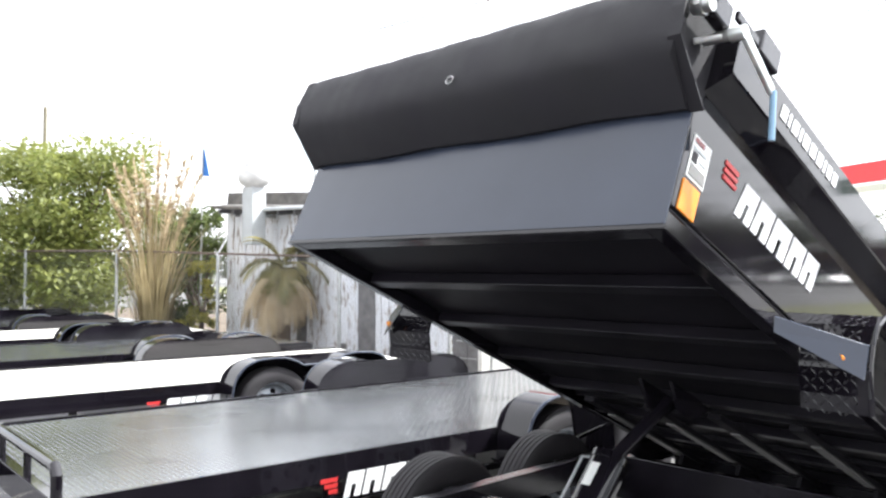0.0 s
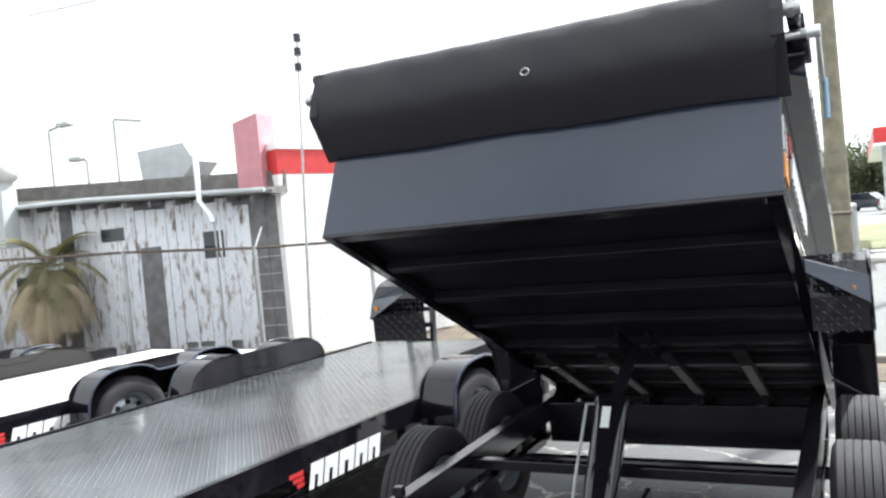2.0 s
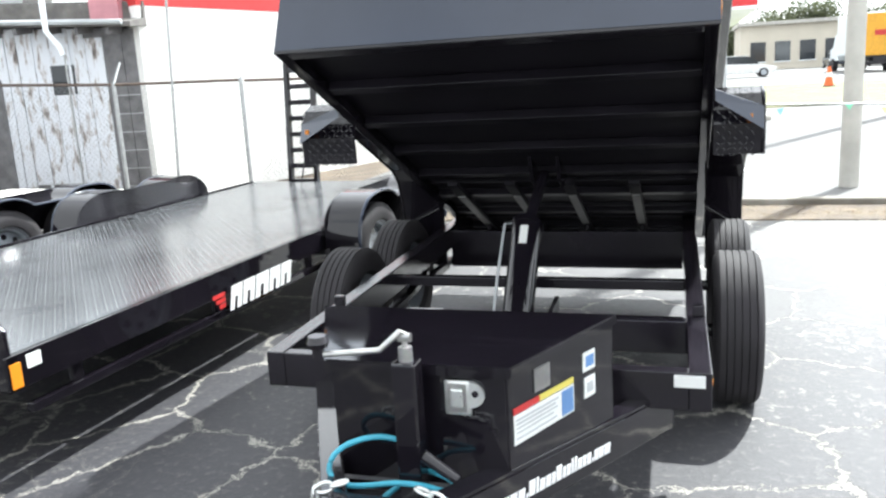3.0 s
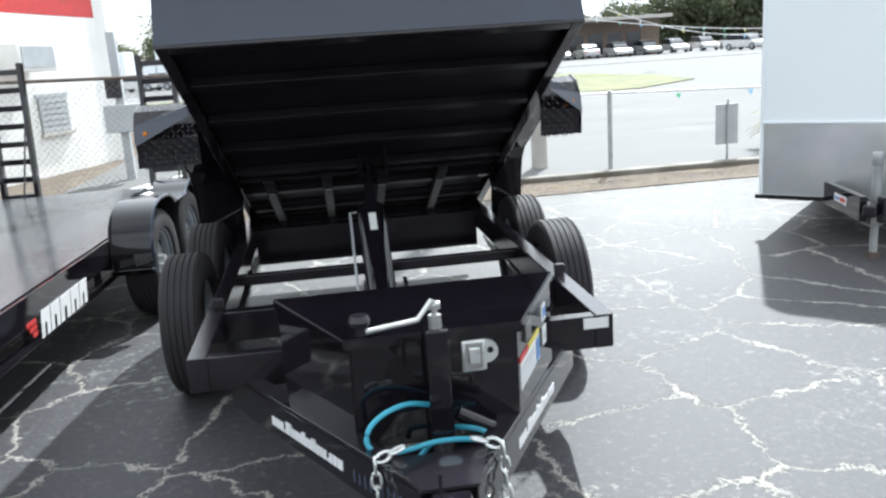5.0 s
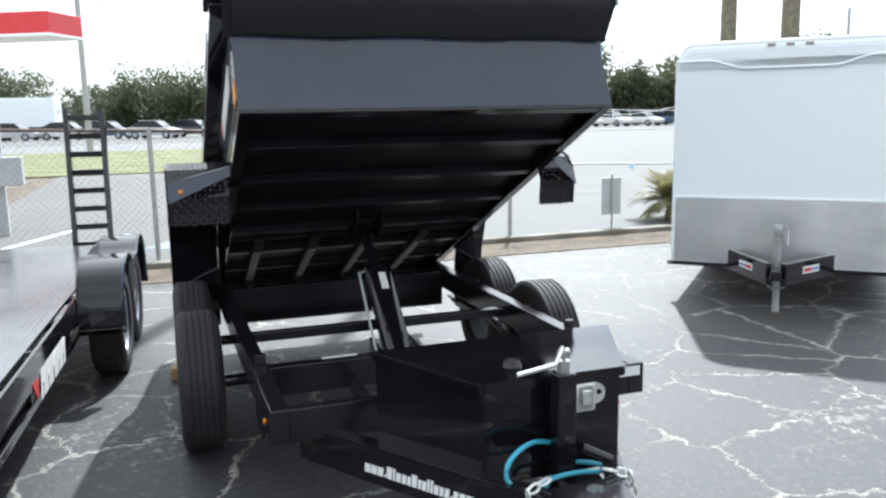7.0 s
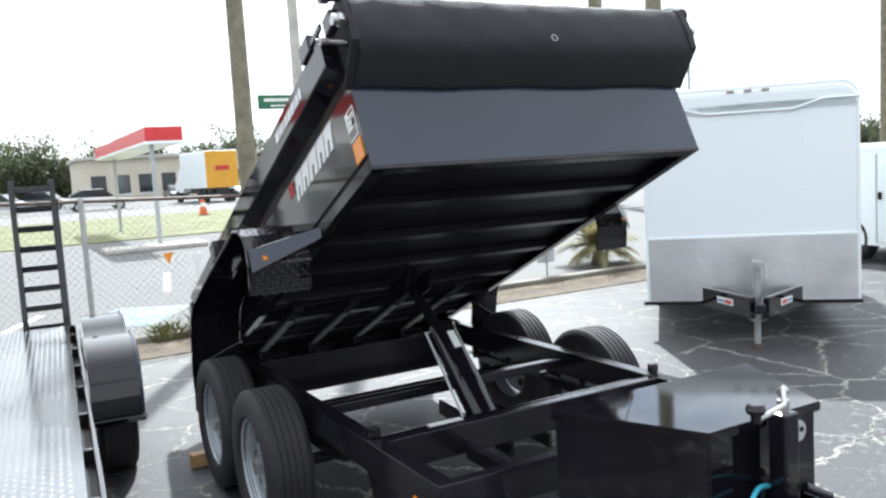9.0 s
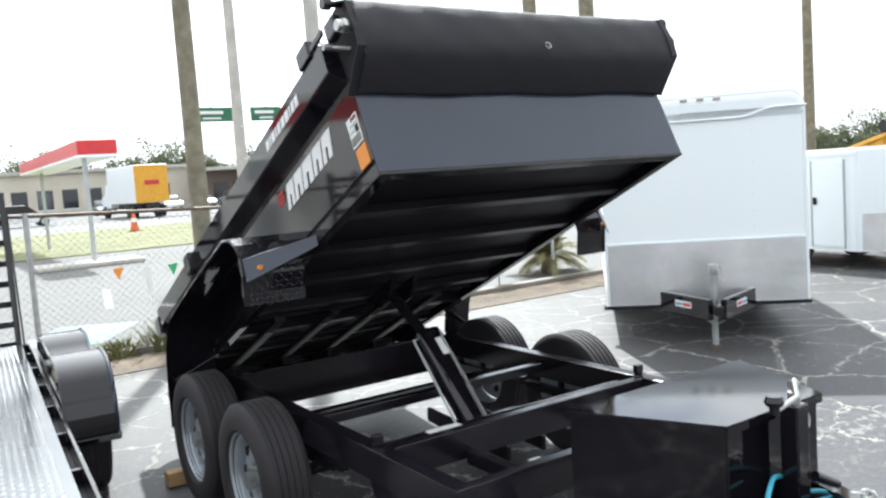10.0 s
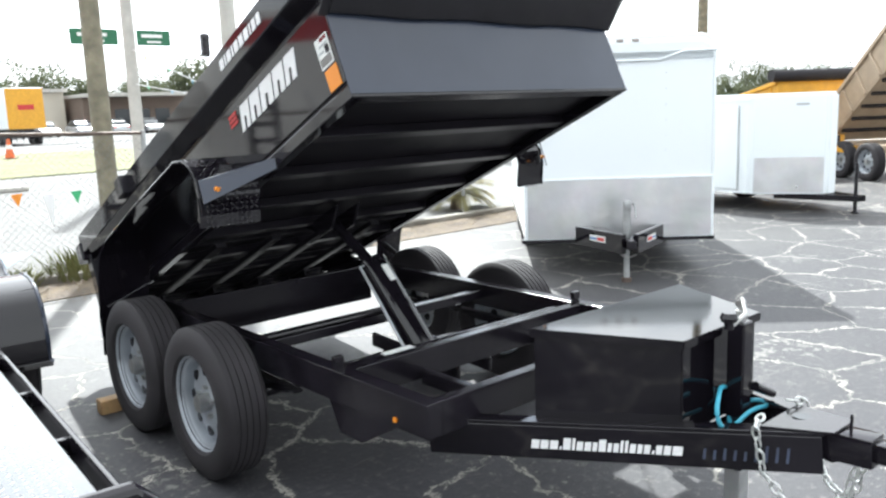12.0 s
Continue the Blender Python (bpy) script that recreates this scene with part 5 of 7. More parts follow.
solo("far_parking", bx(B(), -300, 400, 58, 420, -0.02, 0.06), LOT_FAR, "pale parking lot beyond the road", kind="structure")
solo("dirt_strip", prism(B(), [(-30, 5.2, 0.002), (-13.5, 5.6, 0.002), (-8.6, 7.2, 0.002), (-4.02, 7.5, 0.002), (-4.02, 30, 0.002), (-30, 30, 0.002)], (0, 0, 0.01)), DIRT, "brown dirt and dead leaves behind the fence", kind="structure")
for k, (x, y, ln, turn) in enumerate(((-2.2, 9.2, 3.2, 68), (-3.0, 10.2, 4.0, 66), (2.0, 11.5, 3.0, 60), (0.4, 13.0, 2.6, 80))):
    solo("parking_line", bx(B(), -ln / 2, ln / 2, -0.05, 0.05, 0.031, 0.034), LETTER, "worn white parking line", kind="structure", m=pose(x, y, 0, 0, 0, turn))
solo("blue_mark", bx(B(), -0.7, 0.7, -0.5, 0.5, 0.031, 0.034), material("worn_blue_paint", (0.25, 0.45, 0.6), 0.8, vary=0.4, scale=5, second=(0.42, 0.4, 0.37)), "worn blue parking mark", kind="structure", m=pose(-0.6, 9.6, 0, 0, 0, 60))


def leaf_litter(x0, x1, y0, y1, count, seed):
    """Scattered dead leaves: small bent quads."""
    rnd = random.Random(seed)
    bm = B()
    for _ in range(count):
        c = Vector((rnd.uniform(x0, x1), min(y1, max(y0, rnd.gauss((y0 + y1) / 2, (y1 - y0) / 4))), 0.013 + rnd.random() * 0.006))
        a, r = rnd.random() * 6.28, rnd.uniform(0.006, 0.019)
        u, v = Vector((math.cos(a), math.sin(a), rnd.uniform(-0.4, 0.4))) * r, Vector((-math.sin(a), math.cos(a), rnd.uniform(-0.4, 0.4))) * r * 0.5
        bm.faces.new([bm.verts.new(c + q) for q in (u, v, -u, -v)])
    return bm


solo("leaf_litter", leaf_litter(-3.8, 9, 6.75, 8.05, 9000, 3), STRAW, "scattered dead brown leaves along the kerb", "leaf litter", kind="stuff")


def weeds(count, r, h, seed, mat_w=0.012):
    rnd = random.Random(seed)
    bm = B()
    for _ in range(count):
        a, d = rnd.random() * 6.28, rnd.random() ** 0.7 * r
        p = Vector((math.cos(a) * d, math.sin(a) * d, 0))
        tip = p + Vector((rnd.uniform(-0.15, 0.15) + p.x * 0.5, rnd.uniform(-0.15, 0.15) + p.y * 0.5, h * rnd.uniform(0.5, 1.0)))
        mid = p.lerp(tip, 0.55) + Vector((0, 0, h * 0.12))
        side = Vector((-math.sin(a), math.cos(a), 0)) * mat_w
        v = [bm.verts.new(q) for q in (p - side, p + side, mid + side * 0.7, tip, mid - side * 0.7)]
        bm.faces.new(v)
    return bm


for k, (x, y, r, h) in enumerate(((0.05, 7.95, 0.28, 0.34), (-0.5, 7.92, 0.2, 0.2))):
    solo("weeds", weeds(150, r, h, 40 + k), GRASS, "clump of dry green weeds at the kerb", "weeds", "weeds at the kerb", m=pose(x, y, 0.0))


# ---- fences ----
def chain_link(a, b, z0, z1, pitch=0.075, r=0.0012):
    """Diagonal wires between two posts, both ways."""
    a, b = Vector(a), Vector(b)
    d = b - a
    n = d.normalized()
    bm = B()
    h = z1 - z0
    cnt = int((d.length + h) / pitch)
    for way in (1, -1):
        for k in range(cnt):
            s0 = -h + k * pitch
            e0, e1 = max(0.0, s0), min(d.length, s0 + h)
            if e1 - e0 < 0.03:
                continue
            za, zb = z0 + (e0 - s0), z0 + (e1 - s0)
            if way < 0:
                za, zb = z1 - (e0 - s0), z1 - (e1 - s0)
            p, q = a + n * e0, a + n * e1
            p, q = Vector((p.x, p.y, za)), Vector((q.x, q.y, zb))
            w = (q - p).normalized()
            u = w.cross(Vector((n.y, -n.x, 0))).normalized() * r
            o = Vector((n.y, -n.x, 0)) * r
            va = [bm.verts.new(p + t) for t in (u, o, -u)]
            vb = [bm.verts.new(q + t) for t in (u, o, -u)]
            for i in range(3):
                bm.faces.new((va[i], va[(i + 1) % 3], vb[(i + 1) % 3], vb[i]))
    return bm


def fence(pts, label, barbed=False, step=3.0, mesh=True, rail=None):
    root = thing("chain_link_fence", pose(*pts[0][:2], 0), label, "fence")
    base = Matrix.Translation((-pts[0][0], -pts[0][1], 0))
    for (x0, y0, h0), (x1, y1, h1) in zip(pts, pts[1:]):
        L = math.hypot(x1 - x0, y1 - y0)
        n = max(1, round(L / step))
        for k in range(n):
            f0, f1 = k / n, (k + 1) / n
            p, q = Vector((x0 + (x1 - x0) * f0, y0 + (y1 - y0) * f0, 0)), Vector((x0 + (x1 - x0) * f1, y0 + (y1 - y0) * f1, 0))
            ha, hb = h0 + (h1 - h0) * f0, h0 + (h1 - h0) * f1
            bm = rod(B(), p, p + Vector((0, 0, ha + 0.03)), 0.028, 10)
            if barbed:
                d = (q - p).normalized()
                rod(bm, p + Vector((0, 0, ha)), p + Vector((d.y * 0.22, -d.x * 0.22, ha + 0.28)), 0.015, 8)
            bmesh.ops.transform(bm, matrix=base, verts=bm.verts)
            part("post", bm, GALV, root, "galvanised fence post", True)
            bm = rod(B(), p + Vector((0, 0, ha)), q + Vector((0, 0, hb)), 0.019 if rail is None else 0.011, 8)
            bmesh.ops.transform(bm, matrix=base, verts=bm.verts)
            part("top_rail", bm, rail or RUSTY, root, "dull brown top rail" if rail is None else "thin pale top rail", True)
            if not mesh:
                continue
            bm = chain_link(p, q, 0.04, min(ha, hb))
            bmesh.ops.transform(bm, matrix=base, verts=bm.verts)
            tagged(part("mesh_panel", bm, MESH_WIRE, root, "woven wire mesh"), kind="stuff")
    return root


fence([(0.92, 8.06, 1.44), (-1.2, 8.06, 1.51), (-4.6, 8.02, 1.60)], "low chain-link fence with a brown top rail", False, 3.2)
fence([(-4.65, 8.02, 1.61), (-6.4, 7.85, 1.64), (-8.6, 7.55, 1.75), (-13.6, 6.0, 1.9), (-22, 2.0, 1.95)], "tall chain-link fence with angled barbed-wire arms", True, 2.6)
fence([(0.98, 8.06, 1.05), (3.17, 8.2, 0.97), (5.75, 8.25, 0.88), (8.2, 8.3, 0.86), (16, 8.6, 0.86)], "low galvanised post-and-rail fence at the kerb", False, 2.7, False, GALV)


for x, z, c, nm in ((-0.40, 0.90, ORANGE, "orange"), (-0.11, 0.87, LETTER, "white"), (0.16, 0.88, PENNANT_GREEN, "green")):
    big = nm == "white"
    solo("pennant", prism(B(), [(-0.055, 0, 0), (0.055, 0, 0.01), (0.01 if big else 0.0, -0.02, -0.34 if big else -0.12)], (0, 0.004, 0)), c, "small " + nm + " pennant hanging on the fence", "pennant", "pennants on the fence", m=pose(x, 8.02, z))


PENNANTS = [material("pennant_" + n, c, 0.6, vary=0.1) for n, c in (("blue", (0.25, 0.5, 0.7)), ("yellow", (0.75, 0.68, 0.3)), ("green", (0.2, 0.55, 0.35)), ("white", (0.75, 0.75, 0.72)))]
for x, y, z, k in ((1.62, 8.08, 0.98, 0), (2.28, 8.1, 1.0, 2), (2.62, 8.14, 0.95, 1), (4.05, 8.2, 0.9, 2), (5.0, 8.22, 0.88, 0)):
    solo("pennant", prism(B(), [(-0.04, 0, 0), (0.04, 0, 0.01), (0.0, -0.03, -0.06)], (0, 0.004, 0)), PENNANTS[k], "small " + ("blue", "yellow", "green", "white")[k] + " pennant hanging on the fence", "pennant", "pennants on the fence", m=pose(x, y, z))


def pennant_string(a, b, sag, count, seed):
    """A rope with small cloth triangles hanging from it."""
    rnd = random.Random(seed)
    a, b = Vector(a), Vector(b)
    root = thing("pennant_string", Matrix.Identity(4), "sagging rope of small coloured pennants across the lot", "pennant string", "pennant strings")
    line = [a.lerp(b, t / 30) - Vector((0, 0, sag * 4 * (t / 30) * (1 - t / 30))) for t in range(31)]
    part("rope", tube(B(), line, 0.012, 5), LETTER, root, "pale rope", True)
    for k in range(count):
        t = (k + 0.5) / count
        p = a.lerp(b, t) - Vector((0, 0, sag * 4 * t * (1 - t)))
        w = 0.045 * rnd.uniform(0.7, 1.1)
        part("pennant", prism(B(), [p + Vector((-w, 0, 0)), p + Vector((w, 0, 0)), p + Vector((rnd.uniform(-0.03, 0.03), -0.02, -0.10))], (0, 0.005, 0)), rnd.choice(PENNANTS), root)
    return root


pennant_string((5.5, 20.1, 2.45), (16.9, 21.2, 1.7), 0.35, 18, 61)
pennant_string((5.5, 20.1, 3.3), (16.9, 21.2, 2.4), 1.3, 18, 62)


# ---- worn building and white wall ----
def streaked(name, low, high, rust):
    """Old white paint peeling in vertical streaks over grey wood."""
    m = bpy.data.materials.new(name)
    m.use_nodes = True
    nt = m.node_tree
    b = nt.nodes["Principled BSDF"]
    L = nt.links.new
    co = nt.nodes.new("ShaderNodeTexCoord")
    ob = nt.nodes.new("ShaderNodeObjectInfo")
    add = nt.nodes.new("ShaderNodeVectorMath")
    L(co.outputs["Object"], add.inputs[0])
    comb = nt.nodes.new("ShaderNodeCombineXYZ")
    mul = nt.nodes.new("ShaderNodeMath")
    mul.operation = "MULTIPLY"
    mul.inputs[1].default_value = 37.0
    L(ob.outputs["Random"], mul.inputs[0])
    L(mul.outputs[0], comb.inputs["X"])
    L(comb.outputs[0], add.inputs[1])
    mp = nt.nodes.new("ShaderNodeMapping")
    mp.inputs["Scale"].default_value = (5.5, 5.5, 1.5)
    L(add.outputs[0], mp.inputs["Vector"])
    n = nt.nodes.new("ShaderNodeTexNoise")
    n.inputs["Scale"].default_value, n.inputs["Detail"].default_value, n.inputs["Roughness"].default_value = 1.7, 8, 0.68
    L(mp.outputs["Vector"], n.inputs["Vector"])
    r = nt.nodes.new("ShaderNodeValToRGB")
    r.color_ramp.elements[0].position, r.color_ramp.elements[1].position = 0.355, 0.475
    r.color_ramp.elements[0].color, r.color_ramp.elements[1].color = (*low, 1), (*high, 1)
    e = r.color_ramp.elements.new(0.42)
    e.color = (*rust, 1)
    L(n.outputs["Fac"], r.inputs["Fac"])
    L(r.outputs["Color"], b.inputs["Base Color"])
    b.inputs["Roughness"].default_value = 0.8
    bp = nt.nodes.new("ShaderNodeBump")
    bp.inputs["Strength"].default_value, bp.inputs["Distance"].default_value = 0.5, 0.006
    L(n.outputs["Fac"], bp.inputs["Height"])
    L(bp.outputs["Normal"], b.inputs["Normal"])
    return m


PEEL = streaked("peeling_board_paint", (0.15, 0.13, 0.12), (0.72, 0.74, 0.78), (0.46, 0.42, 0.40))
DARK_BOARD = material("grey_bare_board", (0.2, 0.195, 0.2), 0.85, vary=0.3, scale=6, fine=60, bump=0.4)
def eave(u):
    return EAVE + 0.34 * (1 - min(1, max(0, u / 6.3)))


LC, JC, RC = Vector((-12.7, 7.8, 0)), Vector((-6.4, 8.5, 0)), Vector((-4.3, 14.6, 0))
EAVE = 2.38


def run_matrix(a, b):
    d = (b - a).normalized()
    m = Matrix(((d.x, -d.y, 0, a.x), (d.y, d.x, 0, a.y), (0, 0, 1, 0), (0, 0, 0, 1)))
    return m, (b - a).length


wm, wl = run_matrix(LC, JC)
wall = solo("wall_worn", prism(B(), [(0, 0.03, 0), (wl, 0.03, 0), (wl, 0.03, EAVE), (0, 0.03, EAVE + 0.34)], (0, 0.22, 0)), DARK_BOARD, "weathered plank wall with peeling white paint", kind="structure", m=wm)
rnd = random.Random(11)
u, k = 0.0, 0
while u < wl - 0.05:
    w = min(rnd.uniform(0.16, 0.34), wl - u)
    dark = rnd.random() < 0.09
    z1 = eave(u + w) - rnd.choice((0, 0, 0, 0.06, 0.12))
    z0 = rnd.choice((0, 0, 0, 0.05, 0.3)) if not dark else 0
    t = rnd.uniform(0.018, 0.032)
    part("board", bx(B(), u + 0.006, u + w - 0.006, 0.03 - t, 0.028, z0, z1, 0.003), DARK_BOARD if dark else PEEL, wall)
    if rnd.random() < 0.3 and not dark:
        part("batten", bx(B(), u - 0.02, u + 0.02, 0.03 - t - 0.02, 0.029 - t, 0.1, z1, 0.003), PEEL, wall)
    u += w
for uu, za, zb, w in ((4.95, 1.55, 1.95, 0.36), (3.0, 1.95, 2.15, 0.5), (1.1, 1.2, 1.5, 0.3)):
    part("broken_hole", bx(B(), uu, uu + w, -0.012, -0.006, za, zb, 0.004), GLASS_DARK, wall, "dark broken opening in the boards")
part("doorway", bx(B(), 3.75, 4.15, -0.01, -0.004, 0.0, 1.8, 0.003), DARK_BOARD, wall, "dark grey boarded doorway")
# burglar-bar ladder on the wall
bm = B()
for q in (5.95, 6.3):
    beam(bm, (q, -0.06, 0.05), (q, -0.06, 1.55), 0.02, 0.02, 0)
for zz in range(6):
    beam(bm, (5.9, -0.06, 0.25 + 0.25 * zz), (6.32, -0.06, 0.25 + 0.25 * zz), 0.015, 0.015, 0)
solo("wire_rack", bm, GALV, "thin wire rack leaning on the plank wall", "rack", m=wm)
# roof over it
bm = prism(B(), [(0, -0.35, eave(0)), (0, 3.2, eave(0) + 0.1), (0, 3.2, eave(0) + 0.36), (0, 0.02, eave(0) + 0.34), (0, 0.0, eave(0) + 0.12), (0, -0.35, eave(0) + 0.06)], (wl + 0.1, 0, -0.34))
solo("roof", bm, ROOF, "low grey roof with a parapet and ragged eaves", kind="structure", m=wm)
bm = B()
for q in range(14):
    x = 0.2 + q * wl / 14
    beam(bm, (x, -0.33, eave(x) - 0.055), (x, 0.3, eave(x) + 0.02), 0.05, 0.09, 0.003)
solo("rafter_ends", bm, DARK_BOARD, "dark rotten rafter ends under the eave", kind="structure", m=wm)
solo("gutter", tube(B(), [(1.6, -0.38, eave(1.6) + 0.0), (wl * 0.5, -0.38, eave(3.2) + 0.06), (wl, -0.38, EAVE + 0.06)], 0.035, 8), GREY_METAL, "sagging grey gutter", kind="structure", m=wm, smooth=True)
bm = B()
tube(bm, [(5.46, -0.42, EAVE - 0.32), (5.42, -0.42, EAVE - 0.2), (5.26, -0.42, EAVE + 0.0), (5.26, -0.42, EAVE + 1.15)], 0.04, 10)
solo("vent_pipe", bm, WHITE_PAINT, "white standing vent pipe with a bend", "pipe", m=wm, smooth=True)
solo("conduit", tube(B(), [(5.47, -0.41, 0.0), (5.47, -0.41, EAVE - 0.31)], 0.014, 8), GALV, "thin grey conduit below the vent pipe", "pipe", m=wm, smooth=True)
# roof ventilator on its duct
HOOD = material("weathered_white_metal", (0.58, 0.57, 0.56), 0.55, vary=0.12, scale=6)
bm = B()
lathe(bm, [(0, 0.02), (0, 0.13), (0.03, 0.17), (0.09, 0.25), (0.17, 0.285), (0.27, 0.285), (0.33, 0.26), (0.37, 0.235), (0.38, 0.2), (0.40, 0.2), (0.45, 0.19), (0.47, 0.16), (0.48, 0.02)], 28, "z")
vt = thing("roof_ventilator", wm @ pose(1.55, -0.5, 0.0), "round white roof ventilator on a square grey duct", "ventilator")
part("duct", bx(B(), -0.15, 0.15, -0.15, 0.15, 2.0, 3.02, 0.01), GREY_METAL, vt, "grey sheet-metal duct")
bmesh.ops.transform(bm, matrix=Matrix.Translation((0, 0, 3.0)), verts=bm.verts)
part("hood", bm, HOOD, vt, "white ribbed hood", True)
part("duct_bracket", bx(B(), -0.02, 0.02, -0.02, 0.5, 2.5, 2.54), GALV, vt)
# rooftop cooler, lamps, pink board, pole
bm = prism(B(), [(0, 0, 0), (1.0, 0, 0), (1.35, 0, 0.35), (1.1, 0, 0.75), (-0.1, 0, 0.7)], (0, 0.8, 0))
solo("rooftop_cooler", bm, GREY_METAL, "pale grey rooftop cooler box", "air conditioner", m=wm @ pose(3.15, 0.9, EAVE + 0.5) @ Matrix.Scale(0.8, 4))
for lx, ly, h, arm, tilt in ((-15.12, 11.5, 4.72, 0.55, 0.06), (-13.03, 11.5, 4.66, 0.8, -0.14), (-14.1, 11.6, 3.95, -0.3, 0.04)):
    lp = thing("street_lamp", pose(lx, ly, 0), "thin grey lamp on a bent arm above the roof", "lamp", "lamps behind the roof")
    part("arm", tube(B(), [(0, 0, 0), (0, 0, h - 0.03), (0.04 if arm > 0 else -0.04, 0, h), (arm, 0, h + tilt)], 0.03, 8), GALV, lp, "", True)
    if arm < 0.7:
        part("lamp_head", bx(B(), arm - 0.2, arm + 0.2, -0.1, 0.1, h + tilt - 0.06, h + tilt + 0.05, 0.03), GREY_METAL, lp, "", True)
bm = prism(B(), [(0, 0, 0), (0.5, 0, 0.02), (0.5, 0, 1.32), (0, 0, 1.2)], (0, 0.5, 0))
solo("pink_sign_box", bm, PINK, "faded pink sign box on the roof corner", "sign box", m=wm @ pose(wl - 0.62, -0.1, EAVE + 0.07) @ Matrix.Scale(0.85, 4))
ww, wlen = run_matrix(JC + Vector((0.05, -0.05, 0)), RC)
solo("wall_white", prism(B(), [(0, 0, 0), (wlen, 0, 0), (wlen, 0, 2.62), (0, 0, 2.66)], (0, 0.25, 0)), WALL_WHITE, "bright white stucco wall", kind="structure", m=ww)
solo("wall_stripe", prism(B(), [(0, -0.004, 2.664), (wlen, -0.004, 2.624), (wlen, -0.004, 2.98), (0, -0.004, 3.02)], (0, 0.26, 0)), RED, "red stripe along the top of the white wall", kind="structure", m=ww)
solo("wall_coping", prism(B(), [(0, -0.02, 3.024), (wlen, -0.02, 2.984), (wlen, -0.02, 3.10), (0, -0.02, 3.13)], (0, 0.3, 0)), WALL_WHITE, "white coping above the stripe", kind="structure", m=ww)
wr_m, wr_l = run_matrix(RC, RC + Vector((-4.5, 3.5, 0)))
solo("wall_return", bx(B(), 0.0, wr_l, -0.25, 0, 0, 3.1), WALL_WHITE, "white stucco return wall", kind="structure", m=wr_m)
gw = thing("window", ww @ pose(wlen - 1.95, -0.01, 0), "grey louvred window in the white wall", "window")
part("pane", bx(B(), 0, 0.75, -0.012, 0.0, 0.72, 1.30, 0.004), GALV, gw, "dull grey pane")
part("window_frame", bx(B(), -0.05, 0.80, -0.02, 0.0, 1.30, 1.36, 0.004), GREY_METAL, gw)
part("window_sill", bx(B(), -0.05, 0.80, -0.06, 0.0, 0.66, 0.72, 0.006), CONCRETE, gw)
for k in range(6):
    part("louvre", bx(B(), 0.01, 0.74, -0.03, -0.013, 0.74 + 0.095 * k, 0.80 + 0.095 * k, 0.003), GREY_METAL, gw)
acb = thing("air_conditioner", ww @ pose(wlen - 2.4, -0.01, 0), "white wall-mounted air conditioner box", "air conditioner")
part("casing", bx(B(), -0.45, 0.45, -0.5, 0.0, 1.72, 2.15, 0.02), WALL_WHITE, acb, "", True)
part("grille", bx(B(), -0.38, 0.38, -0.515, -0.5, 1.77, 2.10, 0.004), GREY_METAL, acb)
# meter cabinet beside the corner
mc = thing("meter_cabinet", pose(-3.28, 11.4, 0), "pale blue-grey utility cabinet on a post", "utility cabinet")
part("post", bx(B(), -0.06, 0.06, -0.06, 0.06, 0, 2.2, 0.005), GREY_METAL, mc)
part("cabinet_box", bx(B(), -0.22, 0.32, -0.2, 0.0, 0.75, 1.15, 0.01), GREY_METAL, mc)
part("meter", bx(B(), -0.16, 0.06, -0.14, -0.06, 1.25, 1.55, 0.01), BLACK_FLAT, mc, "dark meter box")
# thin leaning mast in front of the walls
ms = thing("mast", pose(-5.66, 7.9, 0), "thin dark leaning mast with insulators", "mast")
part("rod", rod(B(), (0, 0, 0), (0.27, 0, 4.38), 0.02, 8, 0.014), GALV, ms, "", True)
for zz in (3.9, 4.1, 4.28):
    part("insulator", rod(B(), (0.27 * zz / 4.38, 0, zz), (0.27 * zz / 4.38, 0, zz + 0.1), 0.05, 10), BLACK_FLAT, ms)
# pennant flag
FLAG_BLUE = material("blue_cloth", (0.05, 0.2, 0.55), 0.7, vary=0.15)
fl = thing("pennant_flag", pose(-13.3, 7.55, 0), "small blue pennant flag on a thin pole", "flag")
part("pole", rod(B(), (0, 0, 0), (0.05, 0, 3.95), 0.02, 8), GALV, fl, "", True)
part("pennant", prism(B(), [(0.0, 0, 3.42), (0.24, 0.05, 3.4), (0.05, 0.02, 4.02)], (0, 0.01, 0)), FLAG_BLUE, fl, "faded blue cloth")


# ---- plants ----
def leaf_cloud(bm, centre, radius, count, size, rnd, squash=0.8):
    for _ in range(count):
        v = Vector((rnd.gauss(0, 1), rnd.gauss(0, 1), rnd.gauss(0, 1))).normalized() * radius * rnd.random() ** 0.4
        v.z *= squash
        c = Vector(centre) + v
        a = Vector((rnd.uniform(-1, 1), rnd.uniform(-1, 1), rnd.uniform(-0.6, 0.8))).normalized()
        b = a.cross(Vector((rnd.uniform(-1, 1), rnd.uniform(-1, 1), 1))).normalized()
        s = size * rnd.uniform(0.6, 1.4)
        bm.faces.new([bm.verts.new(c + q) for q in (a * s, b * s * 0.45, -a * s, -b * s * 0.45)])


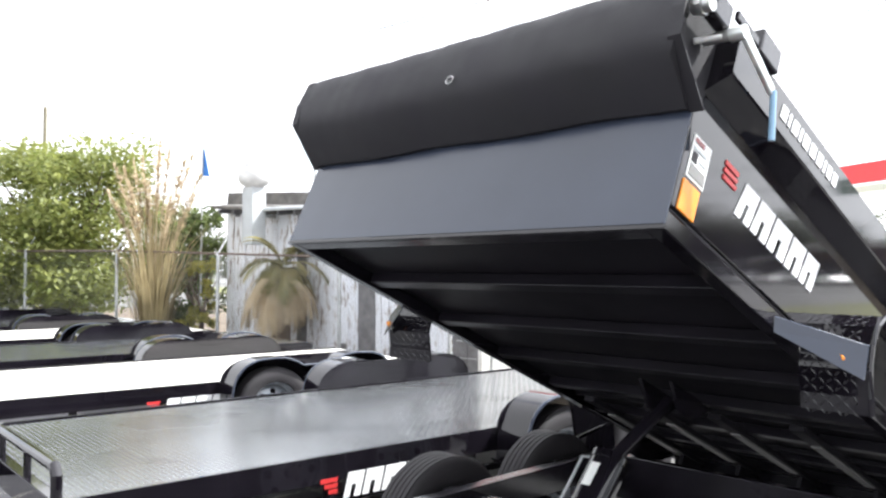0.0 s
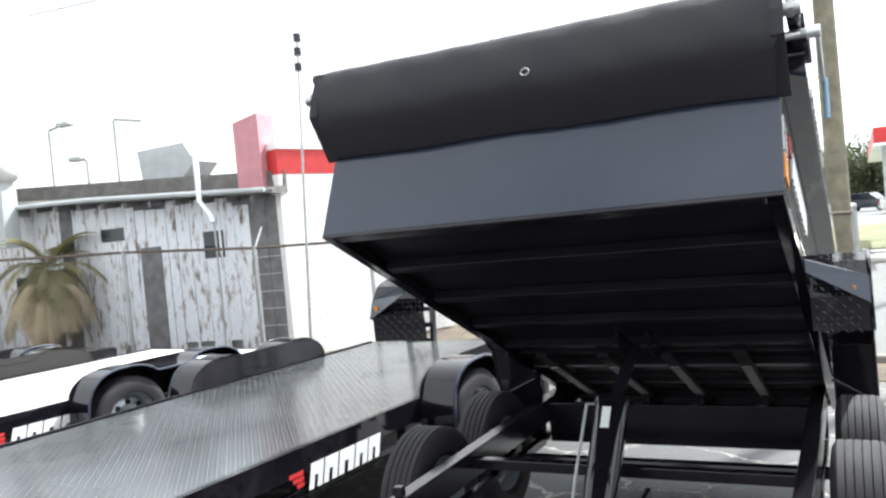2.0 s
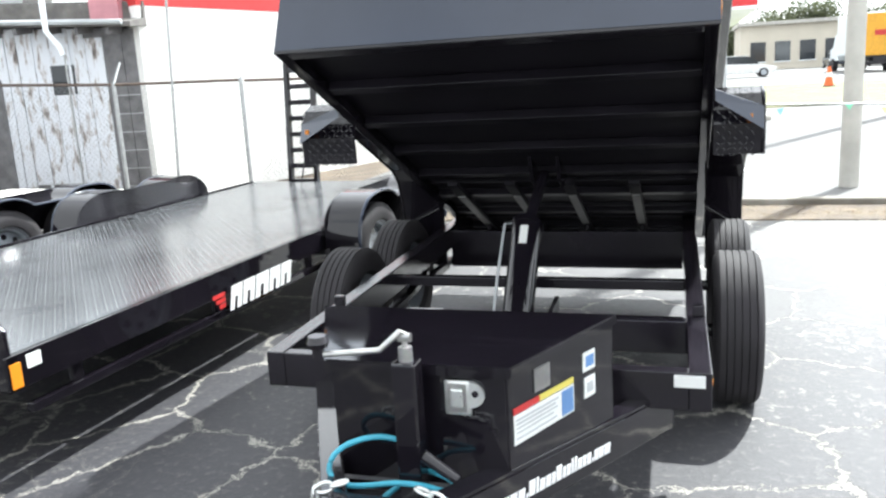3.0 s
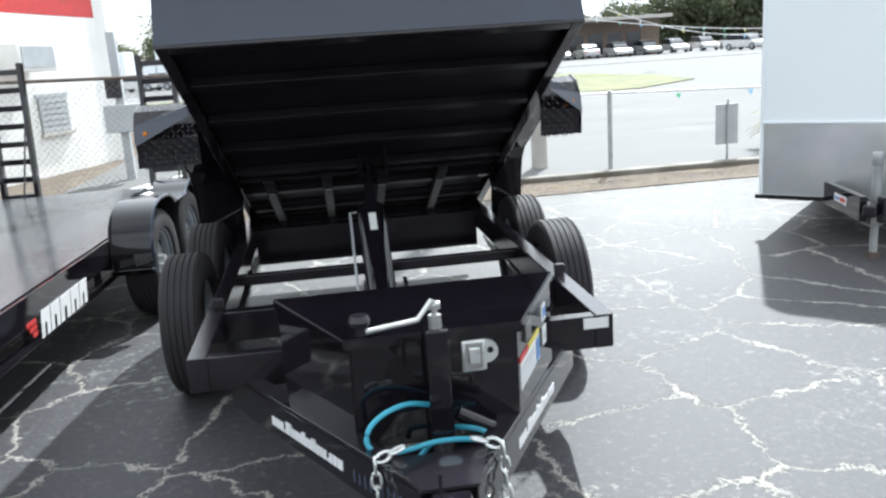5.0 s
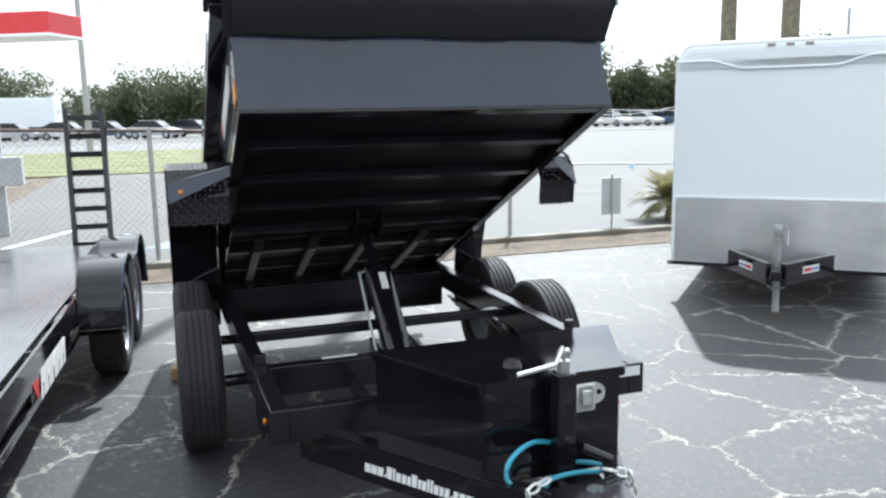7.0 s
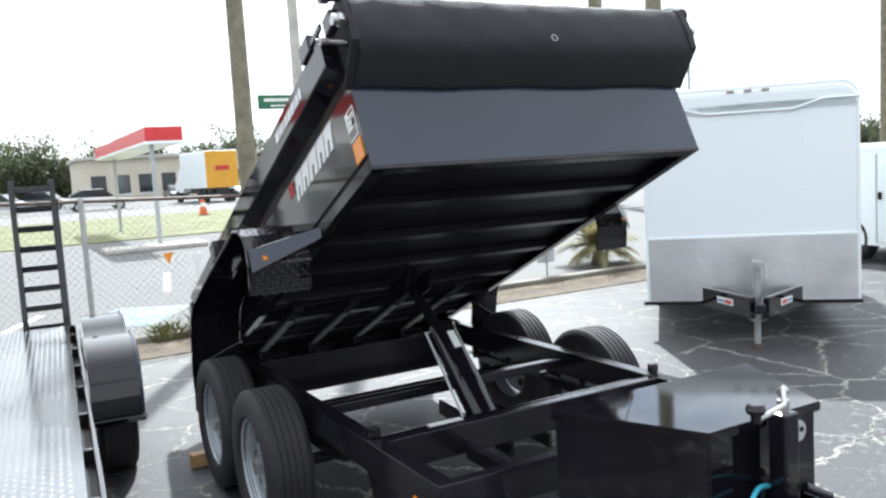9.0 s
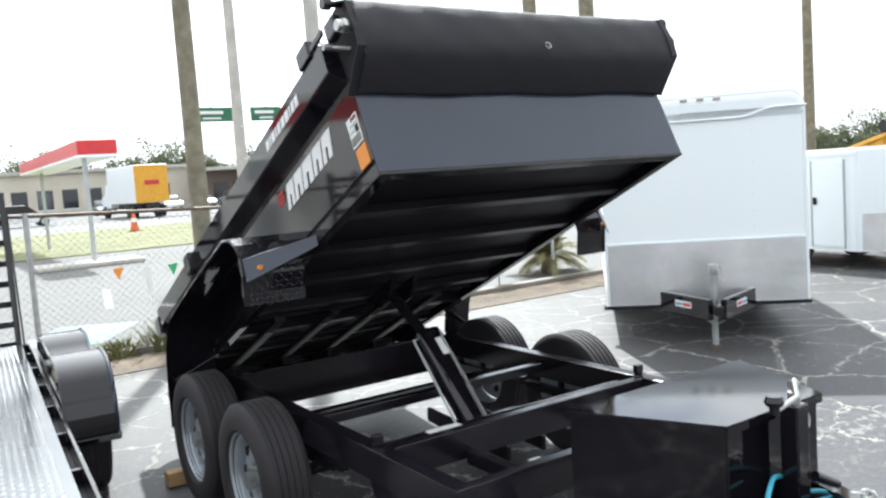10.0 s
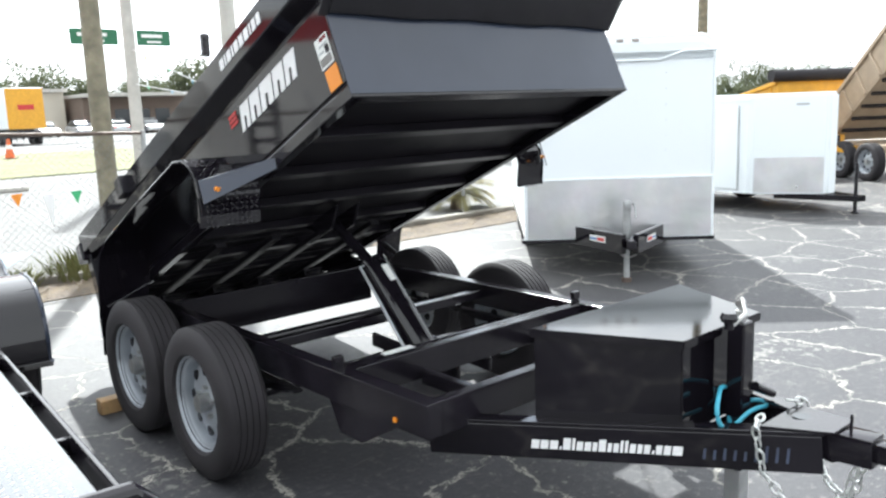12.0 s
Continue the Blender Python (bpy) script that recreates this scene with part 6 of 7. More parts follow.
def tree(name, x, y, h, r, leaf, label, seed, clumps=34, per=130, size=0.09, squash=0.8, low=0.15):
    rnd = random.Random(seed)
    root = thing(name, pose(x, y, 0), label, "tree" if name == "tree" else "shrub", "trees and shrubs")
    bm = B()
    rod(bm, (0, 0, -0.05), (0.05, 0.03, h * 0.45), 0.05 * r + 0.03, 10, 0.03 * r + 0.02)
    tips = []
    for k in range(7):
        a = k * 0.9 + rnd.random()
        p = Vector((0.05, 0.03, h * rnd.uniform(0.2, 0.45)))
        q = Vector((math.cos(a) * r * 0.6, math.sin(a) * r * 0.6, h * rnd.uniform(0.5, 0.9)))
        rod(bm, p, q, 0.025 * r + 0.012, 7, 0.008)
    part("trunk", bm, BARK, root, "brown branching trunk", True)
    bm = B()
    for k in range(clumps):
        a, d = rnd.random() * 6.28, rnd.random() ** 0.6 * r * 0.85
        z = h * (low + (0.92 - low) * rnd.random())
        d *= math.sqrt(max(0.12, 1 - ((z / h - 0.5) / 0.56) ** 2))
        leaf_cloud(bm, (math.cos(a) * d, math.sin(a) * d, z), r * rnd.uniform(0.2, 0.36), per, size, rnd, squash)
    tagged(part("crown", bm, leaf, root, "uneven leafy crown"), kind="stuff")
    return root


def palm(name, x, y, trunk_h, length, count, leaf, label, seed, droop=0.6):
    rnd = random.Random(seed)
    root = thing(name, pose(x, y, 0), label, "palm", "palms")
    if trunk_h > 0.05:
        part("trunk", rod(B(), (0, 0, -0.05), (0.03, 0, trunk_h), 0.14, 12, 0.11), BARK, root, "rough palm trunk", True)
    for k in range(count):
        a = k * 2.399 + rnd.random() * 0.4
        up = rnd.uniform(0.25, 1.35)
        bm = B()
        prev = Vector((0, 0, trunk_h))
        dirv = Vector((math.cos(a) * math.cos(up), math.sin(a) * math.cos(up), math.sin(up)))
        ln = length * rnd.uniform(0.7, 1.1)
        side = Vector((-math.sin(a), math.cos(a), 0))
        n = 28
        w = side * 0.005
        l0, r0 = bm.verts.new(prev - w), bm.verts.new(prev + w)
        for i in range(n):
            dirv = (dirv + Vector((0, 0, -droop * 0.11))).normalized()
            p = prev + dirv * ln / n
            l1, r1 = bm.verts.new(p - w), bm.verts.new(p + w)
            bm.faces.new((l0, l1, r1, r0))
            if i > 3:
                ll = length * 0.26 * math.sin(math.pi * (i + 0.5) / (n + 1)) + 0.03
                for sgn, va, vb in ((-1, l0, l1), (1, r0, r1)):
                    tip = p + (side * sgn * 0.75 + dirv * 0.6 + Vector((0, 0, -0.25 * droop))).normalized() * ll
                    bm.faces.new((va, vb, bm.verts.new(tip)))
            prev, l0, r0 = p, l1, r1
        part("frond", bm, leaf, root)
    return root


YELLOW_GREEN = leaf_material("yellow_green_leaves", (0.18, 0.19, 0.04), (0.42, 0.38, 0.08))
TAN_FROND = leaf_material("dry_tan_fronds", (0.30, 0.23, 0.14), (0.62, 0.52, 0.37))
DRY_BLADE = leaf_material("dry_brown_blades", (0.16, 0.12, 0.06), (0.42, 0.35, 0.2))
PALM_GREEN = leaf_material("palm_green", (0.11, 0.12, 0.045), (0.36, 0.30, 0.15))
tree("tree", -17.0, 6.3, 4.45, 2.5, LEAF, "broad bushy green tree behind the fence", 21, 90, 330, 0.07)
tree("tree", -19.8, 4.6, 4.5, 2.4, LEAF, "rounded green tree behind the fence", 22, 70, 300, 0.07)
tree("tree", -14.0, 7.7, 2.9, 1.1, DARK_LEAF, "dark shrub beside the plank wall", 23, 30, 120, 0.08)
tree("shrub", -18.5, 2.6, 2.4, 1.3, YELLOW_GREEN, "yellow-green shrub behind the fence", 24, 26, 110, 0.09)
tree("shrub", -12.6, 7.2, 1.8, 0.5, YELLOW_GREEN, "yellow flowering shrub at the wall corner", 25, 14, 90, 0.05)


def plume_grass(x, y, h, count, seed):
    """Tall dry grass: a fan of narrow arching blades, and stalks that bend out and end in feathery plumes."""
    rnd = random.Random(seed)
    root = thing("plume_grass", pose(x, y, 0), "tall dry tan plume grass behind the fence", "grass clump")
    bm = B()
    for k in range(260):
        a, lean = rnd.random() * 6.28, rnd.uniform(0.05, 0.42)
        o = Vector((math.cos(a) * 0.3 * rnd.random(), math.sin(a) * 0.3 * rnd.random(), 0))
        ln = h * rnd.uniform(0.4, 0.85)
        side = Vector((-math.sin(a), math.cos(a), 0)) * 0.012
        rim = []
        for f in (0.35, 0.7):
            rim.append(o + Vector((math.cos(a) * lean * ln * f ** 1.7, math.sin(a) * lean * ln * f ** 1.7, ln * (f - 0.3 * lean * f * f))))
        tip = o + Vector((math.cos(a) * lean * ln, math.sin(a) * lean * ln, ln * (1 - 0.55 * lean)))
        pairs = [(bm.verts.new(q - side * g), bm.verts.new(q + side * g)) for q, g in ((o, 1.0), (rim[0], 1.0), (rim[1], 0.7), (tip, 0.1))]
        for p, q in zip(pairs, pairs[1:]):
            bm.faces.new((p[0], p[1], q[1], q[0]))
    tagged(part("blades", bm, DRY_BLADE, root, "dry narrow arching leaf blades"), kind="stuff")
    for k in range(count):
        a = k * 2.399 + rnd.random() * 0.5
        lean = rnd.uniform(0.04, 0.33)
        ln = h * rnd.uniform(0.84, 1.1) * (1 - 0.25 * lean)
        bm = B()
        out = Vector((math.cos(a) * lean * ln, math.sin(a) * lean * ln, 0))

        def stalk(f):
            return out * (0.05 + 0.95 * f ** 1.8) + Vector((0, 0, ln * (f - 0.25 * lean * f ** 3)))

        tube(bm, [stalk(f / 6) for f in range(7)], 0.008, 5)
        for j in range(120):
            f = 0.68 + 0.32 * rnd.random()
            b2 = rnd.random() * 6.28
            c = stalk(f)
            w = 0.15 * math.sin(math.pi * min(1, (f - 0.64) / 0.36)) + 0.03
            e = c + Vector((math.cos(b2) * w, math.sin(b2) * w, 0.11 * rnd.uniform(-0.2, 1.2)))
            t = Vector((-math.sin(b2), math.cos(b2), 0)) * 0.024
            bm.faces.new([bm.verts.new(q) for q in (c - t, c + t, e)])
        part("plume", bm, TAN_FROND, root, "feathery tan plume")
    return root


plume_grass(-12.75, 6.35, 3.75, 18, 31)
palm("palm", -10.35, 7.62, 1.55, 1.0, 34, PALM_GREEN, "green and brown drooping palm before the plank wall", 32, 0.75)
palm("palm", -10.25, 7.5, 1.25, 1.15, 24, TAN_FROND, "dead brown palm with drooping fronds before the plank wall", 33, 1.25)
palm("palmetto", 5.95, 8.6, 0.25, 0.72, 60, PALM_GREEN, "green palmetto bush beside the low fence", 34, 0.5)


# ---- poles, wires and signs ----
def pole(name, x, y, h, r, mat, label, category="pole"):
    return solo(name, rod(B(), (0, 0, 0), (0, 0, h), r, 16, r * 0.72), mat, label, category, m=pose(x, y, 0), smooth=True)


pole("utility_pole", 0.78, 8.9, 11, 0.115, POLE_WOOD, "tall brown wooden utility pole behind the fence")
pole("utility_pole", 2.45, 8.9, 10, 0.105, CONCRETE, "pale grey concrete pole at the kerb")
pole("utility_pole", 5.5, 20.3, 11, 0.16, CONCRETE, "tall pale concrete pole beside the road")
pole("utility_pole", 16.9, 21.5, 20, 0.27, POLE_WOOD, "brown wooden utility pole behind the cargo trailer")
up = thing("transformer_pole", pose(17.2, 19.0, 0), "wooden pole carrying grey transformer boxes", "pole")
part("shaft", rod(B(), (0, 0, 0), (0, 0, 17), 0.28, 16, 0.22), POLE_WOOD, up, "", True)
part("transformer", bx(B(), 0.26, 1.05, -0.4, 0.4, 5.0, 6.3, 0.03), GREY_METAL, up, "grey transformer box")
pole("utility_pole", 18.3, 11.9, 7.5, 0.16, POLE_WOOD, "tall dark wooden pole beyond the cargo trailers")


def wire(a, b, sag, r, label):
    a, b = Vector(a), Vector(b)
    pts = [a.lerp(b, t / 24) - Vector((0, 0, sag * 4 * (t / 24) * (1 - t / 24))) for t in range(25)]
    return solo("power_line", tube(B(), pts, r, 5), BLACK_FLAT, label, "cable", "overhead cables", smooth=True)


wire((-64.0, 20, 13.3), (62.0, 20, 6.6), 0.0, 0.022, "thin dark overhead power line")
wire((-28.3, 30, 2.9), (18.0, 30, 20.9), 0.0, 0.02, "thin dark overhead power line")
wire((-24.0, 30, 5.6), (18.7, 30, 16.7), 0.0, 0.016, "thin dark overhead service wire")
wire((-4.5, 42.5, 6.5), (42, 41.5, 6.3), 0.6, 0.02, "thin dark overhead power line")
wire((-4.2, 41.5, 7.3), (42, 41.5, 7.3), 0.3, 0.02, "thin dark signal span wire")
xp = thing("signal_pole", pose(-4.5, 42.5, 0), "grey metal pole with a crossarm across the lot", "pole")
part("shaft", rod(B(), (0, 0, 0), (0, 0, 10.4), 0.16, 12, 0.11), GALV, xp, "", True)
part("crossarm", beam(B(), (-0.5, 0, 9.9), (1.3, 0, 10.3), 0.1, 0.1), POLE_WOOD, xp)
pole("signal_pole", 42, 41.5, 8.0, 0.14, GALV, "grey metal signal pole beyond the cargo trailer")

pole("utility_pole", -64, 20, 14, 0.2, POLE_WOOD, "far wooden utility pole carrying a power line")
pole("utility_pole", 62, 20, 7, 0.16, POLE_WOOD, "wooden utility pole carrying a power line")

# street signs on the span wire: plain bars for the names
GREEN_SIGN = material("green_sign", (0.02, 0.14, 0.07), 0.5, vary=0.1)
for x, z, w in ((11.8, 5.65, 2.3), (14.8, 5.65, 1.75)):
    sg = thing("street_sign", pose(x, 41.5, z), "green hanging street sign with white bars", "street sign", "street signs")
    part("panel", bx(B(), -w / 2, w / 2, -0.03, 0.03, -0.38, 0.38, 0.02), GREEN_SIGN, sg)
    for dx, dz, ww_, hh in ((-0.1, 0.1, 0.62, 0.16), (0.0, -0.2, 0.42, 0.09)):
        part("sign_bar", bx(B(), dx - w * ww_ / 2, dx + w * ww_ / 2, -0.045, -0.031, dz - hh / 2, dz + hh / 2), LETTER, sg)
    part("hanger", rod(B(), (0, 0, 0.38), (0, 0, 1.42), 0.03, 6), GALV, sg)
tl = thing("traffic_light", pose(17.6, 41.5, 5.35), "dark hanging traffic light", "traffic light")
part("housing", bx(B(), -0.2, 0.2, -0.15, 0.15, -0.6, 0.6, 0.03), BLACK_FLAT, tl)
part("hanger", rod(B(), (0, 0, 0.6), (0, 0, 1.68), 0.03, 6), GALV, tl)
for k in range(3):
    part("visor", rod(B(), (0, -0.15, 0.36 - 0.36 * k), (0, -0.32, 0.36 - 0.36 * k), 0.14, 12), BLACK_FLAT, tl)

cone = thing("traffic_barrel", pose(6.6, 38.2, 0.06), "orange and white traffic cone on the grass", "traffic cone")
part("cone_body", rod(B(), (0, 0, 0.04), (0, 0, 0.85), 0.2, 16, 0.06), material("orange_plastic", (0.8, 0.16, 0.04), 0.5), cone, "", True)
part("cone_band", rod(B(), (0, 0, 0.42), (0, 0, 0.6), 0.145, 16, 0.112), LETTER, cone, "white reflective band", True)
part("cone_base", bx(B(), -0.25, 0.25, -0.25, 0.25, 0, 0.04, 0.01), BLACK_FLAT, cone)

sgn = thing("sign", pose(4.72, 8.25, 0), "pale blank back of a small sign on a post", "sign")
part("post", rod(B(), (0, 0, 0), (0, 0, 0.78), 0.014, 8), GALV, sgn)
part("panel", bx(B(), -0.15, 0.15, 0.015, 0.022, 0.22, 0.72, 0.003), GREY_METAL, sgn, "pale grey sign back")

vnose_trailer()

# ---- filling station canopies ----
CANOPY_RED = material("red_fascia", (0.62, 0.035, 0.04), 0.4, vary=0.08)


def canopy(x0, x1, y0, y1, z0, z1, posts, label, turn=0):
    root = thing("canopy", pose((x0 + x1) / 2, (y0 + y1) / 2, 0, 0, 0, turn), label, "canopy", "filling station canopies")
    o = Matrix.Translation((-(x0 + x1) / 2, -(y0 + y1) / 2, 0))

    def put(name, bm, mat, lb=""):
        bmesh.ops.transform(bm, matrix=o, verts=bm.verts)
        return part(name, bm, mat, root, lb)

    put("fascia", bx(B(), x0, x1, y0, y1, z0 + 0.1, z1, 0.02), CANOPY_RED, "red canopy fascia")
    put("soffit", bx(B(), x0 - 0.02, x1 + 0.02, y0 - 0.02, y1 + 0.02, z0 + 0.03, z0 + 0.098, 0.01), WHITE_PAINT, "white canopy edge")
    for px, py in posts:
        put("post", bx(B(), px - 0.05, px + 0.05, py - 0.05, py + 0.05, 0.0, z0 + 0.03, 0.01), GREY_METAL, "pale grey canopy post")


canopy(-7.35, -2.85, 20.93, 22.33, 3.6, 4.2, ((-7.0, 21.6),), "white-edged red filling station canopy on posts", -26.6)
canopy(1.35, 2.25, 19.8, 31, 2.6, 3.05, ((1.55, 20.2), (1.8, 29.5)), "red canopy on a single pale post by the road")
solo("pump_island", bx(B(), 0.2, 2.6, 19.6, 20.7, 0.02, 0.16, 0.05), CONCRETE, "grey concrete pump island", kind="structure")


# ---- far buildings ----
def far_building(x0, x1, y0, y1, h, mat, label, windows, roof_over=0.6):
    root = thing("building", pose((x0 + x1) / 2, y0, 0), label, "building", "buildings across the road")
    cx = (x0 + x1) / 2
    part("wall", bx(B(), x0 - cx, x1 - cx, 0, y1 - y0, 0, h), mat, root)
    part("roof", bx(B(), x0 - cx - 0.3, x1 - cx + 0.3, -roof_over, y1 - y0 + 0.2, h, h + 0.35, 0.02), CONCRETE, root)
    for wx, wz, ww_, wh in windows:
        wd = part("window", bx(B(), wx - cx, wx - cx + ww_, -0.06, 0.1, wz, wz + wh), GLASS_DARK, root, "dark window")
        part("window_frame", bx(B(), wx - cx - 0.1, wx - cx + ww_ + 0.1, -0.09, -0.062, wz - 0.1, wz), WHITE_PAINT, wd)


BEIGE = material("beige_stucco", (0.6, 0.55, 0.46), 0.85, vary=0.06, scale=0.6)
BROWN_WALL = material("brown_brick_far", (0.2, 0.15, 0.12), 0.85, vary=0.15)
far_building(6, 25, 92, 104, 4.6, BEIGE, "long low cream shop building", [(7 + 2.4 * k, 0.9, 1.5, 2.0) for k in range(7)])
far_building(25.6, 37, 88, 100, 3.9, BROWN_WALL, "low brown building with a deep canopy roof", [(26.6 + 2.2 * k, 0.3, 1.6, 2.3) for k in range(4)], 3.0)
far_building(-42, -28, 100, 110, 4.0, WHITE_PAINT, "low white building beside the trees", [(-40 + 3 * k, 1, 1.6, 1.5) for k in range(4)])


# ---- vehicles ----
CAR_GLASS = material("car_glass", (0.02, 0.025, 0.03), 0.08, vary=0.1, bump=0)
TAIL = material("tail_lamp_red", (0.5, 0.02, 0.02), 0.25, vary=0.05)


def car(paint, label, long=4.5, tall=1.5):
    """A parked car, nose to -y, centre at the origin."""
    root = thing("car", Matrix.Identity(4), label, "car", "parked cars")
    h = long / 2
    body = [(-h, 0.35), (-h, 0.62), (-h + 0.1, 0.72), (-h + 1.15, 0.92), (h - 0.35, 0.98), (h - 0.02, 0.85), (h, 0.40), (h - 0.1, 0.28), (-h + 0.1, 0.28)]
    bm = prism(B(), [(-0.87, y, z) for y, z in body], (1.74, 0, 0))
    bmesh.ops.bevel(bm, geom=list(bm.edges), offset=0.06, segments=2, affect="EDGES")
    part("body", bm, paint, root, "", True)
    cab = [(-h + 1.1, 0.9), (-h + 1.75, tall - 0.06), (-h + 2.3, tall), (h - 1.2, tall - 0.02), (h - 0.55, tall - 0.3), (h - 0.35, 0.95)]
    bm = prism(B(), [(-0.74, y, z) for y, z in cab], (1.48, 0, 0))
    bmesh.ops.bevel(bm, geom=list(bm.edges), offset=0.06, segments=2, affect="EDGES")
    part("cabin", bm, CAR_GLASS, root, "dark tinted glass cabin", True)
    part("roof", bx(B(), -0.68, 0.68, -h + 1.9, h - 1.1, tall - 0.02, tall + 0.03, 0.02), paint, root, "", True)
    for s in (-1, 1):
        part("headlight", bx(B(), s * 0.62 - 0.16, s * 0.62 + 0.16, -h - 0.015, -h + 0.05, 0.55, 0.68, 0.02), ALU, root)
        part("tail_light", bx(B(), s * 0.68 - 0.14, s * 0.68 + 0.14, h - 0.04, h + 0.015, 0.65, 0.8, 0.02), TAIL, root, "red tail light")
        for y in (-h + 0.85, h - 0.85):
            w = part("tyre", rod(B(), (s * 0.72, y, 0.32), (s * 0.9, y, 0.32), 0.32, 20), RUBBER, root, "", True)
            part("rim", rod(B(), (s * 0.895, y, 0.32), (s * 0.91, y, 0.32), 0.2, 14), RIM, w)
    return root


PAINTS = [material("car_paint_" + n, c, 0.25, metal=0.3, vary=0.05, coat=0.6) for n, c in (("silver", (0.5, 0.51, 0.52)), ("white", (0.75, 0.76, 0.76)), ("dark", (0.03, 0.035, 0.045)), ("blue", (0.05, 0.09, 0.16)))]
NAMES = ("silver parked saloon car", "white parked saloon car", "dark parked saloon car", "deep blue parked saloon car")
cars = [car(p, n) for p, n in zip(PAINTS, NAMES)]
used = [False] * 4


def park(k, x, y, turn):
    m = pose(x, y, 0.07 if y > 50 else 0.05, 0, 0, turn)
    if used[k]:
        copy_thing(cars[k], m)
    else:
        cars[k].matrix_world = m
        used[k] = True


rnd = random.Random(5)
for k in range(13):
    park(rnd.choice((0, 1, 1, 0, 2)), 14 + k * 3.3, 84 + rnd.uniform(-0.6, 0.6), rnd.choice((0, 0, 180)))
for k in range(12):
    park(rnd.choice((0, 1, 2, 3, 1)), 40 + k * 3.1, 74 - k * 0.9, 20)
for k in range(9):
    park(rnd.choice((0, 1, 2, 3)), 47 + k * 3.1, 82 - k * 0.9, 20)
for x, y, k, t in ((1.6, 74, 2, 62), (-1.6, 72, 0, 62), (-15.5, 79.0, 3, 80), (4.4, 62, 1, 92), (-5.5, 75, 3, 64)):
    park(k, x, y, t)
for k in range(7):
    park(rnd.choice((0, 1, 2)), -34 + k * 4.2, 76 + rnd.uniform(-1, 1), 70)


def box_truck(label, panel, x, y, turn):
    root = thing("box_truck", pose(x, y, 0.05, 0, 0, turn), label, "truck", "trucks")
    part("cargo_box", bx(B(), -1.25, 1.25, -3.4, 3.4, 1.1, 3.9, 0.05), WHITE_PAINT, root, "white cargo box")
    part("rear_panel", bx(B(), -1.22, 1.22, -3.44, -3.402, 1.1, 3.85, 0.01), panel, root, "coloured rear doors")
    part("panel_mark", bx(B(), -0.5, 0.55, -3.47, -3.445, 2.4, 2.75, 0.01), RED if panel is not WHITE_PAINT else GREY_METAL, root)
    part("chassis", bx(B(), -0.5, 0.5, -3.3, 5.2, 0.7, 1.08, 0.02), BLACK_FLAT, root)
    cab = prism(B(), [(-1.1, 3.6, 0.8), (-1.1, 3.6, 2.7), (-1.1, 4.6, 2.65), (-1.1, 5.1, 1.8), (-1.1, 5.9, 1.6), (-1.1, 5.9, 0.8)], (2.2, 0, 0))
    part("cab", cab, WHITE_PAINT, root, "white cab")
    part("bumper", bx(B(), -1.2, 1.2, -3.42, -3.3, 0.5, 0.7, 0.02), BLACK_FLAT, root)
    for s in (-1, 1):
        for yy in (-2.2, -1.1, 5.0):
            part("tyre", rod(B(), (s * 0.85, yy, 0.48), (s * 1.18, yy, 0.48), 0.48, 18), RUBBER, root, "", True)


YELLOW = material("yellow_paint", (0.72, 0.36, 0.03), 0.4, vary=0.1)
TAN = material("tan_paint", (0.38, 0.295, 0.21), 0.5, vary=0.12)
box_truck("white delivery truck with yellow rear doors", YELLOW, 12.9, 64, 4)
box_truck("white box truck by the trees", WHITE_PAINT, -14, 88, 80)
box_truck("white box truck by the trees", WHITE_PAINT, -24, 90, 80)


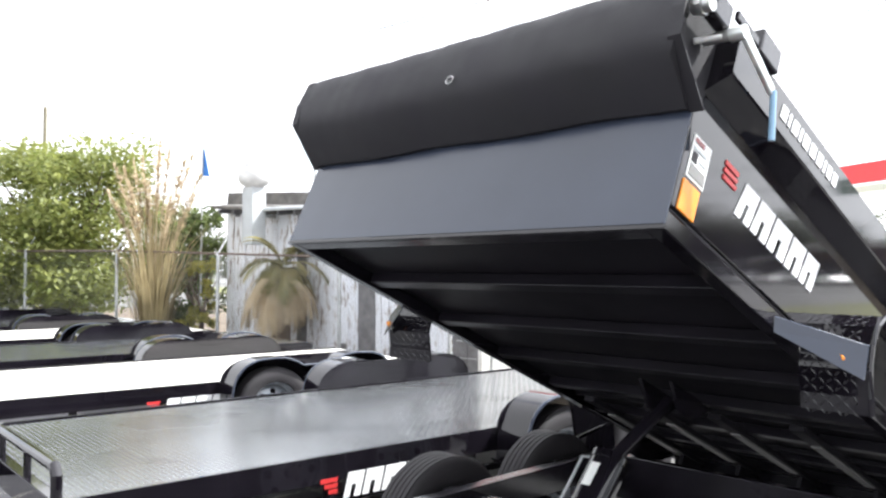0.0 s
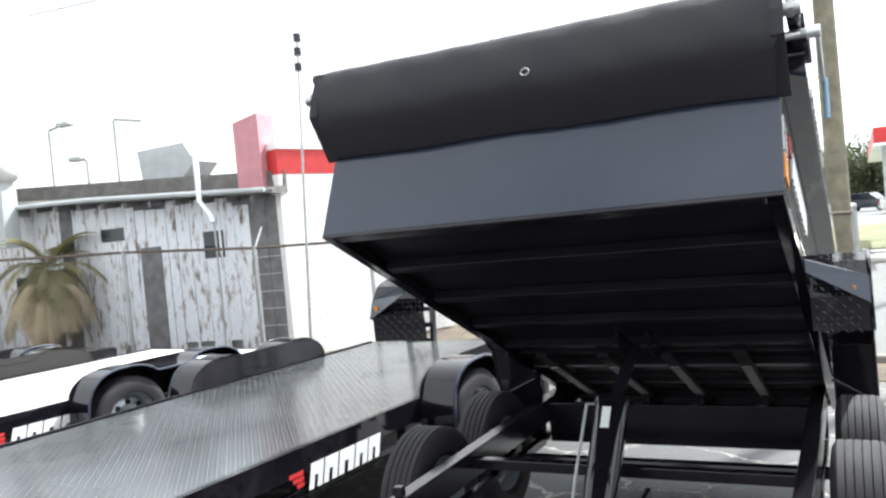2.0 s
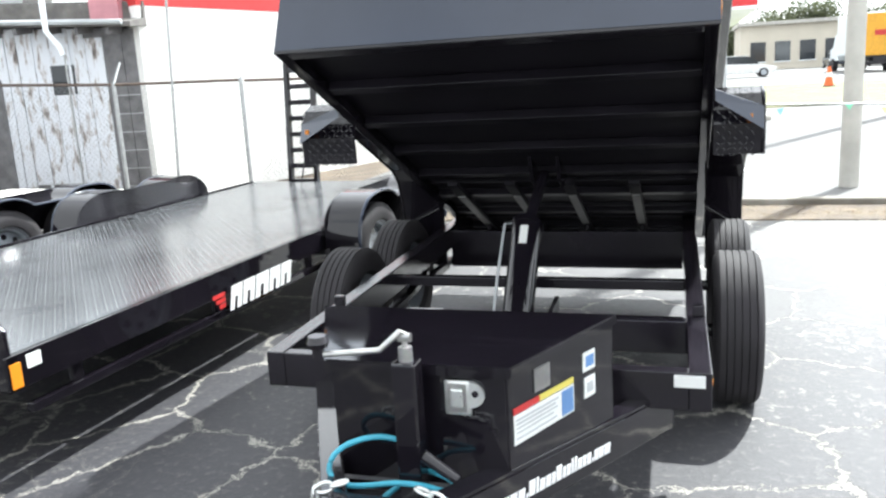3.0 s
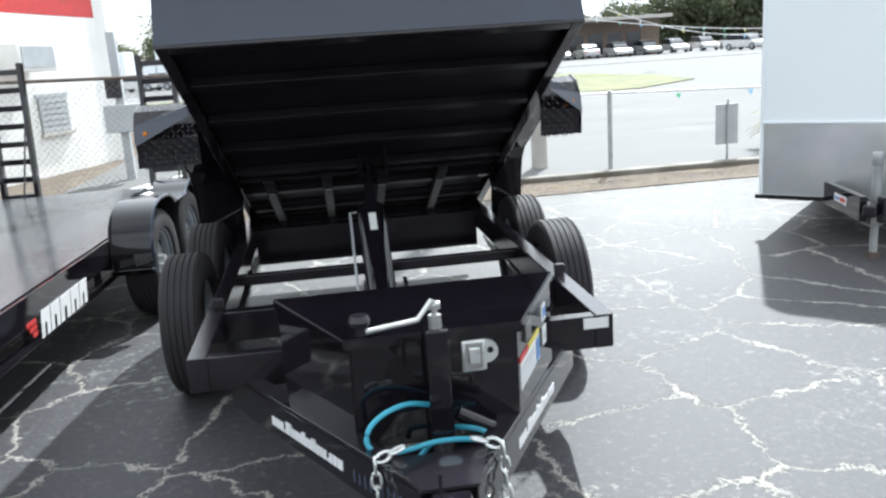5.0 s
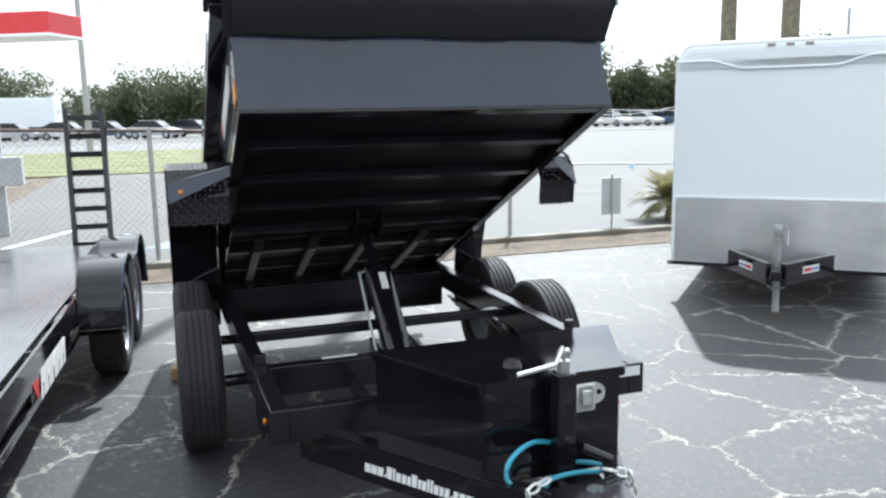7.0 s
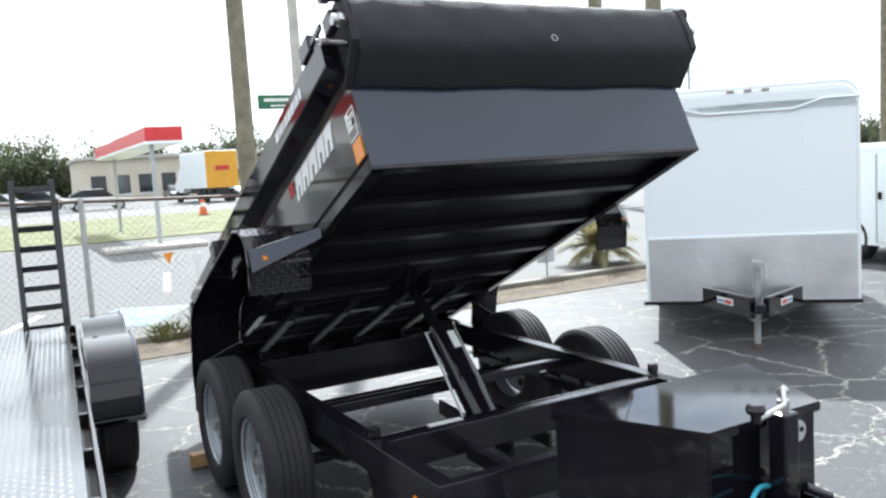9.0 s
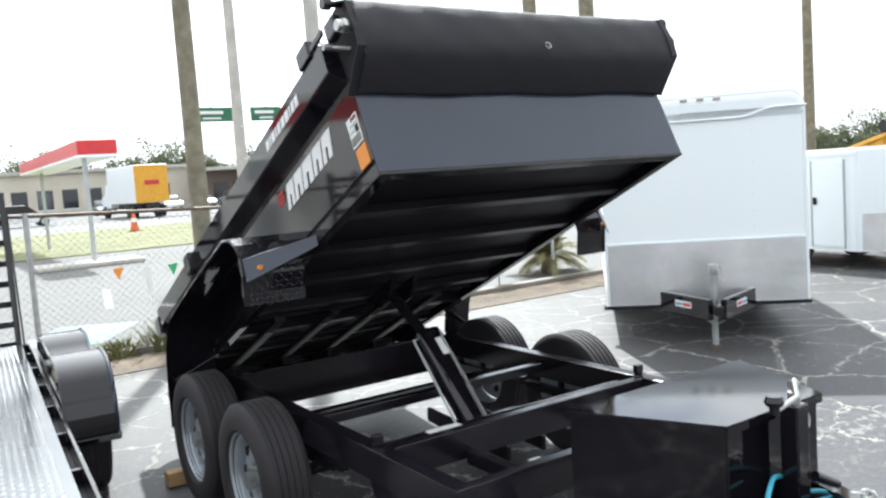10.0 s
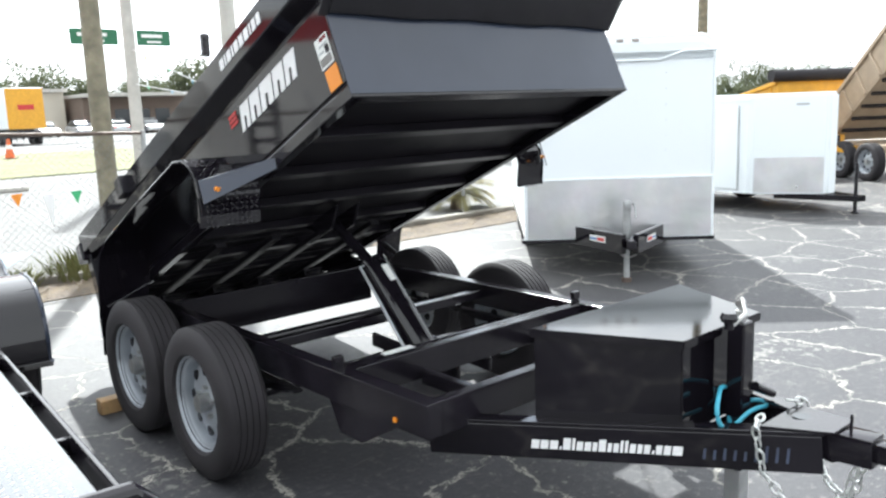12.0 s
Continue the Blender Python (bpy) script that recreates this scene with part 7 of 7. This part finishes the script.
# ---- yellow and tan dump trailers at the far end ----
def small_dump(paint, label, m, lift, roll):
    root = thing("dump_trailer", m, label, "dump trailer", "far dump trailers")
    part("chassis", bx(B(), -0.75, 0.75, 0, 3.2, 0.5, 0.64, 0.02), paint, root)
    part("drawbar", prism(B(), [(-0.5, 0, 0.48), (0.5, 0, 0.48), (0.05, -1.2, 0.48), (-0.05, -1.2, 0.48)], (0, 0, 0.12)), paint, root)
    part("tool_box", bx(B(), -0.4, 0.4, -0.45, -0.02, 0.6, 0.9, 0.02), paint, root)
    part("jack", rod(B(), (0.0, -0.75, 0.0), (0.0, -0.75, 0.8), 0.035, 10), BLACK_FLAT, root)
    for s in (-1, 1):
        for y in (1.5, 2.3):
            wheel(root, s * 0.98, y, 0.344, s)
    bed = part("bed", bx(B(), -0.79, 0.79, 0, 3.1, 0.0, 0.06, 0.01), paint, root)
    bed.location, bed.rotation_euler = (0, 0.1 if lift < 1 else 3.0 - 3.1 * math.cos(radians(lift)), 0.66 + 3.1 * math.sin(radians(lift))), (radians(-lift), 0, 0)
    part("front_wall", bx(B(), -0.79, 0.79, 0, 0.03, 0.06, 0.62, 0.01), paint, bed)
    for s in (-1, 1):
        part("side_wall", bx(B(), s * 0.77 - 0.02, s * 0.77 + 0.02, 0.03, 3.1, 0.06, 0.55, 0.01), paint, bed)
        for k in range(6):
            part("side_rib", bx(B(), s * 0.805 - 0.015, s * 0.805 + 0.015, 0.2 + 0.5 * k, 0.27 + 0.5 * k, 0.02, 0.55, 0.006), paint, bed)
        part("top_rail", bx(B(), s * 0.79 - 0.045, s * 0.79 + 0.045, 0.0, 3.1, 0.552, 0.63, 0.01), paint, bed)
    for k in range(8):
        part("floor_channel", bx(B(), -0.74, 0.74, 0.2 + 0.36 * k, 0.26 + 0.36 * k, -0.05, -0.002, 0.004), BLACK_FLAT, bed)
    if roll:
        part("tarp_roll", rod(B(), (-0.95, -0.05, 0.72), (0.95, -0.05, 0.72), 0.12, 16), FABRIC, bed, "rolled black tarp", True)
    return root


small_dump(YELLOW, "yellow dump trailer with a rolled black tarp", pose(13.95, 6.75, 0, 0, 0, -28), 11, True)
small_dump(TAN, "tan dump trailer with its bed raised", pose(12.98, 3.47, 0, 0, 0, -34), 40, False)


# ---- woods on the horizon ----
def woods(x0, y0, x1, y1, h, depth, count, seed, leaf, label):
    """A far belt of trees: many small leaf quads in overlapping crowns of uneven height."""
    r = np.random.default_rng(seed)
    f = r.random(count)
    hh = h * r.uniform(0.6, 1.1, count) * (0.85 + 0.2 * np.sin(f * 23 + seed) + 0.12 * np.sin(f * 61))
    base = np.stack([x0 + (x1 - x0) * f, y0 + (y1 - y0) * f + r.random(count) * depth, np.zeros(count)], 1)
    clump = np.repeat(base, 7, 0)
    ch = np.repeat(hh, 7)
    lev = np.tile(np.arange(7) / 6, count)
    clump[:, 0] += r.normal(0, 0.16, len(clump)) * ch
    clump[:, 1] += r.normal(0, 0.1, len(clump)) * ch
    clump[:, 2] = ch * (0.12 + 0.76 * lev)
    rad = ch * (0.25 - 0.10 * np.abs(lev - 0.35))
    per = 75
    c = np.repeat(clump, per, 0)
    v = r.normal(size=(len(c), 3))
    v /= np.linalg.norm(v, axis=1, keepdims=True)
    c += v * (np.repeat(rad, per) * r.random(len(c)) ** 0.4)[:, None] * np.array([1, 1, 0.75])
    c[:, 2] = np.maximum(c[:, 2], 0.1)
    a = r.normal(size=(len(c), 3))
    a /= np.linalg.norm(a, axis=1, keepdims=True)
    b = np.cross(a, r.normal(size=(len(c), 3)))
    b /= np.linalg.norm(b, axis=1, keepdims=True)
    size = (0.022 * h * r.uniform(0.6, 1.4, len(c)))[:, None]
    co = np.stack([c + a * size, c + b * size * 0.6, c - a * size, c - b * size * 0.6], 1).reshape(-1, 3)
    me = bpy.data.meshes.new("woods")
    me.from_pydata(co.tolist(), [], np.arange(len(co)).reshape(-1, 4).tolist())
    me.materials.append(leaf)
    return tagged(new("woods", me), label, "trees", kind="stuff")


woods(-60, 122, 6, 122, 8.8, 10, 190, 51, FAR_LEAF, "dark green line of broad trees across the road")
woods(0, 118, 60, 126, 9.0, 8, 210, 52, FAR_LEAF, "distant line of green trees behind shops")
woods(52, 118, 112, 92, 12.0, 9, 230, 53, FAR_LEAF, "green wooded edge behind a parking lot")
woods(105, 92, 175, 40, 7.5, 9, 220, 54, FAR_LEAF, "distant line of trees beyond the lot")
woods(-150, 60, -40, 122, 10.0, 9, 190, 55, FAR_LEAF, "distant trees beyond the road")
woods(85, 52, 128, 22, 4.6, 5, 160, 56, FAR_LEAF, "low green trees beyond the cargo trailers")
